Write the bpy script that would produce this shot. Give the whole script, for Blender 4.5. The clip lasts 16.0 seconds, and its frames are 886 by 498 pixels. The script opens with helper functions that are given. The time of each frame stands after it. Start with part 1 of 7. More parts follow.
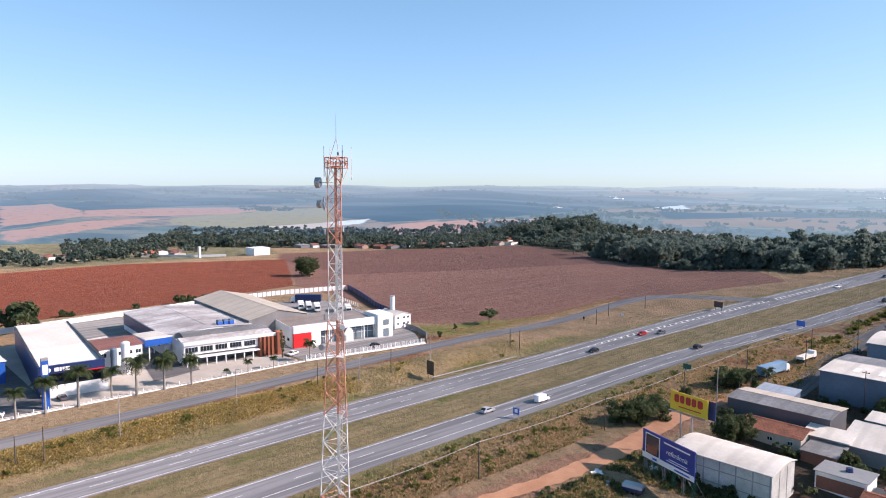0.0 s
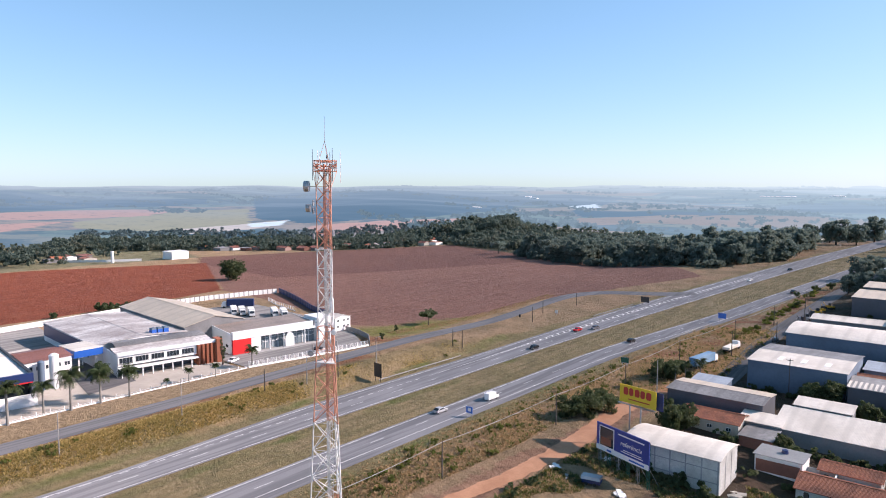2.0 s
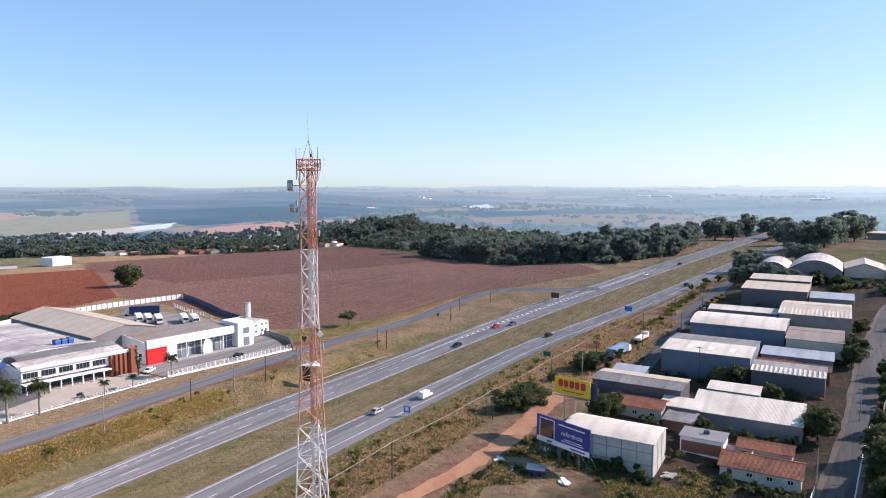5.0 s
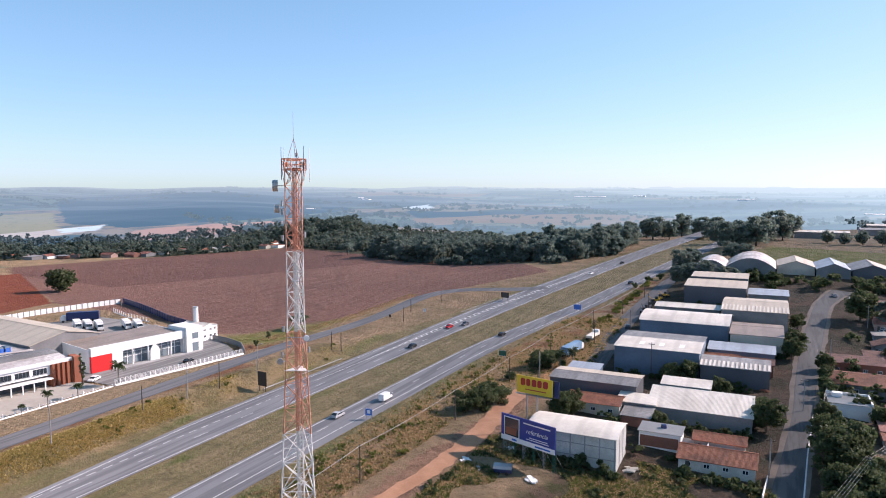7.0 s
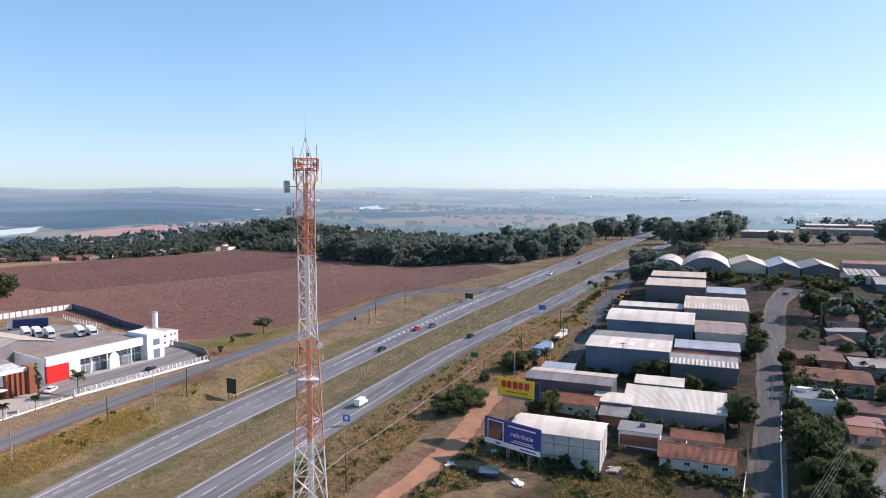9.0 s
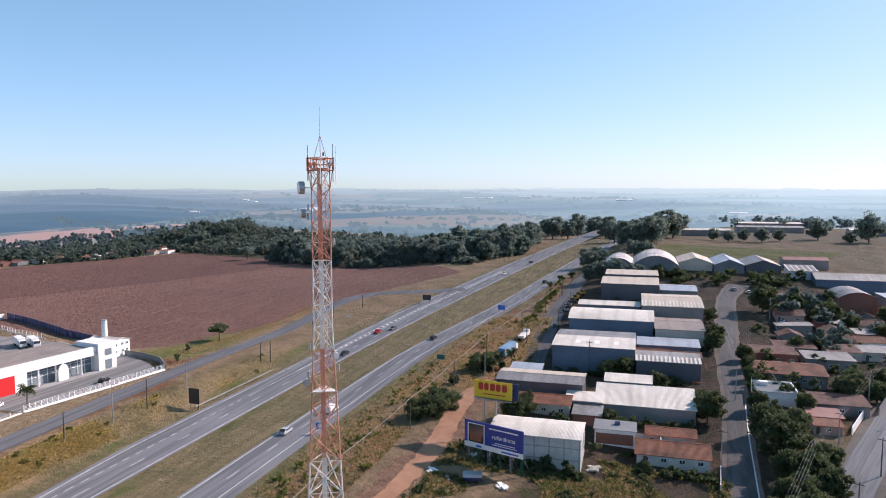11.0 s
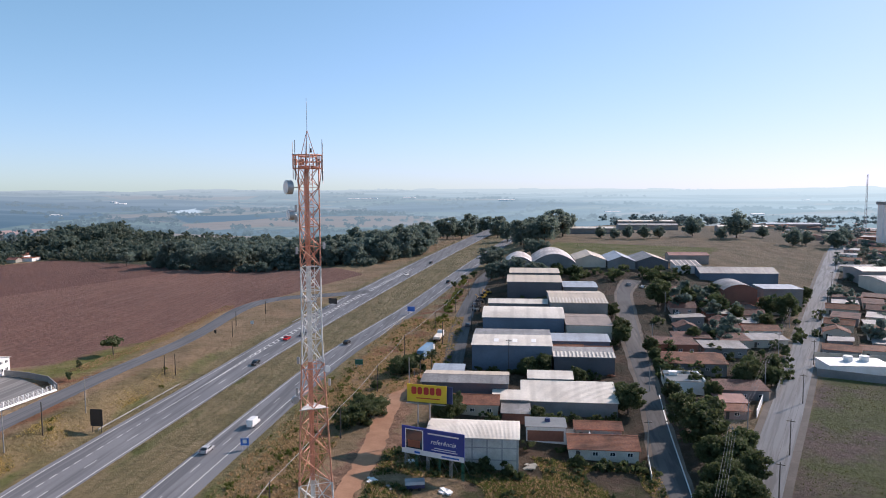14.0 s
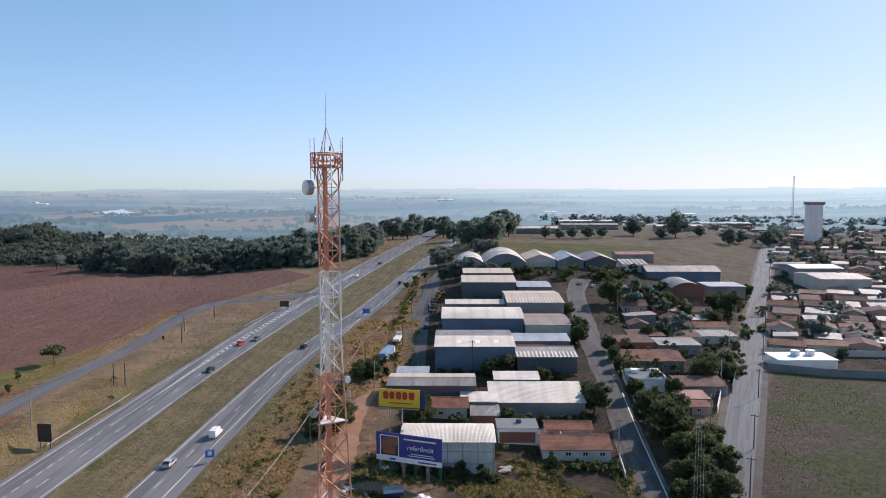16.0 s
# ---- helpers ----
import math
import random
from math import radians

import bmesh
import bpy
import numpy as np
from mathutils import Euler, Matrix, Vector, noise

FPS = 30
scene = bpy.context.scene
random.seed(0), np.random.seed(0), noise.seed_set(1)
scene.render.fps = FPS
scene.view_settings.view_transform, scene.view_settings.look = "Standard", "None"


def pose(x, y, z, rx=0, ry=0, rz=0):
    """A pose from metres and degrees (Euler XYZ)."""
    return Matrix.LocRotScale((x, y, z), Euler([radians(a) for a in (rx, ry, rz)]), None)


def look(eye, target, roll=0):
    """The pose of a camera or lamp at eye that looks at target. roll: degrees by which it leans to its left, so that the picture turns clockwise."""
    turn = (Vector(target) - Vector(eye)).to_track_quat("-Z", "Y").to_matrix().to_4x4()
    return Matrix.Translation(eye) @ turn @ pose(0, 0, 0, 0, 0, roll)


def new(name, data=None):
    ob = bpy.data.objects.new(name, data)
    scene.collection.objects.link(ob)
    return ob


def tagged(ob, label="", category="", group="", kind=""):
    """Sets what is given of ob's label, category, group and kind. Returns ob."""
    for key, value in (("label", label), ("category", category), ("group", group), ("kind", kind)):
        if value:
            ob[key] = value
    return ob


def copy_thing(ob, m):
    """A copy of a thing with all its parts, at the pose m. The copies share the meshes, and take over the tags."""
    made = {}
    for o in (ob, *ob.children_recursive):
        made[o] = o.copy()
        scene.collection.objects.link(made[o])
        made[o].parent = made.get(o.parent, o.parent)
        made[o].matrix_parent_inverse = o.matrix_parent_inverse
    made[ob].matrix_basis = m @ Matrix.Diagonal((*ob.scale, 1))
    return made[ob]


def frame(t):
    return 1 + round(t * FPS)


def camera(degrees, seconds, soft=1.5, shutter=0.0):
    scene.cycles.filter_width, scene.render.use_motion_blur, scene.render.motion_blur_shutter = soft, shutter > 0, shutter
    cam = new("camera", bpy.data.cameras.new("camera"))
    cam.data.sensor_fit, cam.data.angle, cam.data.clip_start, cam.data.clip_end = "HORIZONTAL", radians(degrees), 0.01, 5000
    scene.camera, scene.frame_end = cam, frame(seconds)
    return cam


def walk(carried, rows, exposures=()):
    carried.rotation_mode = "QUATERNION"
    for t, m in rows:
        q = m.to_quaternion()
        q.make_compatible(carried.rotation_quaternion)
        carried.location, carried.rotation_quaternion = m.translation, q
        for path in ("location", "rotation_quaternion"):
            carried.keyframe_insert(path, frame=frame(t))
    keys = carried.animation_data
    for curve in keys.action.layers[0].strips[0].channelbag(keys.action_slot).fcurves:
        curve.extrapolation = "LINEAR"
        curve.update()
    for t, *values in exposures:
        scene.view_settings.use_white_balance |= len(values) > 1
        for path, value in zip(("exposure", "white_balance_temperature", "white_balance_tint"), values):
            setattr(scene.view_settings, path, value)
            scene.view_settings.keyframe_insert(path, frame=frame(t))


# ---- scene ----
# The world: the highway runs along +y, its median is x = 0, its surface z = 0.
cam = camera(65.48, 16.0, 1.0)
# seconds, x, y, z, yaw to the left of +y, pitch, roll
PATH = [
    (0.0, 130.80, 0.00, 60.50, 46.500, -5.395, 0.209),
    (0.5, 129.11, -1.82, 60.56, 44.524, -5.392, 0.137),
    (1.0, 127.50, -3.45, 60.68, 43.003, -5.391, 0.094),
    (1.5, 125.99, -5.00, 60.78, 41.258, -5.388, 0.061),
    (2.0, 124.48, -6.52, 60.87, 39.539, -5.376, 0.043),
    (2.5, 123.03, -7.97, 60.90, 38.123, -5.368, 0.074),
    (3.0, 121.45, -9.39, 60.86, 36.752, -5.352, 0.102),
    (3.5, 119.82, -10.74, 60.82, 35.200, -5.336, 0.076),
    (4.0, 118.30, -11.88, 60.77, 33.570, -5.336, 0.038),
    (6.5, 111.53, -15.48, 60.61, 26.493, -5.282, -0.041),
    (7.0, 110.02, -15.92, 60.63, 25.345, -5.264, 0.025),
    (7.5, 108.14, -16.30, 60.60, 24.225, -5.247, 0.090),
    (8.0, 106.11, -16.55, 60.63, 23.120, -5.233, 0.122),
    (8.5, 103.95, -16.74, 60.67, 22.017, -5.223, 0.119),
    (11.0, 92.45, -17.17, 60.69, 15.891, -5.163, -0.074),
    (11.5, 90.30, -17.10, 60.72, 14.088, -5.165, -0.146),
    (12.0, 88.28, -17.00, 60.71, 12.255, -5.147, -0.210),
    (12.5, 86.26, -16.85, 60.67, 10.793, -5.137, -0.232),
    (13.0, 84.33, -16.60, 60.61, 9.467, -5.127, -0.227),
    (13.5, 82.40, -16.21, 60.56, 7.763, -5.122, -0.234),
    (14.0, 80.32, -15.80, 60.55, 6.122, -5.120, -0.220),
    (14.5, 78.25, -15.39, 60.58, 4.828, -5.124, -0.205),
    (15.0, 76.19, -14.88, 60.61, 3.581, -5.132, -0.174),
    (15.5, 74.05, -14.25, 60.61, 2.220, -5.132, -0.135),
    (16.0, 71.82, -13.50, 60.61, 0.869, -5.129, -0.109),
]
walk(cam, [(t, pose(x, y, z, 0, 0, yaw) @ pose(0, 0, 0, 90 + pitch, 0, 0) @ pose(0, 0, 0, 0, 0, roll)) for t, x, y, z, yaw, pitch, roll in PATH],
     exposures=[(0.0, 0.7, 6450, 29), (8.0, 0.66, 6450, 30), (16.0, 0.38, 6450, 26)])

# ---- light: low winter sun from ahead and to the right, clear sky ----
SUN_TURN, SUN_UP = 48.0, 32.0          # degrees to the right of +y, degrees above the horizon
world = bpy.data.worlds.new("sky")
scene.world = world
world.use_nodes = True
wt = world.node_tree
sky = wt.nodes.new("ShaderNodeTexSky")
sky.sky_type = "NISHITA"
sky.sun_disc = False
sky.sun_elevation = radians(SUN_UP)
sky.sun_rotation = radians(SUN_TURN)
sky.altitude, sky.air_density, sky.dust_density, sky.ozone_density = 2200, 1.0, 2.2, 2.2
wt.nodes["Background"].inputs["Strength"].default_value = 0.118
# winter haze: the sky's brightest parts are held down and the whole is washed a little paler
held = wt.nodes.new("ShaderNodeVectorMath")
held.operation = "MULTIPLY_ADD"
held.inputs[1].default_value, held.inputs[2].default_value = (0.1, 0.17, 0.05), (1.0, 1.0, 1.0)
wt.links.new(sky.outputs["Color"], held.inputs[0])
soft_sky = wt.nodes.new("ShaderNodeVectorMath")
soft_sky.operation = "DIVIDE"
wt.links.new(sky.outputs["Color"], soft_sky.inputs[0])
wt.links.new(held.outputs[0], soft_sky.inputs[1])
tint = wt.nodes.new("ShaderNodeVectorMath")
tint.operation = "MULTIPLY"
tint.inputs[1].default_value = (1.07, 1.7, 1.26)
wt.links.new(soft_sky.outputs[0], tint.inputs[0])
wt.links.new(tint.outputs[0], wt.nodes["Background"].inputs["Color"])
sun = new("sun", bpy.data.lights.new("sun", "SUN"))
sun.data.energy, sun.data.angle, sun.data.color = 5.0, radians(0.55), (1.0, 0.91, 0.77)
up, turn = radians(SUN_UP), radians(SUN_TURN)
sun.matrix_world = look((math.sin(turn) * 900, math.cos(turn) * 900, math.tan(up) * 900), (0, 0, 0))


# ---- materials ----
class Net:
    """A material's nodes, written as expressions."""

    def __init__(self, name):
        self.mat = bpy.data.materials.new(name)
        self.mat.use_nodes = True
        self.tree = self.mat.node_tree
        self.bsdf = self.tree.nodes["Principled BSDF"]

    def node(self, kind, out=0, **inputs):
        n = self.tree.nodes.new(kind)
        for key, value in inputs.items():
            if key in ("operation", "data_type", "blend_type", "wave_type", "bands_direction", "wave_profile", "feature", "noise_dimensions", "interpolation_type", "clamp"):
                if key == "operation":
                    n.operation = value
                elif key == "data_type":
                    n.data_type = value
                elif key == "blend_type":
                    n.blend_type = value
                elif key == "wave_type":
                    n.wave_type = value
                elif key == "bands_direction":
                    n.bands_direction = value
                elif key == "wave_profile":
                    n.wave_profile = value
                elif key == "feature":
                    n.feature = value
                elif key == "noise_dimensions":
                    n.noise_dimensions = value
                elif key == "interpolation_type":
                    n.interpolation_type = value
                else:
                    n.clamp = value
        for key, value in inputs.items():
            if key[0] == "i" and key[1:].isdigit():
                self.put(n.inputs[int(key[1:])], value)
            elif key[:2] == "n_":
                self.put(n.inputs[key[2:].replace("_", " ")], value)
        return n.outputs[out] if isinstance(out, int) else n.outputs[out]

    def put(self, socket, value):
        if isinstance(value, bpy.types.NodeSocket):
            self.tree.links.new(value, socket)
        else:
            socket.default_value = value

    def where(self):
        return self.node("ShaderNodeNewGeometry", "Position")

    def math(self, operation, a, b=0.0, c=0.0):
        return self.node("ShaderNodeMath", operation=operation, i0=a, i1=b, i2=c)

    def noise(self, scale, detail=3.0, at=None, rough=0.55):
        return self.node("ShaderNodeTexNoise", "Fac", n_Vector=at or self.where(), n_Scale=scale, n_Detail=detail, n_Roughness=rough)

    def ramp(self, value, lo, hi, a=0.0, b=1.0):
        return self.node("ShaderNodeMapRange", n_Value=value, n_From_Min=lo, n_From_Max=hi, n_To_Min=a, n_To_Max=b)

    def mix(self, fac, a, b):
        n = self.tree.nodes.new("ShaderNodeMix")
        n.data_type = "RGBA"
        self.put(n.inputs[0], fac)
        for socket, value in ((n.inputs[6], a), (n.inputs[7], b)):
            self.put(socket, value if isinstance(value, bpy.types.NodeSocket) else (*value, 1.0))
        return n.outputs[2]

    def bump(self, height, strength, distance):
        return self.node("ShaderNodeBump", n_Height=height, n_Strength=strength, n_Distance=distance)

    def end(self, colour, rough=0.8, metal=0.0, bump=None, spec=None):
        self.put(self.bsdf.inputs["Base Color"], colour if isinstance(colour, bpy.types.NodeSocket) else (*colour, 1.0))
        self.put(self.bsdf.inputs["Roughness"], rough)
        self.put(self.bsdf.inputs["Metallic"], metal)
        if not isinstance(rough, bpy.types.NodeSocket) and rough >= 0.8:
            self.bsdf.inputs["Diffuse Roughness"].default_value = 1.0
        if spec is not None:
            self.bsdf.inputs["Specular IOR Level"].default_value = spec
        if bump is not None:
            self.put(self.bsdf.inputs["Normal"], bump)
        return self.mat

    def inside(self, corners, soft=1.0, ragged=0.0, wobble=None):
        """1 inside a convex outline in the ground plan, 0 outside; ragged: metres by which its edge wanders."""
        mid = [sum(c[i] for c in corners) / len(corners) for i in (0, 1)]
        least = None
        for (ax, ay), (bx, by) in zip(corners, corners[1:] + corners[:1]):
            nx, ny = by - ay, ax - bx
            size = math.hypot(nx, ny)
            nx, ny = nx / size, ny / size
            if (mid[0] - ax) * nx + (mid[1] - ay) * ny < 0:
                nx, ny = -nx, -ny
            away = self.node("ShaderNodeVectorMath", "Value", operation="DOT_PRODUCT", i0=self.here, i1=(nx, ny, 0.0))
            away = self.math("SUBTRACT", away, ax * nx + ay * ny)
            least = away if least is None else self.math("MINIMUM", least, away)
        if ragged:
            least = self.math("MULTIPLY_ADD", self.math("SUBTRACT", wobble, 0.5), ragged * 2, least)
        return self.ramp(least, -soft, soft)


def plain(name, colour, other=None, rough=0.7, grain=1.5, metal=0.0, relief=0.0, vary=0.0, stains=0.35, spec=None):
    """A surface whose colour drifts between two tones at two scales, with stains and fine relief."""
    n = Net(name)
    other = other or tuple(c * 0.72 for c in colour)
    big, fine = n.noise(grain * 0.16, 4), n.noise(grain * 2.3, 5)
    tone = n.mix(n.ramp(big, 0.35, 0.68), colour, other)
    tone = n.mix(n.math("MULTIPLY", n.ramp(fine, 0.45, 0.75), stains), tone, tuple(c * 0.55 for c in colour))
    if vary:
        pick = n.node("ShaderNodeObjectInfo", "Random")
        tone = n.mix(n.math("MULTIPLY", pick, vary), tone, tuple(c * 0.5 for c in other))
    bump = n.bump(fine, relief, 0.05) if relief else None
    return n.end(tone, rough, metal, bump, spec)


def sheeted(name, colour, other, pitch=0.3, along="X", rough=0.55, metal=0.0, stains=0.5, strips=None):
    """Ribbed roof sheeting, weathered in streaks; strips: colour of every few sheets."""
    n = Net(name)
    at = n.where()
    rib = n.node("ShaderNodeTexWave", "Fac", wave_type="BANDS", bands_direction=along, n_Vector=at, n_Scale=0.314 / pitch)
    lap = n.node("ShaderNodeTexWave", "Fac", wave_type="BANDS", bands_direction=along, n_Vector=at, n_Scale=0.05, n_Distortion=1.5, n_Detail=2.0)
    grime, fine = n.noise(0.11, 5), n.noise(1.1, 6, rough=0.65)
    tone = n.mix(n.ramp(grime, 0.38, 0.66), colour, other)
    runs = n.noise(1.0, 5, n.node("ShaderNodeMapping", n_Vector=at, n_Scale=(0.9, 0.09, 0.09) if along == "X" else (0.09, 0.9, 0.09)), 0.7)
    tone = n.mix(n.math("MULTIPLY", n.ramp(runs, 0.52, 0.66), stains), tone, tuple(c * 0.75 for c in other))
    tone = n.mix(n.math("MULTIPLY", n.ramp(fine, 0.42, 0.72), stains), tone, tuple(c * 0.6 for c in other))
    tone = n.mix(n.math("MULTIPLY", n.ramp(lap, 0.75, 0.98), 0.35), tone, tuple(c * 0.7 for c in other))
    return n.end(tone, rough, metal, n.bump(rib, 0.5, 0.05))


def tiled(name, colour, other, pale):
    """Clay roof tiles in rows, sooted and bleached in patches."""
    n = Net(name)
    at = n.where()
    row = n.node("ShaderNodeTexWave", "Fac", wave_type="BANDS", bands_direction="Y", n_Vector=at, n_Scale=0.9, n_Distortion=0.4)
    col = n.node("ShaderNodeTexWave", "Fac", wave_type="BANDS", bands_direction="X", n_Vector=at, n_Scale=1.3)
    cell = n.node("ShaderNodeTexVoronoi", "Color", n_Vector=at, n_Scale=2.6)
    cell = n.node("ShaderNodeSeparateColor", 0, i0=cell)
    soot, fine = n.noise(0.25, 5), n.noise(2.4, 4)
    tone = n.mix(cell, colour, other)
    tone = n.mix(n.math("MULTIPLY", n.ramp(soot, 0.45, 0.7), 0.75), tone, tuple(c * 0.35 for c in other))
    tone = n.mix(n.math("MULTIPLY", n.ramp(fine, 0.6, 0.8), 0.4), tone, pale)
    return n.end(tone, 0.85, 0.0, n.bump(n.math("ADD", row, n.math("MULTIPLY", col, 0.6)), 0.8, 0.08))


WHITE = plain("white_paint", (0.78, 0.78, 0.77), (0.66, 0.66, 0.64), 0.6, 0.8, stains=0.2)
CREAM = plain("cream_render", (0.62, 0.57, 0.48), (0.5, 0.46, 0.39), 0.85, 0.9)
GREYWALL = plain("grey_render", (0.29, 0.285, 0.28), (0.2, 0.2, 0.2), 0.85, 0.8)
PINK = plain("faded_pink_render", (0.5, 0.33, 0.28), (0.42, 0.3, 0.26), 0.85, 0.8)
BLOCKS = plain("weathered_whitewashed_block", (0.74, 0.71, 0.65), (0.5, 0.48, 0.42), 0.9, 1.4, stains=0.6)
DARKWALL = plain("dark_steel_cladding", (0.1, 0.105, 0.12), (0.07, 0.075, 0.085), 0.6, 0.6)
BLUEWALL = plain("blue_grey_cladding", (0.12, 0.17, 0.23), (0.09, 0.125, 0.17), 0.6, 0.6)
BLUE = plain("royal_blue_panel", (0.012, 0.1, 0.42), (0.01, 0.08, 0.33), 0.4, 0.6, stains=0.15)
FADED_BLUE = plain("faded_blue_tarpaulin", (0.09, 0.2, 0.33), (0.16, 0.28, 0.4), 0.7, 0.9, stains=0.4)
NAVY = plain("navy_panel", (0.012, 0.03, 0.11), (0.01, 0.025, 0.09), 0.45, 0.6, stains=0.15)
RED = plain("red_panel", (0.62, 0.02, 0.018), (0.55, 0.02, 0.018), 0.45, 0.5, stains=0.1)
BRICK = plain("terracotta_brick", (0.36, 0.12, 0.06), (0.28, 0.09, 0.05), 0.85, 1.2)
RAWBRICK = plain("bare_red_brick", (0.3, 0.13, 0.09), (0.22, 0.1, 0.075), 0.9, 1.0)
CONCRETE = plain("weathered_concrete", (0.42, 0.41, 0.39), (0.3, 0.29, 0.28), 0.9, 0.7, relief=0.2)
WOOD = plain("grey_timber", (0.12, 0.1, 0.085), (0.075, 0.062, 0.05), 0.9, 3.0)
STEEL = plain("galvanised_steel", (0.42, 0.43, 0.44), (0.3, 0.31, 0.32), 0.45, 1.0, metal=0.6)
DARK = plain("dark_steel", (0.03, 0.03, 0.033), (0.02, 0.02, 0.022), 0.5, 1.0)
BLACK = plain("black_rubber", (0.018, 0.018, 0.018), (0.012, 0.012, 0.012), 0.8, 2.0)
GLASS = plain("dark_window_glass", (0.035, 0.045, 0.055), (0.02, 0.025, 0.03), 0.08, 0.4, stains=0.0)
SHOPGLASS = plain("tinted_shopfront_glass", (0.22, 0.27, 0.3), (0.14, 0.18, 0.2), 0.06, 0.25, stains=0.0)
ROOF_WHITE = sheeted("white_sheet_roof", (0.7, 0.65, 0.57), (0.55, 0.5, 0.43), stains=0.25)
ROOF_GREY = sheeted("grey_fibre_cement_roof", (0.33, 0.32, 0.305), (0.22, 0.21, 0.205), stains=0.6)
ROOF_OLD = sheeted("old_sooty_fibre_cement_roof", (0.26, 0.255, 0.25), (0.15, 0.145, 0.14), stains=0.7)
ROOF_BEIGE = sheeted("beige_sheet_roof", (0.54, 0.46, 0.36), (0.45, 0.385, 0.305), stains=0.35)
ROOF_BROWN = sheeted("brown_grey_sheet_roof", (0.3, 0.24, 0.2), (0.22, 0.18, 0.155), stains=0.5)
ROOF_BLUE = sheeted("blue_grey_sheet_roof", (0.36, 0.42, 0.48), (0.27, 0.31, 0.36), stains=0.4)
ROOF_PATCHED = sheeted("patched_streaked_white_roof", (0.68, 0.65, 0.62), (0.34, 0.29, 0.27), stains=0.7)
ROOF_RED = sheeted("red_brown_sheet_roof", (0.28, 0.12, 0.09), (0.2, 0.085, 0.065), stains=0.4)
TILES = tiled("clay_tile_roof", (0.5, 0.165, 0.075), (0.36, 0.115, 0.06), (0.58, 0.34, 0.22))
TILES_DARK = tiled("sooted_clay_tile_roof", (0.34, 0.125, 0.085), (0.22, 0.09, 0.065), (0.42, 0.27, 0.2))


def asphalt(name, tone, worn, turned=0.0):
    n = Net(name)
    big, fine = n.noise(0.05, 5), n.noise(3.0, 4)
    colour = n.mix(n.ramp(big, 0.3, 0.7), tone, worn)
    straight = n.node("ShaderNodeMapping", n_Vector=n.where(), n_Rotation=(0, 0, radians(turned)))
    streak = n.node("ShaderNodeMapping", n_Vector=straight, n_Scale=(0.7, 0.02, 1.0))
    colour = n.mix(n.math("MULTIPLY", n.ramp(n.noise(1.0, 4, streak), 0.46, 0.58), 0.7), colour, tuple(c * 0.58 for c in tone))
    colour = n.mix(n.math("MULTIPLY", n.ramp(fine, 0.4, 0.8), 0.3), colour, tuple(c * 0.6 for c in tone))
    return n.end(colour, 0.85, 0.0, n.bump(fine, 0.2, 0.02))


ASPHALT = asphalt("highway_asphalt", (0.182, 0.182, 0.192), (0.232, 0.23, 0.235))
STREET = asphalt("old_street_asphalt", (0.095, 0.092, 0.095), (0.135, 0.128, 0.125))
AVENUE_TAR = asphalt("pale_avenue_asphalt", (0.29, 0.277, 0.275), (0.35, 0.335, 0.325), 24.7)
LANE = asphalt("service_road_asphalt", (0.125, 0.125, 0.132), (0.165, 0.162, 0.163))
YARD = asphalt("yard_paving", (0.2, 0.195, 0.19), (0.27, 0.255, 0.24))
DUST = plain("dusty_pavement", (0.25, 0.19, 0.15), (0.16, 0.12, 0.095), 0.95, 0.9, relief=0.2, stains=0.5)
PAVED = plain("concrete_forecourt", (0.4, 0.36, 0.31), (0.3, 0.27, 0.235), 0.9, 0.5)
MARK = plain("white_road_paint", (0.72, 0.72, 0.7), (0.55, 0.55, 0.53), 0.7, 1.5)
DIRT = plain("red_dirt_track", (0.54, 0.28, 0.155), (0.42, 0.2, 0.105), 0.95, 1.6, relief=0.5, stains=0.5)
def smooth(a, b, t):
    t = min(1.0, max(0.0, (t - a) / (b - a)))
    return t * t * (3 - 2 * t)
def mix(a, b, t):
    return a + (b - a) * t
def bend(y):
    """How far the highway has swung to the right at y."""
    y = min(y, 900.0)
    return 0.07 * ((y - 205) + math.hypot(y - 205, 70)) - 2.5
def climb(y):
    """The highway's height at y."""
    h = 0.04 * (math.hypot(max(0.0, y - 150), 80) - 80)
    return 17.0 * math.tanh(h / 17.0)
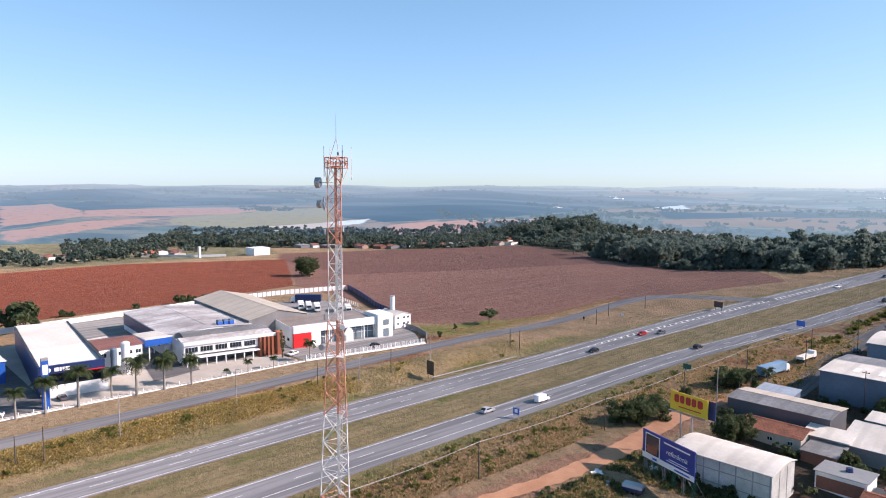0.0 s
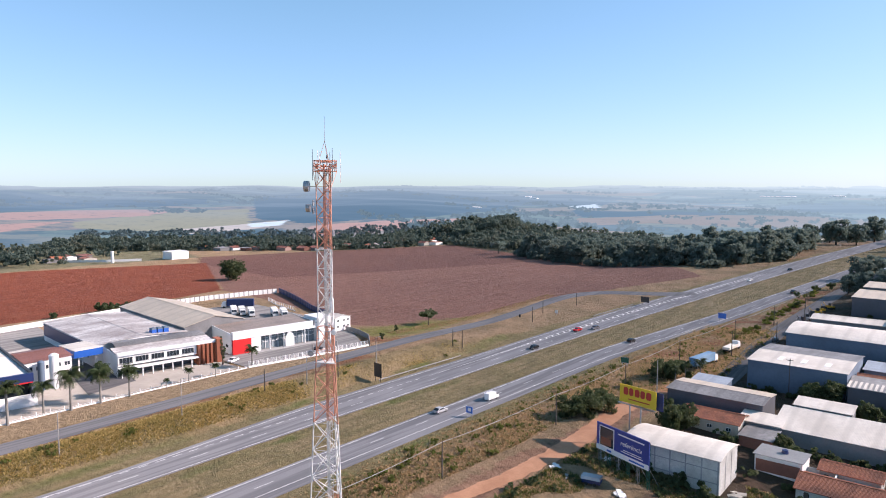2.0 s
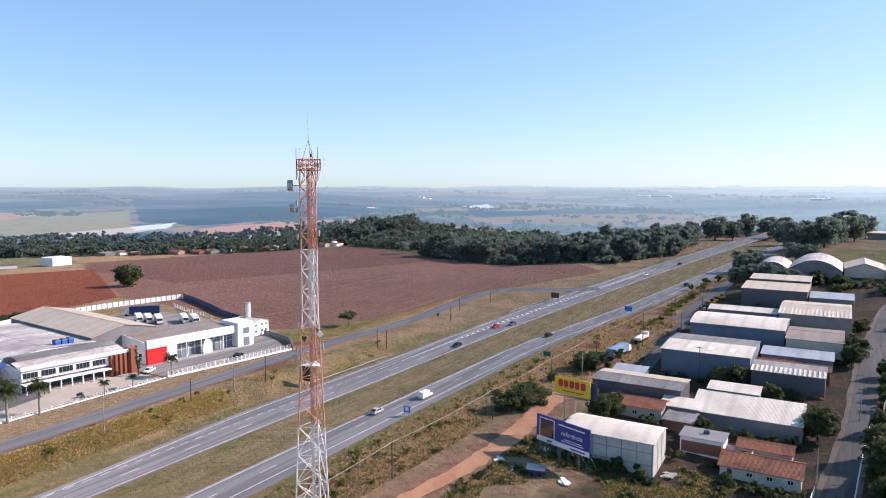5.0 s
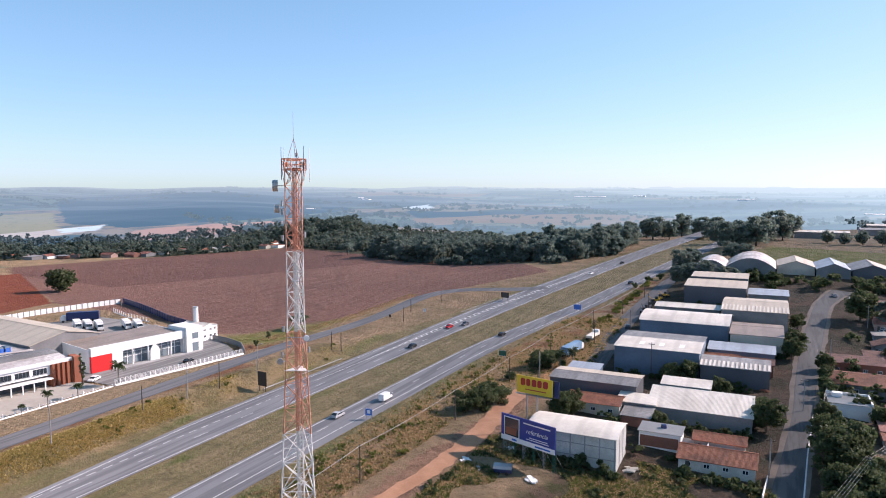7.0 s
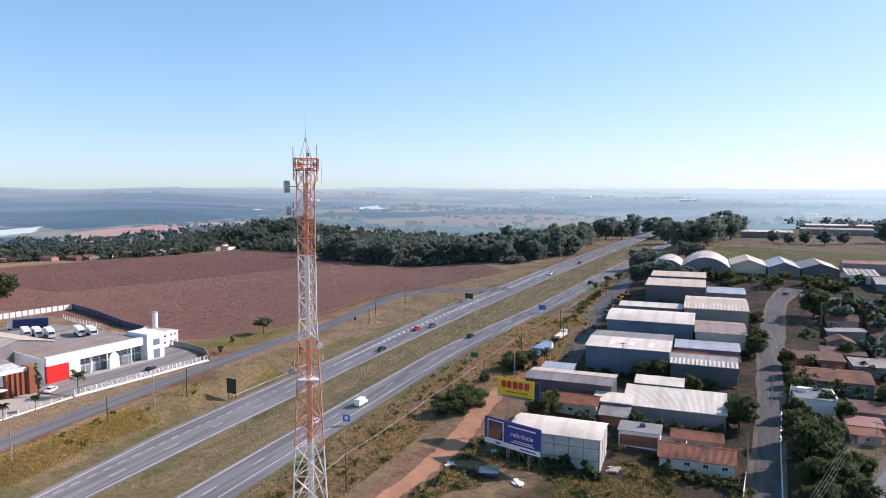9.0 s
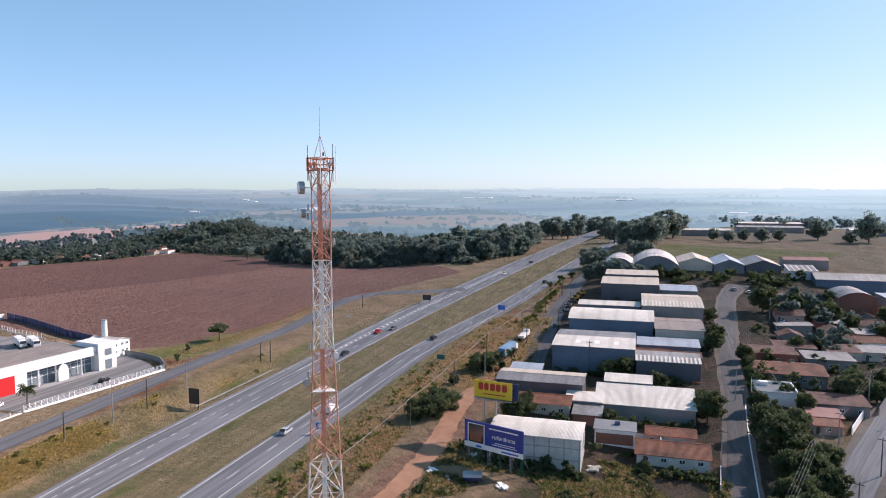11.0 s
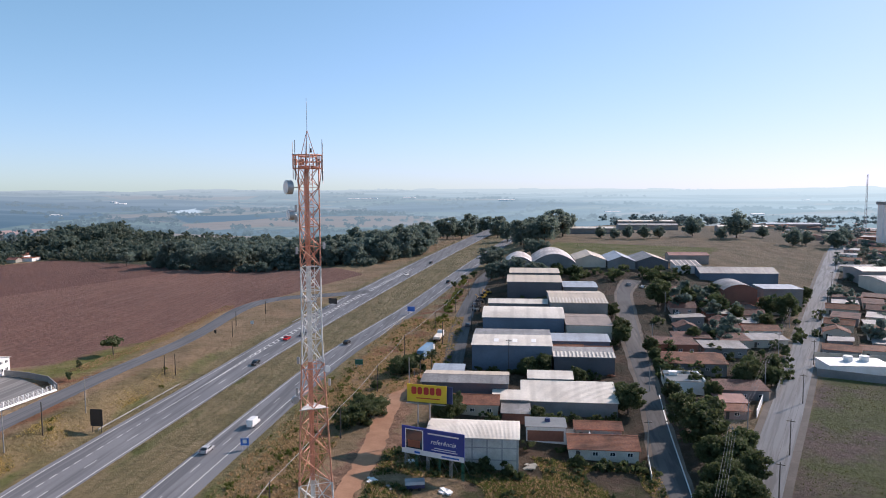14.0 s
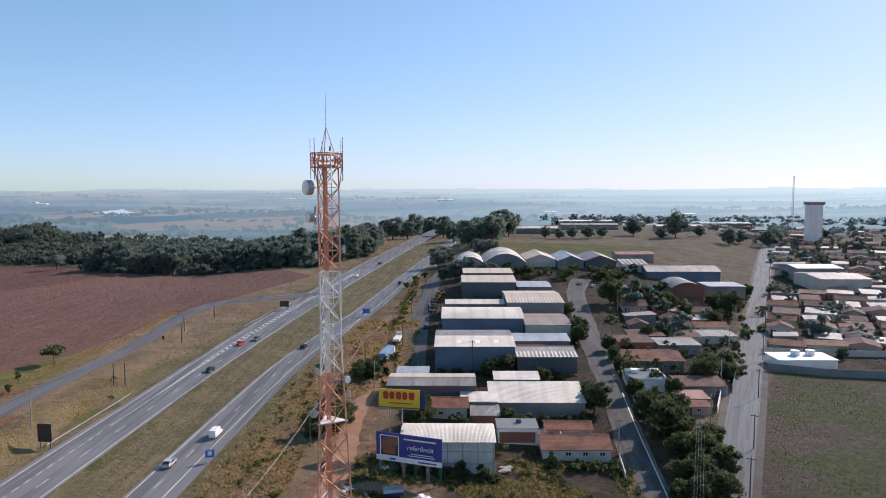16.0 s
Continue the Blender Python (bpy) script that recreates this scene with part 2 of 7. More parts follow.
def ground(x, y):
    """Height of the land."""
    d, h = x - bend(y), climb(y)
    if d > 0:
        west = 15.0 * math.tanh((0.5 * ((y - 128) + math.hypot(y - 128, 25))) * 0.094 / 21.0) * 1.4 - 7.5
        west = min(west, 14.0) if west < 12 else 14 - 2 * math.exp(-(west - 12) / 2)
        west += 5.0 * smooth(345, 440, y)
        east = -3.6 + 15.0 * smooth(140, 640, y)
        reach, along = smooth(250, 345, y), 131 + (y - 129) * 0.4606
        town = mix(west, east, smooth(mix(122, along - 75, reach), mix(148, along - 5, reach), x))
        z = mix(h, town, smooth(27, 115 - 55 * smooth(160, 230, y), d))
    else:
        near = mix(3.6, h, smooth(170, 265, y))
        field = 4.5 - 0.03 * max(0.0, -x - 150) - 0.010 * max(0.0, y - 200)
        z = mix(h, mix(near, field, smooth(60, 140, -d)), smooth(25.0, 33.0, -d))
    r = math.hypot(x - 60, y)
    if r > 500:
        roll = 9 * math.sin(x / 310 + 1.3) * math.cos(y / 370) + 6 * math.sin((x + y) / 170 + 0.7)
        far = -14 + roll * smooth(700, 1500, r) * (1 - 0.4 * smooth(2300, 4300, r)) + 44 * smooth(1300, 4700, r) + 1.5 * math.sin(math.atan2(y, x) * 23) * smooth(3000, 4700, r)
        lift = 21 * smooth(60, 220, x)
        z = mix(z, far + lift * (1 - smooth(900, 2200, r)), smooth(560, 1150, r))
        z += 11 * math.exp(-((x + 400) ** 2 + (y - 800) ** 2) / 14000)    # wooded rise beyond the field's corner
    return z


# ---- mesh helpers ----
def part(name, bm, material, parent=None, label="", smooth_faces=False):
    """Links a bmesh as one mesh object, under a thing or a part."""
    me = bpy.data.meshes.new(name)
    bm.normal_update()
    bm.to_mesh(me)
    bm.free()
    for m in material if isinstance(material, (list, tuple)) else (material,):
        me.materials.append(m)
    if smooth_faces:
        me.polygons.foreach_set("use_smooth", [True] * len(me.polygons))
    ob = new(name, me)
    ob.parent = parent
    if label:
        tagged(ob, label)
    return ob


def thing(name, label, category, group="", at=(0, 0, 0), turned=0.0, kind=""):
    ob = new(name)
    ob.empty_display_size = 0.3
    ob.matrix_basis = pose(*at, 0, 0, turned)
    return tagged(ob, label, category, group, kind)


def box(bm, x0, x1, y0, y1, z0, z1, index=0):
    v = [bm.verts.new((x, y, z)) for z in (z0, z1) for y in (y0, y1) for x in (x0, x1)]
    for f in ((0, 2, 3, 1), (4, 5, 7, 6), (0, 1, 5, 4), (2, 6, 7, 3), (0, 4, 6, 2), (1, 3, 7, 5)):
        bm.faces.new([v[i] for i in f]).material_index = index
    return bm


def bm_box(*args):
    return box(bmesh.new(), *args)


def prism(bm, outline, axis, a, b):
    """Extrudes an outline of (u, z) along x (u is y) or along y (u is x) from a to b."""
    def spot(u, z, s):
        return (s, u, z) if axis == "x" else (u, s, z)
    ends = [[bm.verts.new(spot(u, z, s)) for u, z in outline] for s in (a, b)]
    count = len(outline)
    for i in range(count):
        j = (i + 1) % count
        bm.faces.new((ends[0][i], ends[0][j], ends[1][j], ends[1][i]))
    bm.faces.new(ends[0][::-1])
    bm.faces.new(ends[1])
    bmesh.ops.recalc_face_normals(bm, faces=bm.faces[:])
    return bm


def tube(bm, p, q, r0, r1=None, sides=6, index=0):
    """A tapered rod from p to q."""
    p, q = Vector(p), Vector(q)
    r1 = r0 if r1 is None else r1
    axis = (q - p).normalized()
    side = axis.cross(Vector((0, 0, 1)) if abs(axis.z) < 0.95 else Vector((1, 0, 0))).normalized()
    other = axis.cross(side)
    rings = []
    for c, r in ((p, r0), (q, r1)):
        rings.append([bm.verts.new(c + (side * math.cos(2 * math.pi * i / sides) + other * math.sin(2 * math.pi * i / sides)) * r) for i in range(sides)])
    for i in range(sides):
        j = (i + 1) % sides
        bm.faces.new((rings[0][i], rings[0][j], rings[1][j], rings[1][i])).material_index = index
    bm.faces.new(rings[0][::-1]).material_index = index
    bm.faces.new(rings[1]).material_index = index
    return bm


def ribbon(name, line, material, label, category, lift=0.05, kind="structure", step=4.0, ragged=0.0):
    """A road along rows of (y or x, y, half width), draped on the land."""
    pts = []
    for (x0, y0, w0), (x1, y1, w1) in zip(line, line[1:]):
        count = max(1, int(math.hypot(x1 - x0, y1 - y0) / step))
        pts += [(mix(x0, x1, i / count), mix(y0, y1, i / count), mix(w0, w1, i / count)) for i in range(count)]
    pts.append(line[-1])
    for _ in range(4):
        pts = [pts[0]] + [tuple((a[k] + 2 * b[k] + c[k]) / 4 for k in range(3)) for a, b, c in zip(pts, pts[1:], pts[2:])] + [pts[-1]]
    bm = bmesh.new()
    rows = []
    for i, (x, y, w) in enumerate(pts):
        ax, ay = pts[max(0, i - 1)][:2]
        bx, by = pts[min(len(pts) - 1, i + 1)][:2]
        size = math.hypot(bx - ax, by - ay)
        nx, ny = (by - ay) / size, (ax - bx) / size
        row = []
        for k in range(-3, 4):
            wide = w + ragged * (noise.noise(Vector((y * 0.35, 7.0 if k > 0 else 1.0, 0))) + 0.6 * noise.noise(Vector((y * 0.9, 3.0 if k > 0 else 5.0, 0))))
            px, py = x + nx * wide * k / 3, y + ny * wide * k / 3
            row.append(bm.verts.new((px, py, max(land(px, py), land(x, y) - 0.4) + lift)))
        rows.append(row)
    for a, b in zip(rows, rows[1:]):
        for k in range(6):
            bm.faces.new((a[k], a[k + 1], b[k + 1], b[k]))
    bmesh.ops.recalc_face_normals(bm, faces=bm.faces[:])
    return tagged(part(name, bm, material), label, category, kind=kind)


# ---- the land ----
def lines(spans):
    """Grid lines from rows of (start, end, step)."""
    out = []
    for a, b, step in spans:
        count = max(1, round((b - a) / step))
        out += [a + (b - a) * i / count for i in range(count)]
    return out + [spans[-1][1]]


GX = lines([(-4900, -1500, 170), (-1500, -600, 45), (-600, -200, 14), (-200, -70, 6), (-70, 80, 2.5), (80, 210, 4), (210, 420, 9), (420, 900, 24), (900, 1500, 60), (1500, 4900, 170)])
GY = lines([(-700, -100, 60), (-100, 40, 10), (40, 240, 3), (240, 420, 6), (420, 700, 12), (700, 1300, 30), (1300, 2200, 75), (2200, 4900, 150)])
GZ = np.array([[ground(x, y) for x in GX] for y in GY])


def land(x, y):
    """Height of the land's sheet as it is meshed."""
    i = int(min(max(np.searchsorted(GX, x) - 1, 0), len(GX) - 2))
    j = int(min(max(np.searchsorted(GY, y) - 1, 0), len(GY) - 2))
    u, v = (x - GX[i]) / (GX[i + 1] - GX[i]), (y - GY[j]) / (GY[j + 1] - GY[j])
    return float(mix(mix(GZ[j, i], GZ[j, i + 1], u), mix(GZ[j + 1, i], GZ[j + 1, i + 1], u), v))


def land_material():
    n = Net("fields_and_verges")
    n.here = n.where()
    wide, mid, fine = n.noise(0.012, 5), n.noise(0.09, 5), n.noise(0.9, 6, rough=0.7)
    wob = n.noise(0.14, 4)
    straw, olive, earth = (0.5, 0.335, 0.2), (0.33, 0.24, 0.135), (0.46, 0.27, 0.165)
    tone = n.mix(n.ramp(mid, 0.36, 0.64), straw, olive)
    tone = n.mix(n.math("MULTIPLY", n.ramp(wide, 0.5, 0.7), 0.5), tone, earth)
    # mown median and verges of the highway
    streaks = n.noise(1.0, 5, n.node("ShaderNodeMapping", n_Vector=n.here, n_Rotation=(0, 0, radians(-4)), n_Scale=(0.45, 0.03, 1)))
    mown = n.mix(n.ramp(mid, 0.4, 0.62), (0.41, 0.31, 0.17), (0.31, 0.25, 0.125))
    mown = n.mix(n.math("MULTIPLY", n.ramp(streaks, 0.44, 0.6), 0.4), mown, (0.16, 0.155, 0.065))
    patchy = n.ramp(n.noise(0.05, 5), 0.4, 0.6)
    strip = n.mix(n.ramp(mid, 0.38, 0.6), (0.18, 0.2, 0.06), (0.26, 0.23, 0.1))
    for corners in ([(-26, -400), (26, -400), (27, 218), (-26, 218)], [(-26, 215), (28, 215), (62, 420), (0, 420)], [(0, 417), (62, 417), (104, 720), (40, 720)]):
        tone = n.mix(n.inside(corners, 1.5, 3, wob), tone, mown)
    # greener strips along the carriageways, bare red earth by the service road
    for corners in ([(-26, -300), (-22, -300), (-23.5, 215), (-28, 215)], [(18.4, -300), (22.6, -300), (23.2, 200), (18.4, 200)], [(-7.6, -300), (-4.2, -300), (-4.4, 200), (-7.8, 200)]):
        tone = n.mix(n.math("MULTIPLY", n.inside(corners, 1.0, 2.5, wob), patchy), tone, strip)
    for corners in ([(-38.5, -100), (-32, -100), (-33, 120), (-40, 120)], [(-41, 118), (-28, 150), (-30, 185), (-43, 185)], [(-60, 164), (-48, 160), (-46, 182), (-58, 184)], [(28, 216), (40, 216), (52, 300), (36, 300)], [(38, 300), (54, 300), (66, 420), (56, 420)]):
        tone = n.mix(n.math("MULTIPLY", n.inside(corners, 3, 9, wob), n.ramp(mid, 0.45, 0.58)), tone, (0.36, 0.165, 0.09))    # ploughed fields
    furrow = n.node("ShaderNodeMapping", n_Vector=n.here, n_Rotation=(0, 0, radians(28)), n_Scale=(0.5, 0.012, 1))
    rows = n.noise(1.0, 4, furrow)
    brown = n.mix(n.ramp(wide, 0.35, 0.65), (0.37, 0.19, 0.145), (0.285, 0.145, 0.113))
    brown = n.mix(n.math("MULTIPLY", n.ramp(rows, 0.42, 0.66), 0.6), brown, (0.37, 0.212, 0.165))
    drills = n.noise(1.0, 6, n.node("ShaderNodeMapping", n_Vector=n.here, n_Rotation=(0, 0, radians(28)), n_Scale=(1.6, 0.04, 1)), 0.75)
    brown = n.mix(n.math("MULTIPLY", n.ramp(drills, 0.46, 0.62), 0.5), brown, (0.18, 0.09, 0.072))
    for corners in (
        [(-80, 184), (-61, 196), (-57, 286), (-205, 300), (-212, 206)],
        [(-57, 284), (-14, 402), (-40, 430), (-200, 496), (-206, 284)],
        [(-206, 206), (-199, 497), (-330, 652), (-442, 335), (-384, 298)],
    ):
        tone = n.mix(n.inside(corners, 0.8, 1.6, wob), tone, brown)
    for corners in ([(-236, 262), (-198, 336), (-163, 431), (-166, 486), (-210, 510), (-330, 660), (-450, 335), (-384, 296)],):
        tone = n.mix(n.math("MULTIPLY", n.inside(corners, 1.5, 3, wob), 0.5), tone, (0.15, 0.065, 0.055))
    red = n.mix(n.ramp(rows, 0.35, 0.65), (0.33, 0.085, 0.04), (0.26, 0.068, 0.035))
    red = n.mix(n.math("MULTIPLY", n.ramp(mid, 0.5, 0.7), 0.4), red, (0.38, 0.13, 0.07))
    tone = n.mix(n.inside([(-208, 205), (-381, 302), (-446, 179), (-437, 0), (-430, -250), (-192, -250), (-187, 60), (-197, 150)], 0.8, 1.6, wob), tone, red)
    # pale straw verge before the forecourt fence and behind the boundary wall, golden bank below the service road
    pale_straw = n.mix(n.ramp(fine, 0.4, 0.7), (0.5, 0.365, 0.225), (0.36, 0.26, 0.155))
    for corners in ([(-58.5, -80), (-44.5, -80), (-46.5, 90), (-49, 162), (-57.5, 118)], [(-185, -60), (-158, -60), (-172, 90), (-182, 150), (-194, 150)]):
        tone = n.mix(n.inside(corners, 0.8, 2.0, wob), tone, pale_straw)
    tone = n.mix(n.inside([(-36, -80), (-26, -80), (-27, 190), (-37, 190)], 1.5, 3, wob), tone, n.mix(n.ramp(mid, 0.4, 0.6), (0.4, 0.29, 0.15), (0.24, 0.19, 0.09)))
    # grey-green pasture beyond the red field, dark wooded-belt ground with tree shade painted in
    grazed = n.mix(n.ramp(mid, 0.4, 0.6), (0.27, 0.245, 0.15), (0.19, 0.185, 0.1))
    tone = n.mix(n.inside([(-388, 302), (-447, 335), (-560, 380), (-900, 420), (-1000, 60), (-446, 60), (-446, 180)], 4, 8, wob), tone, grazed)
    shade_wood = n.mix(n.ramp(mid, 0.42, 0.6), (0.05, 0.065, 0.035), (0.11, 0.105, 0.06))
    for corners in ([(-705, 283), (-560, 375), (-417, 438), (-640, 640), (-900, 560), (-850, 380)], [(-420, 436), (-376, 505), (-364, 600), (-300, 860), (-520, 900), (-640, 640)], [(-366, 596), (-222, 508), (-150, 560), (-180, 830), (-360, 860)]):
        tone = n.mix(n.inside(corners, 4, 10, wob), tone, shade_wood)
    # green turf by the small tree, behind the sheds and on the empty lot
    green = n.mix(n.ramp(mid, 0.4, 0.62), (0.21, 0.22, 0.05), (0.32, 0.27, 0.1))
    for corners in ([(-74, 175), (-52, 175), (-52, 205), (-57, 240), (-66, 215)], [(95, 432), (200, 436), (222, 490), (110, 530)]):
        tone = n.mix(n.inside(corners, 2.5, 6, wob), tone, green)
    tone = n.mix(n.math("MULTIPLY", n.inside([(118, 600), (330, 560), (430, 760), (150, 800)], 4, 6, wob), 0.9), tone, (0.38, 0.28, 0.18))
    lot = n.mix(n.ramp(n.noise(0.03, 6, rough=0.62), 0.42, 0.56), (0.27, 0.185, 0.15), (0.185, 0.2, 0.07))
    tone = n.mix(n.inside([(120, 90), (300, 90), (300, 205), (181, 219), (150, 160)], 1.2, 2.5, wob), tone, lot)
    bare = n.inside([(60, 100), (112, 100), (116, 145), (70, 131)], 3, 8, wob)
    rough_lot = n.mix(n.ramp(n.noise(0.2, 5), 0.42, 0.6), (0.1, 0.1, 0.038), (0.2, 0.13, 0.085))
    tone = n.mix(bare, tone, rough_lot)
    clay = n.mix(n.ramp(n.noise(0.35, 6, rough=0.7), 0.4, 0.62), (0.5, 0.29, 0.185), (0.33, 0.185, 0.12))
    for corners in ([(33, 20), (41, 20), (46.5, 92), (39.5, 92)], [(40, 88), (48.5, 88), (48.5, 122), (40.6, 122)], [(40.8, 118), (48.2, 118), (50.5, 150), (43.8, 150)], [(44, 146), (50.5, 146), (51.6, 182), (45.8, 182)], [(45.5, 178), (51.5, 178), (60, 206), (50, 206)], [(48, 124), (56, 130), (60, 150), (50, 150)]):
        tone = n.mix(n.inside(corners, 0.8, 4.5, n.noise(0.3, 5)), tone, clay)
    cut = n.inside([(56, 135), (126, 135), (150, 300), (150, 430), (56, 430)], 2, 3, wob)
    tone = n.mix(cut, tone, n.mix(n.ramp(mid, 0.4, 0.6), (0.15, 0.095, 0.065), (0.075, 0.066, 0.044)))
    blocks = n.mix(n.ramp(mid, 0.4, 0.6), (0.16, 0.105, 0.075), (0.07, 0.068, 0.04))
    for corners in ([(122, 165), (152, 190), (200, 300), (140, 300)], [(140, 298), (200, 298), (240, 385), (140, 385)], [(178, 222), (310, 207), (420, 560), (336, 560)]):
        tone = n.mix(n.inside(corners, 2, 4, wob), tone, blocks)
    tufty = n.noise(0.5, 9, rough=0.85)
    tone = n.mix(n.math("MULTIPLY", n.ramp(tufty, 0.5, 0.62), 0.6), tone, n.mix(0.65, tone, (0.035, 0.03, 0.015)))
    tone = n.mix(n.math("MULTIPLY", n.ramp(tufty, 0.47, 0.36), 0.35), tone, n.mix(0.5, tone, (0.45, 0.34, 0.2)))
    tone = n.mix(n.math("MULTIPLY", n.ramp(fine, 0.4, 0.8), 0.5), tone, n.mix(0.6, tone, (0.05, 0.04, 0.02)))
    return n.end(tone, 0.95, 0.0, n.bump(n.math("ADD", n.math("ADD", fine, n.math("MULTIPLY", tufty, 1.5)), n.math("MULTIPLY", mid, 2.0)), 1.0, 1.0), 0.2)


def build_land():
    verts = [(x, y, float(GZ[j, i])) for j, y in enumerate(GY) for i, x in enumerate(GX)]
    wide = len(GX)
    faces = [(j * wide + i, j * wide + i + 1, (j + 1) * wide + i + 1, (j + 1) * wide + i) for j in range(len(GY) - 1) for i in range(wide - 1)]
    me = bpy.data.meshes.new("ground")
    me.from_pydata(verts, [], faces)
    me.polygons.foreach_set("use_smooth", [True] * len(faces))
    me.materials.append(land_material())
    tagged(new("ground", me), "rolling dry farmland with ploughed red-brown fields and straw-coloured verges", "ground", kind="structure")


build_land()


# far fields and plantations, with kilometres of winter haze painted into their glow
FAR_WOODS = [
    [(-2525, 507), (-3662, 1095), (-3036, 1062), (-2237, 1202), (-2137, 1151), (-2309, 466)],
    [(-2277, 460), (-2228, 538), (-2060, 499), (-1919, 390)],
    [(-2007, 549), (-2243, 700), (-2118, 1374), (-1619, 1069), (-1598, 694), (-1469, 454)],
    [(-2112, 1566), (-2860, 2553), (-2465, 2975), (-1512, 2414), (-856, 1475), (-712, 967), (-790, 735), (-1029, 809)],
    [(-754, 1571), (-526, 1506), (-376, 1474), (-441, 1415), (-592, 1331)],
]
FAR_GROVES = [
    [(-1583, 2304), (-1068, 2562), (-783, 1812), (-1152, 1790)],
    [(-485, 1512), (-349, 1502), (-335, 1451), (-455, 1429)],
    [(-424, 2225), (-305, 2297), (147, 2172), (300, 1960), (136, 1827), (-313, 1795)],
    [(-1086, 230), (-1182, 298), (-1200, 373), (-1120, 283), (-1038, 224)],
]
PINK_FIELDS = [
    [(-1919, 390), (-2105, 553), (-1469, 454), (-1325, 418), (-1170, 295), (-1121, 237)],
    [(-1464, 458), (-1529, 652), (-1576, 1001), (-1309, 730), (-1279, 520), (-1310, 413)],
    [(-1019, 217), (-1175, 374), (-1211, 484), (-1230, 545), (-1051, 381), (-858, 204), (-881, 191)],
    [(-743, 698), (-737, 779), (-659, 1000), (-631, 1006), (-561, 795), (-628, 616)],
]
PALE_FIELDS = [
    [(-476, 1061), (-587, 1310), (-446, 1427), (-371, 1459), (-383, 1249)],
    [(-501, 1232), (-361, 1444), (-59, 1630), (-87, 1220)],
    [(297, 1451), (454, 1369), (335, 858), (298, 847), (209, 869)],
    [(-1861, 2953), (-1096, 3040), (-1045, 2780), (-1390, 2426)],
]
PASTURE = [[(-1201, 533), (-1542, 981), (-1587, 1178), (-844, 668), (-898, 531), (-1070, 481)]]
SANDBANK = [[(-909, 577), (-903, 785), (-816, 707), (-778, 623), (-780, 514)]]
LAKES = [[(-903, 703), (-884, 777), (-797, 693), (-821, 653)], [(-846, 1735), (-859, 1919), (-714, 1669), (-744, 1608)]]


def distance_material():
    n = Net("haze_painted_distance")
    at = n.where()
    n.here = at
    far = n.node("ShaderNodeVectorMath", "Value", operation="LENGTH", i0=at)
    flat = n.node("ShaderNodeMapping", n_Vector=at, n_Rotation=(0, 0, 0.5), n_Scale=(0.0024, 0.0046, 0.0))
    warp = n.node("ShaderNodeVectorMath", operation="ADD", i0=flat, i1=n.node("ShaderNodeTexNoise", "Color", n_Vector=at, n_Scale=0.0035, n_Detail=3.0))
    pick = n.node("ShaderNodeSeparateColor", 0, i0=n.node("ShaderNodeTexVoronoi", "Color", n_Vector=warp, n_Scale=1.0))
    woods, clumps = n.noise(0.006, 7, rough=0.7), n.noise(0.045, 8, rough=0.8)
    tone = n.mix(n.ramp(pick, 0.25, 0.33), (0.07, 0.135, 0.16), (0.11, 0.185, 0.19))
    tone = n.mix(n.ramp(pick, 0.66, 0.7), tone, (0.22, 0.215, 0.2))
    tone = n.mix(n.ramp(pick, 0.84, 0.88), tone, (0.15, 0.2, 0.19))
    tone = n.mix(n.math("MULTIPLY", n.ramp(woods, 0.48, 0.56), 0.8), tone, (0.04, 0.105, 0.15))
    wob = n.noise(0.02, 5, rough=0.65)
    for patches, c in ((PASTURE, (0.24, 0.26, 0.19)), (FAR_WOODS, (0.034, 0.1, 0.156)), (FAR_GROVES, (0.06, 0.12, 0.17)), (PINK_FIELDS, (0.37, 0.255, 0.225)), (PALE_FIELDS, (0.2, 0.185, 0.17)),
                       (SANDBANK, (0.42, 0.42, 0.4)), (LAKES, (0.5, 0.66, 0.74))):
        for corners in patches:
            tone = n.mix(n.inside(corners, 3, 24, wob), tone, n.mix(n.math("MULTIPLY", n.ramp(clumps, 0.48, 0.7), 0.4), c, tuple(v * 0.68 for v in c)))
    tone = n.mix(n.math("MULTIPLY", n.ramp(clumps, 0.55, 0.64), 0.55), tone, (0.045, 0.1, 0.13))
    return paint_haze(n, at, far, tone)


def paint_haze(n, at, far, tone):
    """Mixes haze into a glowing colour: thicker with distance, brighter towards the sun."""
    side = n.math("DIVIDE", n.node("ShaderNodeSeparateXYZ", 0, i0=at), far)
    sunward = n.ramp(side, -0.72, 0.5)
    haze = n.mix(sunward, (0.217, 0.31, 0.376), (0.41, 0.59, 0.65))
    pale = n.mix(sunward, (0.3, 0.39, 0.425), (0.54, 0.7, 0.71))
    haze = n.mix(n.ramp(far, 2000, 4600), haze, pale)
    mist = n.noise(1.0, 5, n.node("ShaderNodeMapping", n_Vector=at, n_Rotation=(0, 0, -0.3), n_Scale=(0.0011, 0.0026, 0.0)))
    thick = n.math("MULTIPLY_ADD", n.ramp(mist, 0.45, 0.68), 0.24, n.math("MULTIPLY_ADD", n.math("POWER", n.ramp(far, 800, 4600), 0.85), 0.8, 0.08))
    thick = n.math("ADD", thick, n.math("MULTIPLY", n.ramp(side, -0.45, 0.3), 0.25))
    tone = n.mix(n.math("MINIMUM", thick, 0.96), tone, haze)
    # the haze mix is emitted; the surface itself is black
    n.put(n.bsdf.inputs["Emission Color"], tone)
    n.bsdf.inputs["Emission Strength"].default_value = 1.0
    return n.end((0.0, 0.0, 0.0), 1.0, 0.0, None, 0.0)


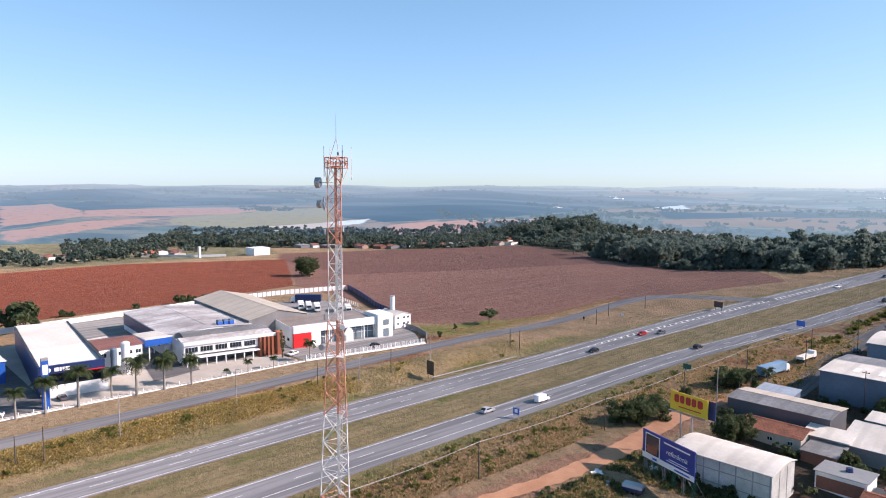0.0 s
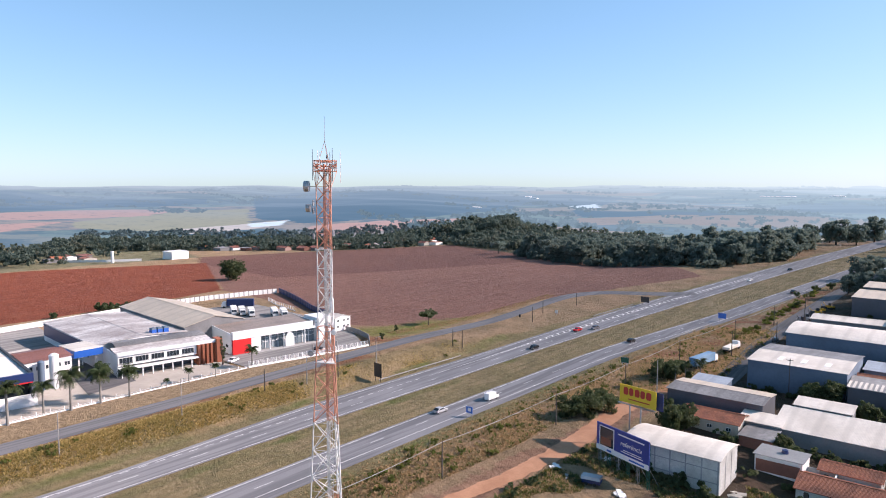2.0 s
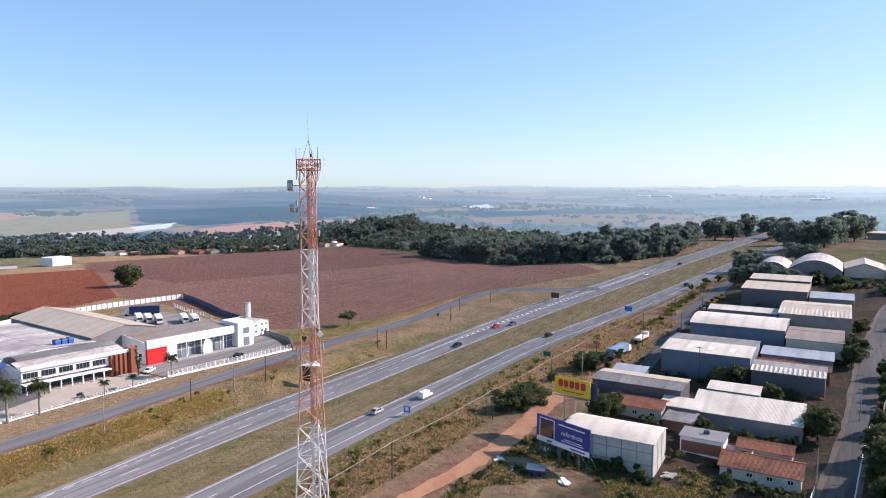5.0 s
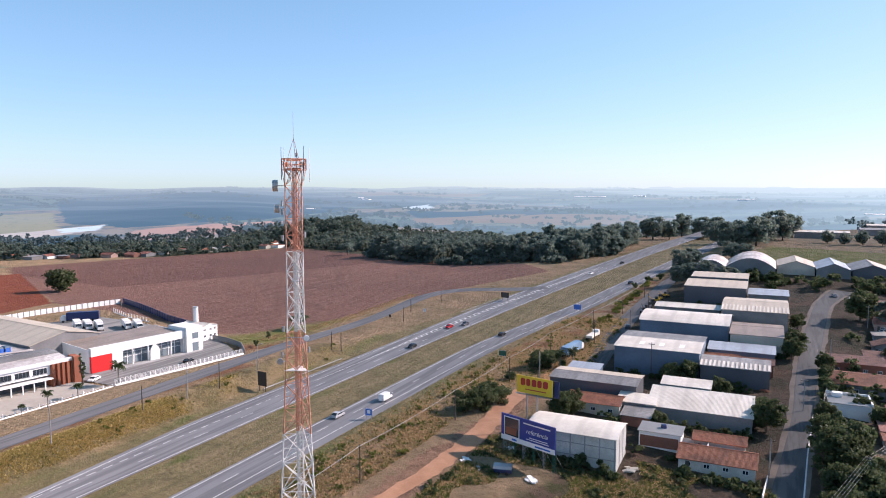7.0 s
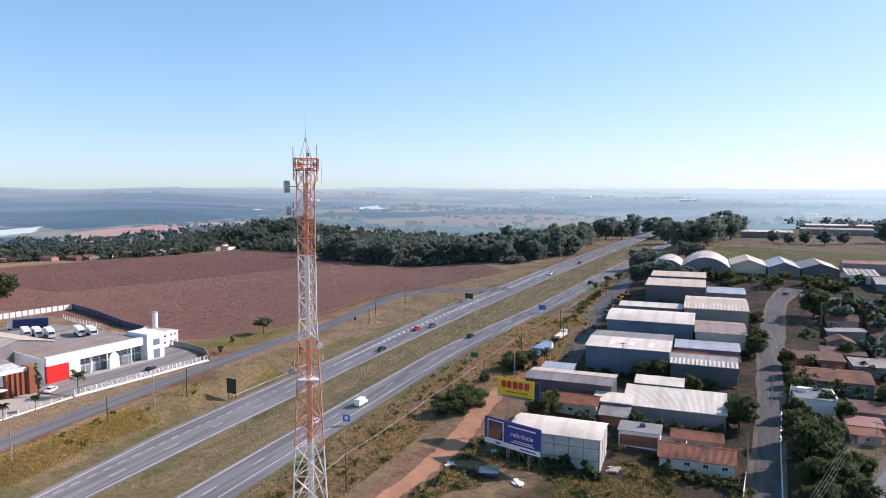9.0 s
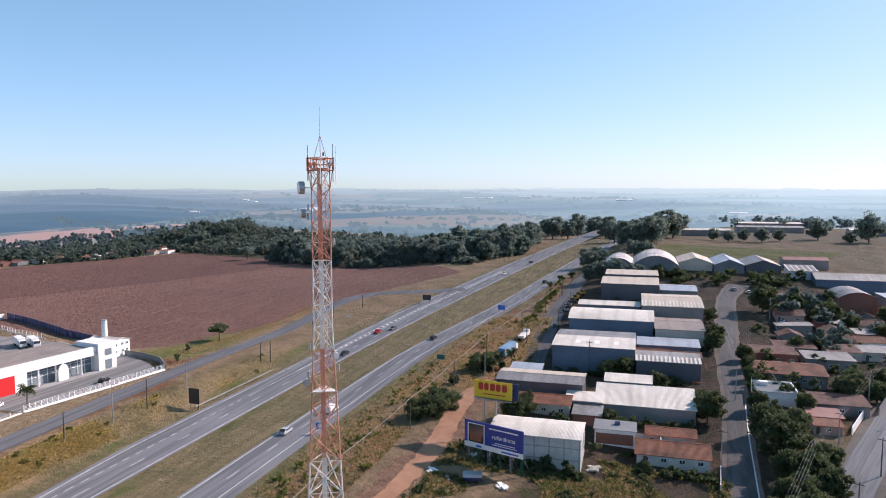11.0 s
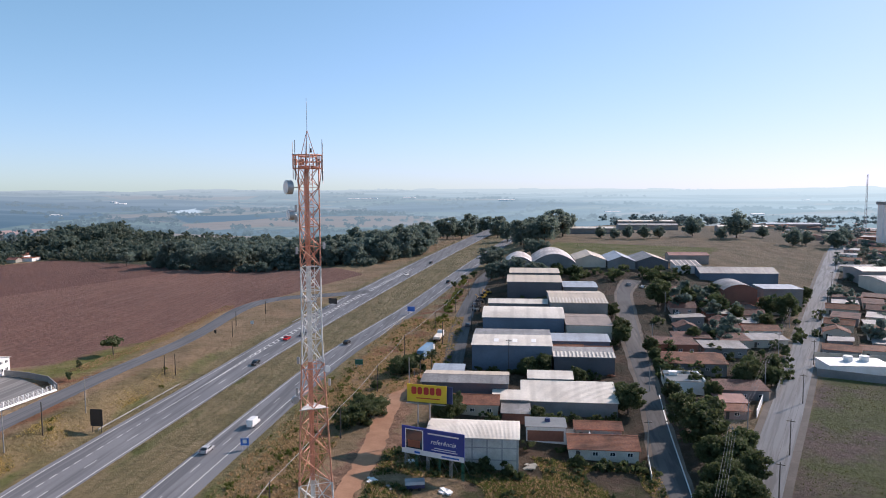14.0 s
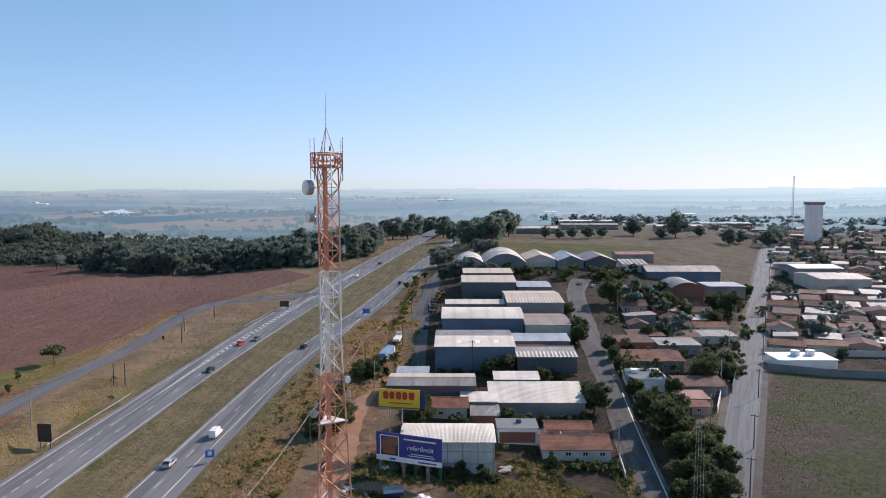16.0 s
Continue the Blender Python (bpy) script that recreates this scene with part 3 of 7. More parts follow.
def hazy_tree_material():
    """Woods kilometres off, dark green with the land's haze painted into their glow."""
    n = Net("haze_painted_trees")
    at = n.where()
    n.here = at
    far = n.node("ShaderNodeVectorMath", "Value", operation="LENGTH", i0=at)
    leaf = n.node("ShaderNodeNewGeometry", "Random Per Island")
    return paint_haze(n, at, far, n.mix(leaf, (0.025, 0.062, 0.085), (0.07, 0.125, 0.135)))


def tree_line(a):
    """Plantations that stand up from the skyline here and there."""
    n = noise.noise(Vector((a * 21.0, 0.0, 5.0)))
    return 9.0 * smooth(0.08, 0.16, n) * smooth(-0.2, 0.3, a) + 4.0 * noise.noise(Vector((a * 60.0, 0.0, 2.0)))


def far_height(x, y):
    """Height of the land in the haze."""
    r = math.hypot(x - 60, y)
    return ground(x, y) + (5 if r < 1500 else 8 + (r - 1500) * 0.002) + 2 * noise.noise(Vector((x / 240, y / 240, 0)))


def build_distance():
    """Hills and farms in the haze, from beyond the fields to the skyline."""
    bm = bmesh.new()
    rings = [880, 960, 1060, 1180, 1300, 1440, 1600, 1850, 2150, 2500, 2900, 3300, 3700, 4050, 4350, 4600, 4780]
    rows = []
    for r in rings:
        row = []
        for k in range(481):
            a = radians(-75 + 175 * k / 480)
            x, y = 60 + r * math.sin(a - radians(25)), r * math.cos(a - radians(25))
            row.append(bm.verts.new((x, y, (ground(x, y) - 6 if r < 900 else far_height(x, y)) + (tree_line(a) if r > 4700 else 0.0))))
        rows.append(row)
    for a, b in zip(rows, rows[1:]):
        for k in range(480):
            bm.faces.new((a[k], a[k + 1], b[k + 1], b[k]))
    bmesh.ops.recalc_face_normals(bm, faces=bm.faces[:])
    tagged(part("backdrop", bm, distance_material(), None, "", True), "farmland and wooded hills on the skyline, blue haze painted into their colour", "backdrop", kind="structure")


build_distance()


# ---- roads ----
def left_edge(y):
    return -16.2 - 3.8 * smooth(50, 120, y) - 2.5 * smooth(190, 300, y)


def spread(y):
    """How far the near carriageway draws away from the median."""
    return 6.0 * smooth(200, 320, y)


def lane_strip(bm, low, high, y0, y1, lift, step=6.0):
    """A strip between two offsets (functions of y) from the highway's bent axis."""
    count = max(1, math.ceil((y1 - y0) / step))
    prev = None
    for i in range(count + 1):
        y = mix(y0, y1, i / count)
        pair = [bm.verts.new((bend(y) + d(y), y, climb(y) + lift)) for d in (low, high)]
        if prev:
            bm.faces.new((prev[0], prev[1], pair[1], pair[0]))
        prev = pair
    return bm


def fixed(d, moves=False):
    return (lambda y: d + spread(y)) if moves else (lambda y: d)


def highway():
    for name, low, high in (("road_far_carriageway", lambda y: left_edge(y) - 1.3, fixed(-7.6)), ("road_near_carriageway", fixed(7.6, True), fixed(18.4, True))):
        ob = tagged(part(name, lane_strip(bmesh.new(), low, high, -160, 760, 0.06), ASPHALT), "grey asphalt highway carriageway with darker worn wheel tracks", "road", kind="structure")

        def paint(label, bm):
            part("line", bm, MARK, ob, label)
        if "near" in name:
            paint("solid white edge line", lane_strip(bmesh.new(), fixed(8.3, True), fixed(8.5, True), -160, 700, 0.075))
            paint("solid white edge line", lane_strip(bmesh.new(), fixed(15.5, True), fixed(15.7, True), -160, 700, 0.075))
            mid, moves = 12.0, True
        else:
            paint("solid white edge line", lane_strip(bmesh.new(), fixed(-8.5), fixed(-8.3), -160, 700, 0.075))
            paint("solid white edge line", lane_strip(bmesh.new(), lambda y: left_edge(y), lambda y: left_edge(y) + 0.2, -160, 620, 0.075))
            mid, moves = -12.1, False
            for k in range(46):
                y = -30 + k * 4.0
                paint("short white dash of the merging lane", lane_strip(bmesh.new(), fixed(-15.9), fixed(-15.72), y, y + 2.3, 0.075))
            paint("solid white line", lane_strip(bmesh.new(), fixed(-15.9), fixed(-15.72), 156, 430, 0.075))
            paint("solid white line", lane_strip(bmesh.new(), lambda y: -15.9 - 2.0 * smooth(176, 250, y), lambda y: -15.72 - 2.0 * smooth(176, 250, y), 176, 430, 0.075))
            for k in range(56):
                y = 186 + k * 4.0
                wide = 2.0 * smooth(176, 250, y)
                bm = bmesh.new()
                bm.faces.new([bm.verts.new((bend(yy) - 15.9 - d, yy, climb(yy) + 0.078)) for d, yy in ((0, y), (0, y + 0.9), (wide, y + 2.4), (wide, y + 1.5))])
                part("hatch_bar", bm, MARK, ob)
        for k in range(42):
            y = -40 + k * 16.0
            paint("white lane dash", lane_strip(bmesh.new(), fixed(mid - 0.08, moves), fixed(mid + 0.08, moves), y, y + 4.5, 0.075))


highway()
ribbon("road_service", [(-40, -120, 3.6), (-41.0, 50, 3.6), (-42.5, 90, 3.7), (-43.8, 130, 3.6), (-44.5, 170, 3.5), (-45.5, 208, 3.5), (-46.5, 235, 3.5), (-48, 262, 3.5), (-49.6, 285, 3.7), (-49.2, 302, 4.0), (-44.5, 316, 4.4), (-36, 325, 4.6), (-25, 329, 4.8), (-12, 334, 5), (2, 345, 4.5)], LANE, "grey asphalt service road looping into the highway", "road", 0.09)
ribbon("road_dirt_track", [(36, 30, 1.6), (40, 70, 1.8), (43.6, 98, 1.7), (45.6, 110, 1.9), (46.6, 124, 2.3), (46.9, 138, 2.7), (46.0, 152, 2.5), (45.2, 167, 2.7), (46.2, 182, 2.3), (51, 203, 2.4)], DIRT, "rutted red dirt track beside the verge", "dirt track", 0.03, ragged=0.8, step=1.2)
ribbon("road_frontage", [(58.5, 196, 3.4), (59, 214, 3.4), (58, 245, 3.8), (57.5, 273, 4.0), (58.8, 320, 3.8), (61, 380, 4.2), (72, 440, 4)], STREET, "worn grey asphalt frontage street past the sheds", "street", 0.10)
ribbon("pavement_side_street", [(109.5, 80, 4.8), (114.5, 131.5, 4.8), (116.3, 149, 4.3), (118, 167, 3.8), (120.4, 190.8, 3.7), (122.4, 221.5, 4.3), (125, 257, 4.7), (129, 295, 4.5), (132.8, 330, 4.3), (138.6, 353, 5.3), (143, 366, 5.5)], DUST, "dusty reddish footways of the side street", "pavement", 0.07, ragged=0.6)
ribbon("pavement_avenue", [(105, 70, 5.6), (131, 129, 5.8), (152, 174, 6.0), (194, 265, 6.2), (254, 394, 6.2), (321, 534, 7.0)], DUST, "dusty beige footways along the avenue", "pavement", 0.08)
ribbon("road_side_street", [(109.5, 80, 3.5), (114.5, 131.5, 3.5), (116.3, 149, 3.0), (118, 167, 2.5), (120.4, 190.8, 2.4), (122.4, 221.5, 3.0), (125, 257, 3.4), (129, 295, 3.2), (132.8, 330, 3.0), (138.6, 353, 4.0), (143, 366, 4.2)], STREET, "narrow worn asphalt street between houses", "street", 0.12)
ribbon("kerb_side_street", [(113.2, 80, 0.16), (118.1, 131.5, 0.16), (119.4, 149, 0.16), (120.6, 167, 0.15), (122.9, 191, 0.15)], WHITE, "whitewashed kerb along the side street", "kerb", 0.24)
ribbon("road_avenue", [(105, 70, 4.2), (131, 129, 4.0), (152, 174, 4.2), (194, 265, 4.4), (254, 394, 4.4), (321, 534, 5.5), (420, 740, 5.5)], AVENUE_TAR, "long straight pale asphalt avenue with worn edges", "street", 0.14)


# ---- buildings ----
def roof_slab(bm, profile, axis, a, b, thick):
    """A roof sheet that follows a profile of (u, z), with its underside."""
    prism(bm, profile + [(u, z - thick) for u, z in profile[::-1]], axis, a, b)
    return bm


def window(parent, face, u, z, at, wide, high, inset=0.06, pane=None, name="window"):
    """A framed window on a wall whose outer face is x = at or y = at; face: '-y', '+y', '-x', '+x'."""
    s = -1 if face[0] == "-" else 1
    bm = bmesh.new()
    t, e = 0.09, s * inset
    rows = ((u - wide / 2, u + wide / 2, z, z + t), (u - wide / 2, u + wide / 2, z + high - t, z + high),
            (u - wide / 2, u - wide / 2 + t, z + t, z + high - t), (u + wide / 2 - t, u + wide / 2, z + t, z + high - t), (u - t / 2, u + t / 2, z + t, z + high - t))
    for a0, a1, b0, b1 in rows:
        lo, hi = sorted((at, at + e))
        if face[1] == "y":
            box(bm, a0, a1, lo, hi, b0, b1)
        else:
            box(bm, lo, hi, a0, a1, b0, b1)
    w = part(name, bm, WHITE, parent)
    lo, hi = sorted((at + s * 0.005, at + e * 0.45))
    span = (u - wide / 2 + t, u + wide / 2 - t)
    g = bm_box(*span, lo, hi, z + t, z + high - t) if face[1] == "y" else bm_box(lo, hi, *span, z + t, z + high - t)
    part("pane", g, pane or GLASS, w)


def door(parent, face, u, z, at, wide, high, material, name="door"):
    s = -1 if face[0] == "-" else 1
    lo, hi = sorted((at, at + s * 0.07))
    bm = bmesh.new()
    leaves = max(1, round(wide / 1.1))
    for k in range(leaves):
        a0, a1 = u - wide / 2 + wide * k / leaves + 0.02, u - wide / 2 + wide * (k + 1) / leaves - 0.02
        if face[1] == "y":
            box(bm, a0, a1, lo, hi, z, z + high)
        else:
            box(bm, lo, hi, a0, a1, z, z + high)
    return part(name, bm, material, parent)


def shell(ob, x0, x1, y0, y1, low, profile, axis, wall, thick=0.2):
    """Four walls that meet end to end; the two that face the ridge's ends follow the roof's profile."""
    def under(u):
        for (a, za), (b, zb) in zip(profile, profile[1:]):
            if a <= u <= b:
                return mix(za, zb, (u - a) / (b - a)) if b > a else za
        return profile[0][1] if u < profile[0][0] else profile[-1][1]
    u0, u1 = (y0, y1) if axis == "x" else (x0, x1)
    gable = [(u0, low), (u1, low), (u1, under(u1) - 0.16)] + [(u, z - 0.16) for u, z in profile[::-1] if u0 < u < u1] + [(u0, under(u0) - 0.16)]
    s0, s1 = (x0, x1) if axis == "x" else (y0, y1)
    for s in (s0, s1 - thick):
        part("wall", prism(bmesh.new(), gable, axis, s, s + thick), wall, ob)
    for u, top in ((u0, under(u0)), (u1 - thick, under(u1))):
        top -= 0.18
        if axis == "x":
            part("wall", bm_box(s0 + thick, s1 - thick, u, u + thick, low, top), wall, ob)
        else:
            part("wall", bm_box(u, u + thick, s0 + thick, s1 - thick, low, top), wall, ob)


def profile_of(kind, u0, u1, eave, rise, over):
    """Roof line across u: gable, vault, mono (rising towards u1) or flat."""
    w = u1 - u0
    if kind == "gable":
        m, s = (u0 + u1) / 2, rise / (w / 2)
        return [(u0 - over, eave - over * s), (m, eave + rise), (u1 + over, eave - over * s)]
    if kind == "vault":
        pts = []
        for k in range(11):
            c = -1 + 2 * k / 10
            pts.append(((u0 + u1) / 2 + c * (w / 2 + over), eave + rise * (1 - c * c)))
        return pts
    if kind == "mono":
        s = rise / w
        return [(u0 - over, eave - over * s), (u1 + over, eave + rise + over * s)]
    return [(u0 - over, eave), (u1 + over, eave + 0.02)]


def shed(name, label, x0, x1, y0, y1, eave, rise, kind, wall, roof, axis="x", low=None, over=0.35, category="warehouse", group="", roof2=None, extras=None):
    """A walled hall with a sheet roof. eave: height above the ground at its middle."""
    mx, my = (x0 + x1) / 2, (y0 + y1) / 2
    base = land(mx, my)
    floor_z = min(land(x, y) for x in (x0, x1) for y in (y0, y1)) - 0.4
    ob = thing(name, label, category, group, (mx, my, base))
    u0, u1 = (y0 - my, y1 - my) if axis == "x" else (x0 - mx, x1 - mx)
    s0, s1 = (x0 - mx, x1 - mx) if axis == "x" else (y0 - my, y1 - my)
    prof = profile_of(kind, u0, u1, eave, rise, over)
    shell(ob, x0 - mx, x1 - mx, y0 - my, y1 - my, floor_z - base, prof, axis, wall)
    half = len(prof) // 2
    if roof2 and len(prof) > 2:
        part("roof", roof_slab(bmesh.new(), prof[:half + 1], axis, s0 - over, s1 + over, 0.12), roof, ob)
        part("roof", roof_slab(bmesh.new(), prof[half:], axis, s0 - over, s1 + over, 0.12), roof2, ob)
    else:
        part("roof", roof_slab(bmesh.new(), prof, axis, s0 - over, s1 + over, 0.12), roof, ob)
    if kind == "gable":
        m = prof[1]
        part("ridge_cap", prism(bmesh.new(), [(m[0] - 0.3, m[1] - 0.02), (m[0], m[1] + 0.1), (m[0] + 0.3, m[1] - 0.02)], axis, s0 - over, s1 + over), roof, ob)
    if extras:
        extras(ob, x0 - mx, x1 - mx, y0 - my, y1 - my, floor_z - base)
    return ob


def house(x0, x1, y0, y1, eave, rise, wall, roof, axis="x", kind="gable", label="", group="houses of the town", doors=True):
    def add(ob, a0, a1, b0, b1, low):
        count = max(1, int((a1 - a0) / 4))
        for k in range(count):
            window(ob, "-y", mix(a0, a1, (k + 0.5) / count), 0.9, b0, 1.3, 1.0)
        if doors:
            door(ob, "-y", mix(a0, a1, 0.12), 0.0, b0, 0.9, 2.05, WOOD)
        window(ob, "+x", (b0 + b1) / 2, 1.0, a1, 1.2, 1.0)
        window(ob, "-x", (b0 + b1) / 2, 1.0, a0, 1.2, 1.0)
    return shed("house", label, x0, x1, y0, y1, eave, rise, kind, wall, roof, axis, None, 0.5, "house", group, None, add)


# the sheds beside the highway, from the billboards outward
def block_panels(ob, x0, x1, y0, y1, low):
    """Raised concrete ties that split the side wall into panels of blockwork."""
    for k in range(7):
        x = mix(x0 + 0.3, x1 - 0.3, k / 6)
        part("tie", bm_box(x - 0.14, x + 0.14, y0 - 0.06, y0 - 0.004, low, 6.3), CONCRETE, ob)
    for z in (1.4, 4.2):
        part("tie", bm_box(x0 + 0.05, x1 - 0.05, y0 - 0.05, y0 - 0.003, z, z + 0.22), CONCRETE, ob)
    for y in (mix(y0, y1, 0.33), mix(y0, y1, 0.66)):
        part("tie", bm_box(x1 + 0.004, x1 + 0.06, y - 0.14, y + 0.14, low, 6.5), CONCRETE, ob)


shed("block_warehouse", "whitewashed block warehouse with a pale curved roof behind the billboard", 60.0, 81.0, 136.2, 148.0, 6.6, 0.9, "vault", BLOCKS, ROOF_WHITE, extras=block_panels)
house(61.5, 75.5, 167.5, 176.5, 3.2, 1.3, CREAM, TILES, label="low cream house with a sooted red clay tile roof")
shed("hut", "small brick hut with a sagging dark sheet roof", 76.6, 84, 164.5, 172.5, 2.7, 0.5, "mono", RAWBRICK, ROOF_OLD, category="hut")


def flat_house_extras(ob, x0, x1, y0, y1, low):
    part("parapet", bm_box(x1 + 0.004, x1 + 6.2, y0, y0 + 0.2, low, 2.2), WHITE, ob)
    part("parapet", bm_box(x1 + 6.0, x1 + 6.2, y0 + 0.204, y1, low, 2.2), WHITE, ob)
    part("terrace", bm_box(x1 + 0.004, x1 + 5.99, y0 + 0.21, y1, low, 1.2), CONCRETE, ob)
    part("brick_panel", bm_box(x0 + 0.3, x1 - 0.5, y0 - 0.05, y0 - 0.004, 0.2, 2.9), RAWBRICK, ob)
    part("water_tank", tube(bmesh.new(), (0.5, 0.4, 4.05), (0.5, 0.4, 4.85), 0.75, 0.62, 14), NAVY, ob)


shed("flat_roofed_house", "flat-roofed half-finished house with bare brick front and blue water tank", 83, 92.8, 154.2, 161, 4.0, 0.0, "flat", WHITE, CONCRETE, category="house", extras=flat_house_extras)
house(95.5, 107, 157.5, 164, 3.1, 1.0, BLOCKS, TILES, label="white house with an orange clay tile roof")
house(93.2, 109.5, 146.8, 156.9, 2.7, 1.7, BLOCKS, TILES, label="long white house with orange clay tile roof")
shed("long_shed", "long open shed with a sooty grey fibre cement roof", 53, 78, 179, 191.5, 5.2, 0.6, "gable", DARKWALL, ROOF_OLD, roof2=ROOF_BEIGE)
shed("lean_to", "pale blue sheet canopy beside the long shed", 54.5, 64, 192.4, 200, 3.9, 0.6, "mono", BLUEWALL, ROOF_BLUE, category="shed")
shed("link_shed", "pale low sheet-roofed link between two sheds", 74, 84, 172.5, 178.6, 3.6, 0.8, "mono", GREYWALL, ROOF_WHITE, category="shed")
shed("white_roofed_hall", "long grey-walled hall under a bright white roof", 82, 108.2, 172.8, 184.5, 3.8, 2.4, "mono", GREYWALL, ROOF_WHITE)
shed("white_roofed_wing", "rear wing under a white sheet roof", 84, 97, 185.4, 191, 6.0, 0.8, "mono", GREYWALL, ROOF_WHITE)


def skylights(ob, x0, x1, y0, y1, low):
    for k in range(3):
        x = mix(x0, x1, 0.3 + 0.24 * k)
        y = mix(y0, y1, 0.14)
        sky_bm = bmesh.new()
        roof_slab(sky_bm, [(y, 7.87), (y + 4.0, 8.085)], "x", x - 0.8, x + 0.8, 0.05)
        part("skylight", sky_bm, WHITE, ob, "translucent white roof sheet")


shed("blue_walled_shed", "blue-grey shed with pale front and sooty back roof slopes", 65.8, 92, 209, 235, 7.6, 0.7, "gable", BLUEWALL, ROOF_WHITE, roof2=ROOF_OLD, extras=skylights)
shed("low_blue_annex", "low blue annex with pale sheet roof", 93, 113.5, 230, 239, 3.8, 0.8, "mono", BLUEWALL, ROOF_BLUE, category="shed")
def ribs(front, back, eave, top, count):
    """Deep white roof corrugations that end at the front eave."""
    def add(ob, x0, x1, y0, y1, low):
        for k in range(count):
            x = mix(x0 - 0.2, x1 - 0.5, k / (count - 1))
            part("roof_rib", roof_slab(bmesh.new(), [(mix(y0, y1, front) - 0.4, eave + 0.16), (mix(y0, y1, back), top + 0.16)], "x", x, x + 0.62, 0.15), ROOF_WHITE, ob)
    return add


shed("ribbed_dark_shed", "dark brown shed with a strongly ribbed roof edge", 92.6, 112, 206.5, 216, 5.6, 1.0, "mono", DARKWALL, ROOF_GREY, extras=ribs(0.0, 0.5, 5.56, 6.1, 16))
house(93, 103, 218.5, 226, 4.2, 1.0, PINK, TILES, label="low house with a red tile roof between two sheds")
house(104, 113, 218.5, 226.5, 3.9, 0.9, RAWBRICK, TILES_DARK, label="brick house with a dark red tile roof")
shed("large_shed", "large shed with a broad pale grey vaulted roof", 67.5, 98.5, 247, 270, 7.0, 1.7, "vault", BLUEWALL, ROOF_WHITE)
shed("brown_roofed_shed", "shed with a brown-grey weathered roof", 99.2, 116, 243, 266, 5.6, 1.0, "gable", CREAM, ROOF_BROWN)
shed("narrow_shed", "narrow shed with a white sheet roof", 68.5, 93.5, 278.5, 291, 5.6, 0.9, "gable", GREYWALL, ROOF_WHITE)
shed("ribbed_shed", "shed with a deeply ribbed beige roof", 94.5, 118, 272, 305, 7.0, 1.4, "gable", GREYWALL, ROOF_BEIGE, extras=ribs(0.0, 0.25, 6.97, 7.7, 18))
shed("dark_fronted_shed", "tall shed with a dark front and a beige roof", 76, 102, 316, 336, 7.6, 0.9, "mono", DARKWALL, ROOF_BEIGE)
shed("rear_shed", "shed with a beige sheet roof behind the dark-fronted one", 77, 102, 337, 353, 8.6, 0.6, "mono", DARKWALL, ROOF_BEIGE)
shed("grey_low_shed", "low grey sheet-roofed shed", 103, 119, 318, 338, 5.0, 0.8, "gable", GREYWALL, ROOF_BLUE)
for x0, x1, y0, y1 in ((90, 114, 384, 428), (74, 89.5, 386, 420)):
    shed("vaulted_hall", "hall with a barrel-vaulted roof of streaked white sheets", x0, x1, y0, y1, 3.2, 5.2 if x1 - x0 > 20 else 3.8, "vault", GREYWALL, ROOF_PATCHED, axis="y", group="barrel-vaulted halls")
shed("gabled_hall", "pale cream gabled hall with beige roof", 115, 133, 397, 430, 3.0, 3.0, "gable", CREAM, ROOF_BEIGE, axis="y", group="row of gabled halls", roof2=ROOF_BEIGE)
shed("gabled_hall", "grey gabled hall with blue-grey roof", 133.8, 149.2, 393, 428, 3.0, 3.0, "gable", GREYWALL, ROOF_BLUE, axis="y", group="row of gabled halls")
shed("gabled_hall", "weathered gabled hall with a beige roof", 150, 168, 394, 426, 3.0, 3.0, "gable", DARKWALL, ROOF_OLD, axis="y", group="row of gabled halls", roof2=ROOF_BEIGE)
shed("striped_shed", "low shed with a dark striped roof and a white front", 170, 184, 384, 398, 3.6, 1.8, "mono", WHITE, ROOF_OLD, extras=ribs(0.0, 1.0, 3.6, 5.3, 6))
shed("red_roofed_shed", "long shed with a dark red-brown roof at the pasture", 172, 195, 410, 422, 4.6, 1.2, "gable", GREYWALL, ROOF_RED)
shed("long_low_shed", "long low shed with a weathered blue-grey gabled roof", 180.5, 221.5, 372, 390, 5.0, 2.4, "gable", BLUEWALL, ROOF_GREY)
shed("brick_hall", "red brick hall with a rounded sooty sheet roof", 178.2, 193.4, 320, 341, 8.0, 2.6, "vault", RAWBRICK, ROOF_OLD, axis="y")
shed("white_walled_shed", "shed behind a plain pale street wall", 201, 219.5, 334, 350, 8.0, 0.4, "flat", GREYWALL, ROOF_BLUE)
shed("avenue_warehouse", "pale warehouse with a dull grey roof beside the avenue", 272, 300, 362, 392, 7.0, 1.2, "gable", CREAM, ROOF_GREY)
shed("avenue_warehouse", "warehouse with a white sheet roof beside the avenue", 276, 303, 396, 420, 7.5, 1.2, "gable", GREYWALL, ROOF_WHITE)
shed("flat_white_house", "modern white house with flat roofs and rooftop cylinder tanks", 184, 204, 221, 232, 3.6, 0.0, "flat", WHITE, WHITE, category="house",
     extras=lambda ob, x0, x1, y0, y1, low: [part("water_tank", tube(bmesh.new(), (x, y, 3.65), (x, y, 5.4), 1.5, 1.5, 18), WHITE, ob) for x, y in ((-1.5, 1.0), (4.0, 1.5))])


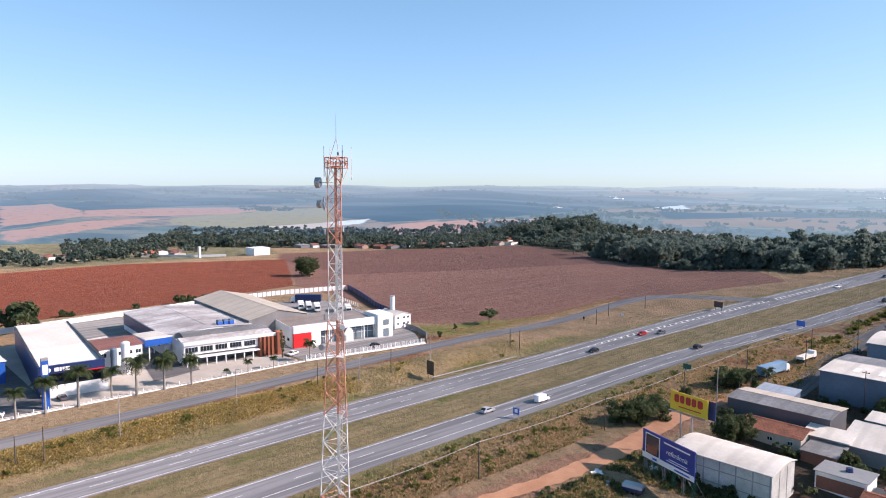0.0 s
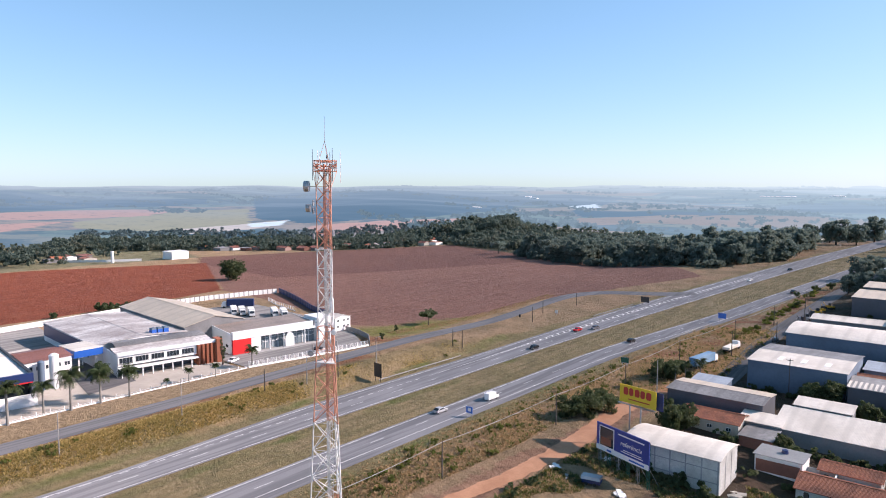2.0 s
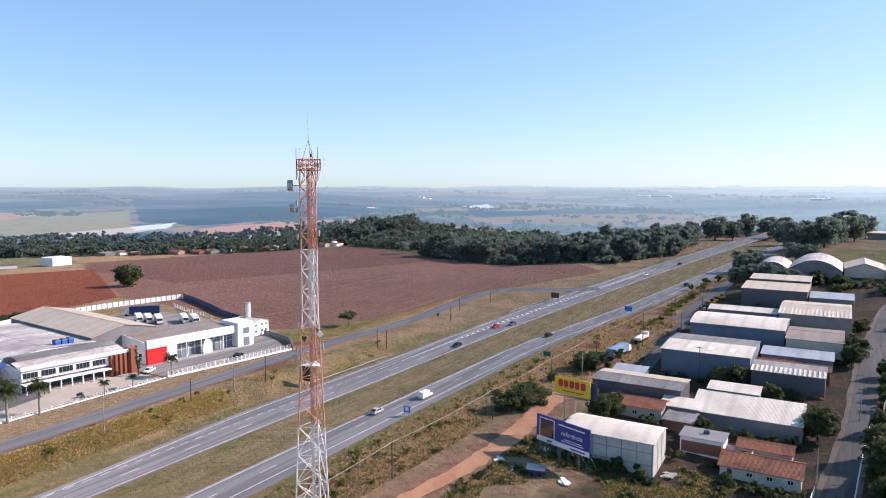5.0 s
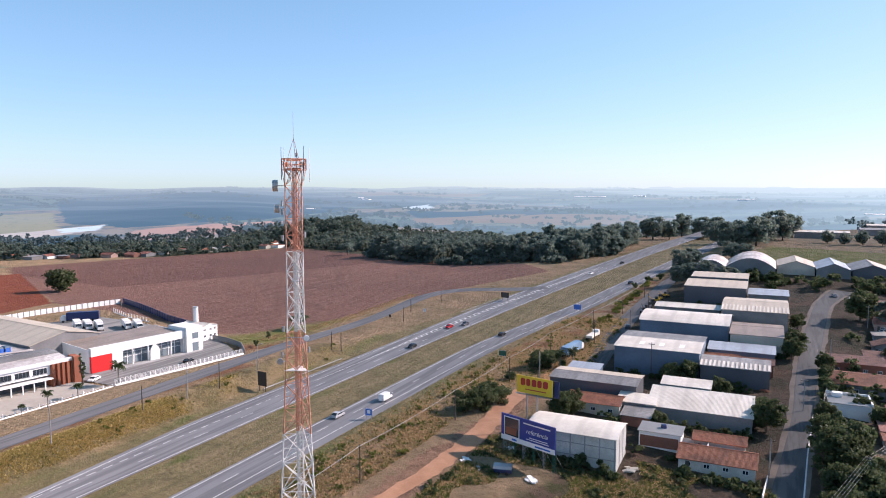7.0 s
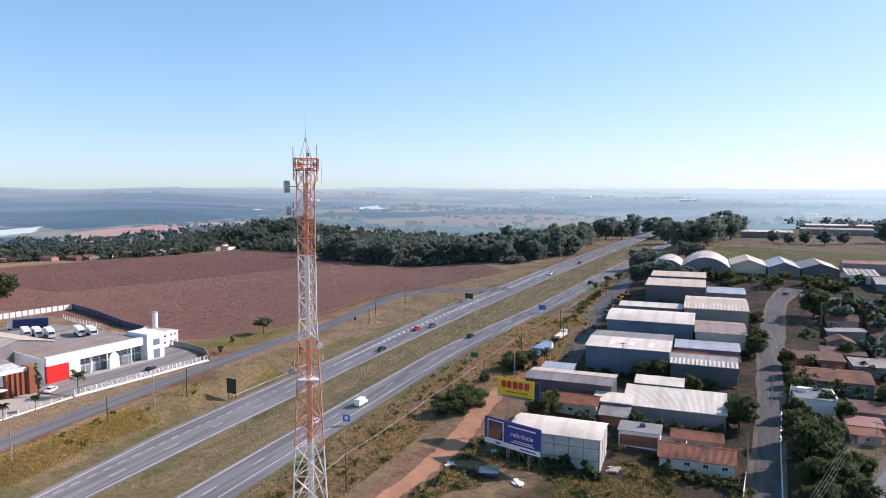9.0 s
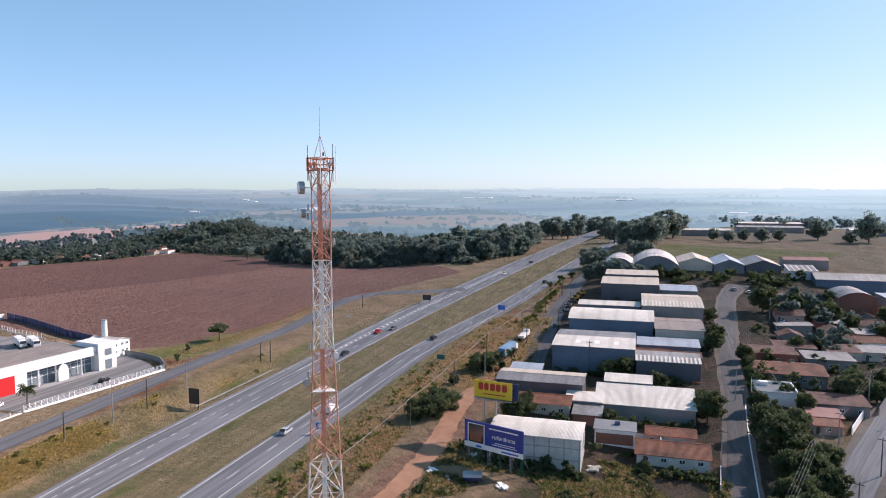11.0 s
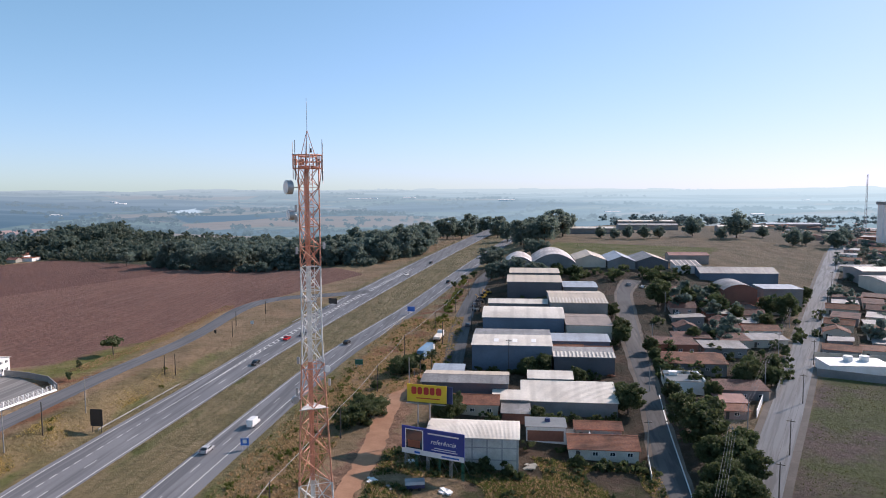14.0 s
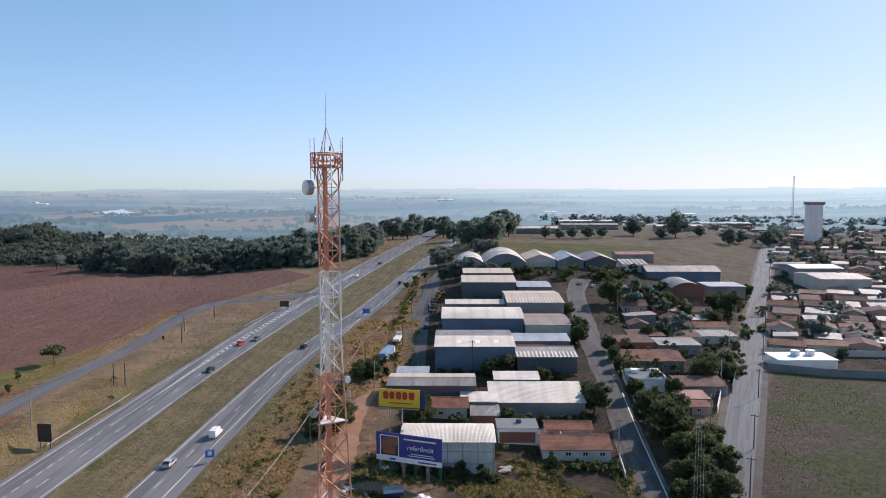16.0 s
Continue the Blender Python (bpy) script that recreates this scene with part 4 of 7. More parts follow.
# ---- the dealership compound across the highway ----
def sheet(name, corners, material, label, category, lift, step=5.0, parent=None):
    """A paved patch between four corners, draped on the land."""
    bm = bmesh.new()
    (ax, ay), (bx, by), (cx, cy), (dx, dy) = corners
    count = max(2, int(max(math.hypot(bx - ax, by - ay), math.hypot(cx - bx, cy - by)) / step))
    rows = []
    for i in range(count + 1):
        u = i / count
        row = []
        for j in range(count + 1):
            v = j / count
            x, y = mix(mix(ax, bx, u), mix(dx, cx, u), v), mix(mix(ay, by, u), mix(dy, cy, u), v)
            row.append(bm.verts.new((x, y, land(x, y) + lift)))
        rows.append(row)
    for a, b in zip(rows, rows[1:]):
        for j in range(count):
            bm.faces.new((a[j], a[j + 1], b[j + 1], b[j]))
    bmesh.ops.recalc_face_normals(bm, faces=bm.faces[:])
    for f in bm.faces:
        if f.normal.z < 0:
            f.normal_flip()
    return tagged(part(name, bm, material, parent), label, category, kind="structure")


sheet("pavement_forecourt", [(-58.5, -40), (-58.5, 116), (-140, 116), (-140, -40)], PAVED, "pale dusty concrete forecourt in front of the halls", "pavement", 0.12)
# dark sheet: tarred lane, and the shade between the buildings drawn as tar
sheet("pavement_gate_lane", [(-66, 73), (-69.5, 88), (-100, 94), (-99, 80)], STREET, "dark tarred lane between the lodge and the office, shade beside it included", "pavement", 0.2)
sheet("pavement_side_yard", [(-60, 30), (-60, 45.5), (-134, 45.5), (-134, 30)], STREET, "dark asphalt yard beside the blue showroom", "pavement", 0.17)
sheet("pavement_rear_yard", [(-101, 62), (-101, 87), (-176, 100), (-170, 62)], YARD, "grey worn yard behind the lodge", "pavement", 0.16)
sheet("pavement_yard", [(-57, 117.5), (-48.5, 160), (-80, 181), (-80, 117.5)], YARD, "dark asphalt customer parking court", "pavement", 0.12)
sheet("pavement_truck_yard", [(-80.5, 117.5), (-80.5, 181), (-146, 184), (-165, 150)], YARD, "grey asphalt truck yard behind the showroom", "pavement", 0.14)


def wall_run(name, points, high, thick, material, label, post=None, every=3.0, category="wall"):
    """A wall along points; post: material of its piers."""
    ob = thing(name, label, category, "", (*points[0], land(*points[0])))
    ox, oy, oz = *points[0], land(*points[0])
    for (ax, ay), (bx, by) in zip(points, points[1:]):
        size = math.hypot(bx - ax, by - ay)
        count = max(1, round(size / every))
        ux, uy = (bx - ax) / size, (by - ay) / size
        nx, ny = -uy * thick / 2, ux * thick / 2
        for k in range(count):
            s0, s1 = size * k / count, size * (k + 1) / count - 0.004
            bm = bmesh.new()
            low, top = [], []
            for s, side in ((s0, 1), (s1, 1), (s1, -1), (s0, -1)):
                x, y = ax + ux * s + nx * side, ay + uy * s + ny * side
                z = land(ax + ux * s, ay + uy * s) - oz
                low.append(bm.verts.new((x - ox, y - oy, z - 0.5)))
                top.append(bm.verts.new((x - ox, y - oy, z + high)))
            bm.faces.new(low[::-1])
            bm.faces.new(top)
            for i in range(4):
                j = (i + 1) % 4
                bm.faces.new((low[i], low[j], top[j], top[i]))
            part("panel", bm, material, ob)
            if post:
                x, y = ax + ux * s0 - ox, ay + uy * s0 - oy
                z = land(ax + ux * s0, ay + uy * s0) - oz
                part("pier", bm_box(x - thick, x + thick, y - thick, y + thick, z - 0.5, z + high + 0.12), post, ob)
    return ob


wall_run("back_wall", [(-181, 150), (-180, 180), (-172, 215)], 2.3, 0.2, WHITE, "white panelled concrete boundary wall with piers", GREYWALL, 2.6)
wall_run("side_wall", [(-171, 216), (-116, 192), (-84, 183)], 2.5, 0.22, NAVY, "dark blue-grey boundary wall along the ploughed field", NAVY, 3.0)
wall_run("corner_wall", [(-75, 175), (-66, 173.5), (-57, 170), (-49.2, 162.8)], 1.8, 0.22, GREYWALL, "grey rendered wall curving to the gate", None, 3.0)
wall_run("rear_wall", [(-180.8, 149), (-172, 90), (-160, 20), (-158, -40)], 2.2, 0.2, WHITE, "long white boundary wall beside the red field", None, 4.0)


def rail_fence(name, points, label, base=0.5, tall=1.5, rails=2, every=2.8):
    """White posts on a low kerb wall, with rails between."""
    ox, oy, oz = *points[0], land(*points[0])
    ob = thing(name, label, "fence", "", (ox, oy, oz))
    for (ax, ay), (bx, by) in zip(points, points[1:]):
        size = math.hypot(bx - ax, by - ay)
        count = max(1, round(size / every))
        for k in range(count):
            s0, s1 = k / count, (k + 1) / count
            p = [(mix(ax, bx, s) - ox, mix(ay, by, s) - oy, land(mix(ax, bx, s), mix(ay, by, s)) - oz) for s in (s0, s1)]
            (x0, y0, z0), (x1, y1, z1) = p
            part("post", bm_box(x0 - 0.09, x0 + 0.09, y0 - 0.09, y0 + 0.09, z0 - 0.3, z0 + tall), WHITE, ob)
            kerb = bmesh.new()
            tube(kerb, (x0, y0, z0 + base / 2 - 0.15), (x1, y1, z1 + base / 2 - 0.15), base * 0.62, None, 4)
            part("kerb", kerb, WHITE, ob)
            for r in range(rails):
                z = mix(base + 0.2, tall - 0.1, r / max(1, rails - 1))
                part("rail", tube(bmesh.new(), (x0, y0, z0 + z), (x1, y1, z1 + z), 0.035, None, 4), WHITE, ob)
    return ob


rail_fence("front_fence", [(-58, -30), (-58, 34), (-57.5, 80), (-56.8, 117)], "white post-and-rail fence on a low white kerb", 0.45, 1.3, 1, 3.2)
rail_fence("yard_fence", [(-152, 195), (-138, 189.5), (-120, 186)], "white concrete post fence across the truck yard", 0.3, 1.8, 2, 2.4)
rail_fence("court_fence", [(-56.5, 117.5), (-52.0, 142), (-49.0, 162.0)], "white railing on a low white wall round the customer court", 0.7, 2.1, 4, 1.6)


def showroom():
    """The white showroom: a wedge roof falling backwards, glass front, red entrance panel."""
    x0, x1, y0, y1 = -82.0, -65.0, 116.5, 164.5
    z = land(-70, 140)
    ob = thing("showroom", "white car showroom with glass front, red panel and beige roof", "building", "", (x1, (y0 + y1) / 2, z))
    w, h = x1 - x0, 19.5
    part("roof", roof_slab(bmesh.new(), [(-w - 0.3, 7.7), (-0.9, 7.1)], "y", -h, h - 6.5, 0.2), ROOF_BROWN, ob)
    part("fascia", bm_box(-0.9, 0.35, -h, h - 6.5, 5.2, 7.8), WHITE, ob, "broad white fascia board")
    for lo, hi in ((-h - 0.24, -h - 0.01), (h - 6.7, h - 6.49)):
        part("side_wall", prism(bmesh.new(), [(-w, -0.5), (-0.5, -0.5), (-0.5, 7.2), (-w, 7.8)], "y", lo, hi), WHITE, ob)
    part("rear_wall", bm_box(-w, -w + 0.25, -h, h - 6.72, -0.5, 7.5), WHITE, ob)
    for k in range(3):
        part("side_window", bm_box(-13.5 + 4.4 * k, -11.7 + 4.4 * k, -h - 0.30, -h - 0.245, 2.2, 3.2), GLASS, ob)
    part("red_panel", bm_box(-0.6, 0.3, -h + 0.02, -h + 6.6, 0.0, 5.18), RED, ob, "bright red entrance panel")
    part("white_panel", bm_box(-0.6, 0.2, -h + 6.65, -h + 10.2, 0.0, 5.18), WHITE, ob)
    lo, hi, count = -h + 10.3, h - 6.8, 9
    part("glass_front", bm_box(-1.9, -1.8, lo, hi, 0.1, 5.15), SHOPGLASS, ob, "tinted shopfront glazing")
    for k in range(count + 1):
        y = mix(lo, hi, k / count)
        part("mullion", bm_box(-1.78, -1.6, y - 0.09, y + 0.09, 0.1, 5.15), WHITE, ob)
    part("transom", bm_box(-1.77, -1.65, lo, hi, 2.5, 2.64), WHITE, ob)
    part("transom", bm_box(-1.77, -1.65, lo, hi, 3.9, 4.0), WHITE, ob)
    for y in (lo + 3.2, lo + 8.6, lo + 17.0):
        part("column", tube(bmesh.new(), (0.1, y, 0.0), (0.1, y, 5.2), 0.24, None, 10), WHITE, ob)
    part("entrance_arch", prism(bmesh.new(), [(1.5 + 1.7 * math.cos(math.pi * k / 12), 2.6 + 2.6 * math.sin(math.pi * k / 12)) for k in range(13)] + [(-0.2, 0.0), (3.2, 0.0)], "x", 0.36, 0.7), WHITE, ob, "white rounded entrance portal")
    # the end block with two tall windows
    part("end_block", bm_box(-9.0, 1.2, h - 6.45, h, -0.5, 8.6), WHITE, ob)
    part("end_window", bm_box(1.2, 1.26, h - 4.2, h - 1.8, 0.3, 3.2), SHOPGLASS, ob)
    part("end_window", bm_box(1.2, 1.26, h - 4.2, h - 1.8, 4.6, 6.6), SHOPGLASS, ob)
    part("step", bm_box(-0.5, 2.6, -h + 6.5, h - 1, -0.1, 0.18), CONCRETE, ob)
    ob.matrix_basis = pose(-70.9, 142.6, z, 0, 0, -9)


showroom()
shed("gatehouse", "small white two-storey service building by the showroom", -86.5, -75.5, 170, 178, 5.2, 1.0, "gable", WHITE, ROOF_WHITE, category="building",
     extras=lambda ob, x0, x1, y0, y1, low: [window(ob, "+x", y, z, x1, 1.2, 1.0) for y in (-2.5, 0.5, 2.6) for z in (1.2, 3.5)])
tank = thing("water_column", "tall white cylindrical water tower", "water tower", "", (-82.6, 174.5, land(-82.6, 174.5)))
part("shaft", tube(bmesh.new(), (0, 0, -0.5), (0, 0, 11.6), 0.95, None, 20), WHITE, tank, "", False)
part("rim", tube(bmesh.new(), (0, 0, 11.6), (0, 0, 11.8), 1.0, None, 20), STEEL, tank)
hall = shed("gabled_factory_hall", "big factory hall with a broad beige gabled roof", -146, -89, 117.5, 140, 8.0, 2.5, "gable", GREYWALL, ROOF_BEIGE)
hall.matrix_basis = pose(-118.0, 129.4, land(-118, 129.4), 0, 0, -5)


def office():
    """Two-storey office with ribbon windows, brick fins at one end, and the grey sheet roofs behind it."""
    z = land(-76, 97)
    ob = thing("office_block", "white two-storey office with ribbon windows, canopy and brick fins", "building", "", (-70.0, 97, z))
    part("front_wall", bm_box(-0.35, 0.0, -15, 8.4, 3.5, 6.5), WHITE, ob)
    part("lower_wall", bm_box(-3.4, -3.1, -15, 8.4, -0.5, 3.45), DARKWALL, ob, "dark recessed ground floor")
    part("awning", bm_box(-3.0, 2.0, -15, 8.4, 2.65, 2.95), WHITE, ob, "thin white awning over the ground floor")
    part("parapet", bm_box(-0.4, 0.5, -15.2, 14.6, 6.52, 7.5), WHITE, ob)
    for k in range(8):
        y = -14.6 + k * 2.95
        part("pillar", bm_box(1.5, 1.8, y, y + 0.3, -0.3, 2.65), WHITE, ob)
    for k in range(5):
        y = -12.9 + k * 4.6
        for m in range(4):
            part("window_pane", bm_box(0.004, 0.07, y - 1.7 + m * 0.95, y - 0.85 + m * 0.95, 4.3, 5.8), GLASS, ob)
        part("window_sill", bm_box(0.004, 0.14, y - 1.9, y + 2.2, 4.1, 4.24), CONCRETE, ob)
    part("brick_base", bm_box(-2.6, 0.1, 8.5, 14.4, -0.4, 6.5), BRICK, ob, "terracotta brick end wall")
    for k in range(5):
        part("brick_fin", bm_box(0.1, 0.85, 8.7 + k * 1.35, 9.4 + k * 1.35, -0.3, 6.5), BRICK, ob)
    part("brick_tower", bm_box(-2.2, 1.4, 14.5, 16.4, -0.4, 7.7), BRICK, ob, "taller terracotta brick pier")
    for y in (14.2, -15.2):
        part("end_wall", bm_box(-15.5, -0.42, y, y + 0.25, -0.5, 6.9), WHITE, ob)
    part("roof", roof_slab(bmesh.new(), [(-7.2, 7.75), (-0.42, 6.9)], "y", -15.2, 14.4, 0.12), ROOF_PATCHED, ob, "pale front roof slope")
    part("roof", roof_slab(bmesh.new(), [(-15.8 + 8.5 * k / 8, 7.3 + 1.1 * math.sin(math.pi * (0.12 + 0.72 * k / 8))) for k in range(9)], "y", -13.5, 14.4, 0.12), ROOF_OLD, ob, "sooty curved sheet roof")
    ob.matrix_basis = pose(-73.6, 100.8, z, 0, 0, -9.5)


office()
part_roofs = shed("workshop_hall", "wide workshop with stained pale sheet roof", -141, -90, 87, 116.5, 7.0, 0.9, "gable", WHITE, ROOF_PATCHED)
part_roofs.matrix_basis = pose(-115.5, 103, land(-115.5, 101.7), 0, 0, -5)
# blue band taken down to navy: the side wall's shade is in its colour
part("blue_band", bm_box(-25.5, 20, -14.83, -14.754, 2.2, 6.4), NAVY, part_roofs, "navy band along the side wall, darkened for the wall's shade")
for k in range(3):
    ob = thing("roof_unit", "blue ventilator unit on the workshop roof", "ventilator", "ventilators on the roof", (-92.5 + 0.2 * k, 105.5 + k * 2.0, land(-112, 100) + 7.2))
    part("casing", bm_box(-0.9, 0.9, -0.8, 0.8, 0.0, 1.5), BLUE, ob)
    part("hood", prism(bmesh.new(), [(-0.95, 1.5), (0.95, 1.5), (0.6, 2.0), (-0.6, 2.0)], "x", -0.9, 0.9), BLUEWALL, ob)


PALE_ROOF = plain("chalky_white_roof", (0.58, 0.57, 0.55), (0.5, 0.48, 0.46), 0.85, 0.5, stains=0.25)
ROOF_DUSTY = plain("dusty_grey_roof", (0.5, 0.47, 0.43), (0.4, 0.38, 0.35), 0.9, 0.4, stains=0.3)


def blue_store():
    z = land(-100, 54)
    ob = thing("blue_showroom", "low showroom with pale grey flat roof and blue fascia sign", "building", "", (-74.0, 54, z))
    part("roof", roof_slab(bmesh.new(), [(-26, 7.75), (-0.8, 7.5)], "y", -7.6, 7.6, 0.2), PALE_ROOF, ob, "chalky white front half of the flat roof")
    part("roof", roof_slab(bmesh.new(), [(-64, 8.1), (-26.01, 7.75)], "y", -7.6, 7.6, 0.2), ROOF_DUSTY, ob, "dusty grey rear half of the flat roof")
    part("fascia", bm_box(-0.75, 0.2, -8.0, 8.0, 6.0, 8.2), NAVY, ob, "navy blue sign fascia")
    part("red_stripe", bm_box(0.204, 0.25, 3.0, 7.8, 5.7, 6.0), RED, ob)
    for a, b in ((-1.2, -0.2), (0.0, 0.5), (0.7, 1.2), (1.4, 2.4)):
        part("sign_bar", bm_box(0.205, 0.26, a - 3.0, b - 3.0, 6.6, 7.6), WHITE, ob, "white sign lettering as a plain bar")
    part("sign_disc", tube(bmesh.new(), (0.205, -5.6, 7.1), (0.27, -5.6, 7.1), 0.6, None, 16), WHITE, ob)
    for y in (-8.0, 7.65):
        part("side_wall", bm_box(-64, -0.8, y, y + 0.35, -0.5, 8.0), DARKWALL if y > 0 else NAVY, ob)
        part("edge_trim", bm_box(-64, -0.8, y - 0.1, y + 0.45, 8.1, 8.3), DARK, ob)
    part("rear_wall", bm_box(-64.3, -64.02, -8.0, 8.0, -0.5, 8.3), WHITE, ob)
    part("front_glass", bm_box(-3.2, -3.1, -7.6, 7.6, -0.2, 7.0), GLASS, ob)
    part("front_counter", bm_box(0.8, 1.1, -7.0, 8.5, -0.2, 3.0), WHITE, ob, "white front wall below the sign")
    ob.matrix_basis = pose(-69.3, 52.6, z, 0, 0, -7)


blue_store()
pylon = thing("sign_pylon", "tall blue sign pylon at the forecourt edge", "sign", "", (-60.5, 44, land(-60.5, 44)))
part("slab", bm_box(-0.5, 0.5, -0.8, 0.8, -0.3, 12.5), BLUE, pylon)
part("cap", bm_box(-0.5, 0.5, -0.8, 0.8, 12.504, 13.2), GREYWALL, pylon)
part("sign_bar", bm_box(0.504, 0.56, -0.6, 0.6, 9.0, 11.5), WHITE, pylon)
shed("white_lodge", "white two-storey lodge with a reddish-brown sheet roof", -99.5, -84.5, 64, 76.5, 7.4, 1.1, "gable", WHITE, ROOF_RED, axis="y", category="building",
     extras=lambda ob, x0, x1, y0, y1, low: [window(ob, "+x", mix(y0, y1, (k + 0.5) / 5), 4.6, x1, 1.7, 1.3) for k in range(5)])
for (x, y), r, h, m, label in (((-80.0, 70.0), 1.25, 9.5, WHITE, "tall white cylindrical silo"), ((-80.4, 66.8), 0.9, 8.0, BLUEWALL, "pale blue cylindrical tank")):
    ob = thing("silo", label, "tank", "tanks by the lodge", (x, y, land(x, y)))
    part("drum", tube(bmesh.new(), (0, 0, -0.3), (0, 0, h), r, None, 20), m, ob)
    part("dome", tube(bmesh.new(), (0, 0, h), (0, 0, h + 0.4), r, r * 0.5, 20), m, ob)
canopy = thing("entrance_canopy", "blue box canopy on posts between the buildings", "canopy", "", (-93, 82.5, land(-93, 82.5)))
part("fascia", bm_box(-6, 6, -4.2, 4.2, 5.4, 7.4), BLUE, canopy)
part("roof", bm_box(-5.8, 5.8, -4.0, 4.0, 7.404, 7.6), ROOF_WHITE, canopy, "white sheet top of the canopy")
for x in (-5, 5):
    for y in (-2.6, 2.6):
        part("post", bm_box(x - 0.15, x + 0.15, y - 0.15, y + 0.15, -0.3, 5.4), WHITE, canopy)
shed("left_showroom", "blue-fronted showroom with a white roof", -128, -92, 24, 41.5, 6.2, 0.3, "flat", BLUE, PALE_ROOF, category="building")
shed("rear_store", "low white annex with a pale sheet roof beside the lodge", -114, -101.5, 63.5, 75, 4.2, 0.4, "mono", WHITE, ROOF_WHITE, category="building")


# ---- vehicles ----
def paintwork(name, colour):
    return plain(name, colour, tuple(c * 0.9 for c in colour), 0.25, 0.5, stains=0.08)


CAR_WHITE, CAR_BLACK, CAR_GREY, CAR_RED, CAR_SILVER = (paintwork(n, c) for n, c in (
    ("car_paint_white", (0.75, 0.75, 0.74)), ("car_paint_black", (0.012, 0.012, 0.014)), ("car_paint_grey", (0.1, 0.1, 0.11)),
    ("car_paint_red", (0.42, 0.01, 0.012)), ("car_paint_silver", (0.42, 0.43, 0.44))))
LAMP_RED = plain("tail_lamp", (0.35, 0.01, 0.01), None, 0.2, 1.0, stains=0.0)
LAMP_CLEAR = plain("head_lamp", (0.7, 0.7, 0.68), None, 0.1, 1.0, stains=0.0)
CAR_BODIES = {}


def car(label, x, y, turned, paint, style="saloon"):
    """Built once for each paint and shape, then copied. Its nose points along +y when turned is 0."""
    at = (x, y, land(x, y) + 0.08)
    key = (paint.name, style)
    if key in CAR_BODIES:
        return tagged(copy_thing(CAR_BODIES[key], pose(*at, 0, 0, turned)), label)
    ob = thing("car", label, "car", "cars", at, turned)
    CAR_BODIES[key] = ob
    if style == "van":
        side = [(-2.5, 0.35), (2.4, 0.35), (2.5, 0.9), (2.0, 1.25), (1.3, 2.0), (1.0, 2.15), (-2.45, 2.15)]
        glass = [(1.05, 1.3), (1.85, 1.3), (1.3, 1.92), (1.05, 1.95)]
    elif style == "pickup":
        side = [(-2.5, 0.4), (2.45, 0.4), (2.5, 0.95), (1.2, 1.1), (0.6, 1.72), (-0.8, 1.72), (-0.95, 1.1), (-2.5, 1.1)]
        glass = [(-0.7, 1.12), (1.05, 1.12), (0.55, 1.62), (-0.68, 1.62)]
    else:
        side = [(-2.1, 0.3), (2.05, 0.3), (2.1, 0.7), (1.2, 0.95), (0.45, 1.42), (-1.1, 1.45), (-1.75, 1.05), (-2.1, 0.95)]
        glass = [(-1.45, 1.0), (1.0, 1.0), (0.42, 1.36), (-1.05, 1.38)]
    body = bmesh.new()
    prism(body, side, "x", -0.85, 0.85)
    bmesh.ops.bevel(body, geom=[e for e in body.edges], offset=0.06, segments=1, affect="EDGES")
    part("body", body, paint, ob)
    for s in (-1, 1):
        lo, hi = sorted((s * 0.851, s * 0.865))
        part("side_window", prism(bmesh.new(), glass, "x", lo, hi), GLASS, ob)
        for wy in (-1.3, 1.3):
            lo, hi = sorted((s * 0.66, s * 0.88))
            wheel = part("wheel", tube(bmesh.new(), (lo, wy, 0.32), (hi, wy, 0.32), 0.32, None, 14), BLACK, ob)
            part("rim", tube(bmesh.new(), (s * 0.881, wy, 0.32), (s * 0.89, wy, 0.32), 0.19, None, 10), STEEL, wheel)
        part("tail_lamp", bm_box(s * 0.7 - 0.1, s * 0.7 + 0.1, side[0][0] - 0.03, side[0][0] + 0.03, 0.72, 0.88), LAMP_RED, ob)
        part("headlight", bm_box(s * 0.65 - 0.14, s * 0.65 + 0.14, side[1][0] - 0.02, side[1][0] + 0.07, 0.58, 0.72), LAMP_CLEAR, ob)
    roof_pts = [p for p in side if p[1] > 1.3]
    nose = max(side, key=lambda p: p[0] if 0.85 < p[1] < 1.3 else -9)
    top = max(roof_pts, key=lambda p: p[0])
    tail = min(side, key=lambda p: p[0] if 0.95 <= p[1] < 1.3 else 9)
    back = min(roof_pts, key=lambda p: p[0])
    for (ua, za), (ub, zb) in ((nose, top), (tail, back)):
        if abs(ua - ub) < 0.05:
            continue
        bm = bmesh.new()
        n = Vector((0, zb - za, -(ub - ua))).normalized() * (1 if ua > ub else -1)
        n.z = abs(n.z)
        quad = []
        for f, wide in ((0.12, 0.74), (0.9, 0.66)):
            y, z = mix(ua, ub, f), mix(za, zb, f)
            quad.append([(-wide, y, z), (wide, y, z)])
        pts = [quad[0][0], quad[0][1], quad[1][1], quad[1][0]]
        outer = [bm.verts.new(Vector(p) + n * 0.02) for p in pts]
        inner = [bm.verts.new(Vector(p) - n * 0.01) for p in pts]
        bm.faces.new(outer)
        bm.faces.new(inner[::-1])
        for i in range(4):
            bm.faces.new((outer[i], inner[i], inner[(i + 1) % 4], outer[(i + 1) % 4]))
        bmesh.ops.recalc_face_normals(bm, faces=bm.faces[:])
        part("windscreen", bm, GLASS, ob)
    return ob


def heading(y):
    return -math.degrees(math.atan2(bend(y + 2) - bend(y - 2), 4))


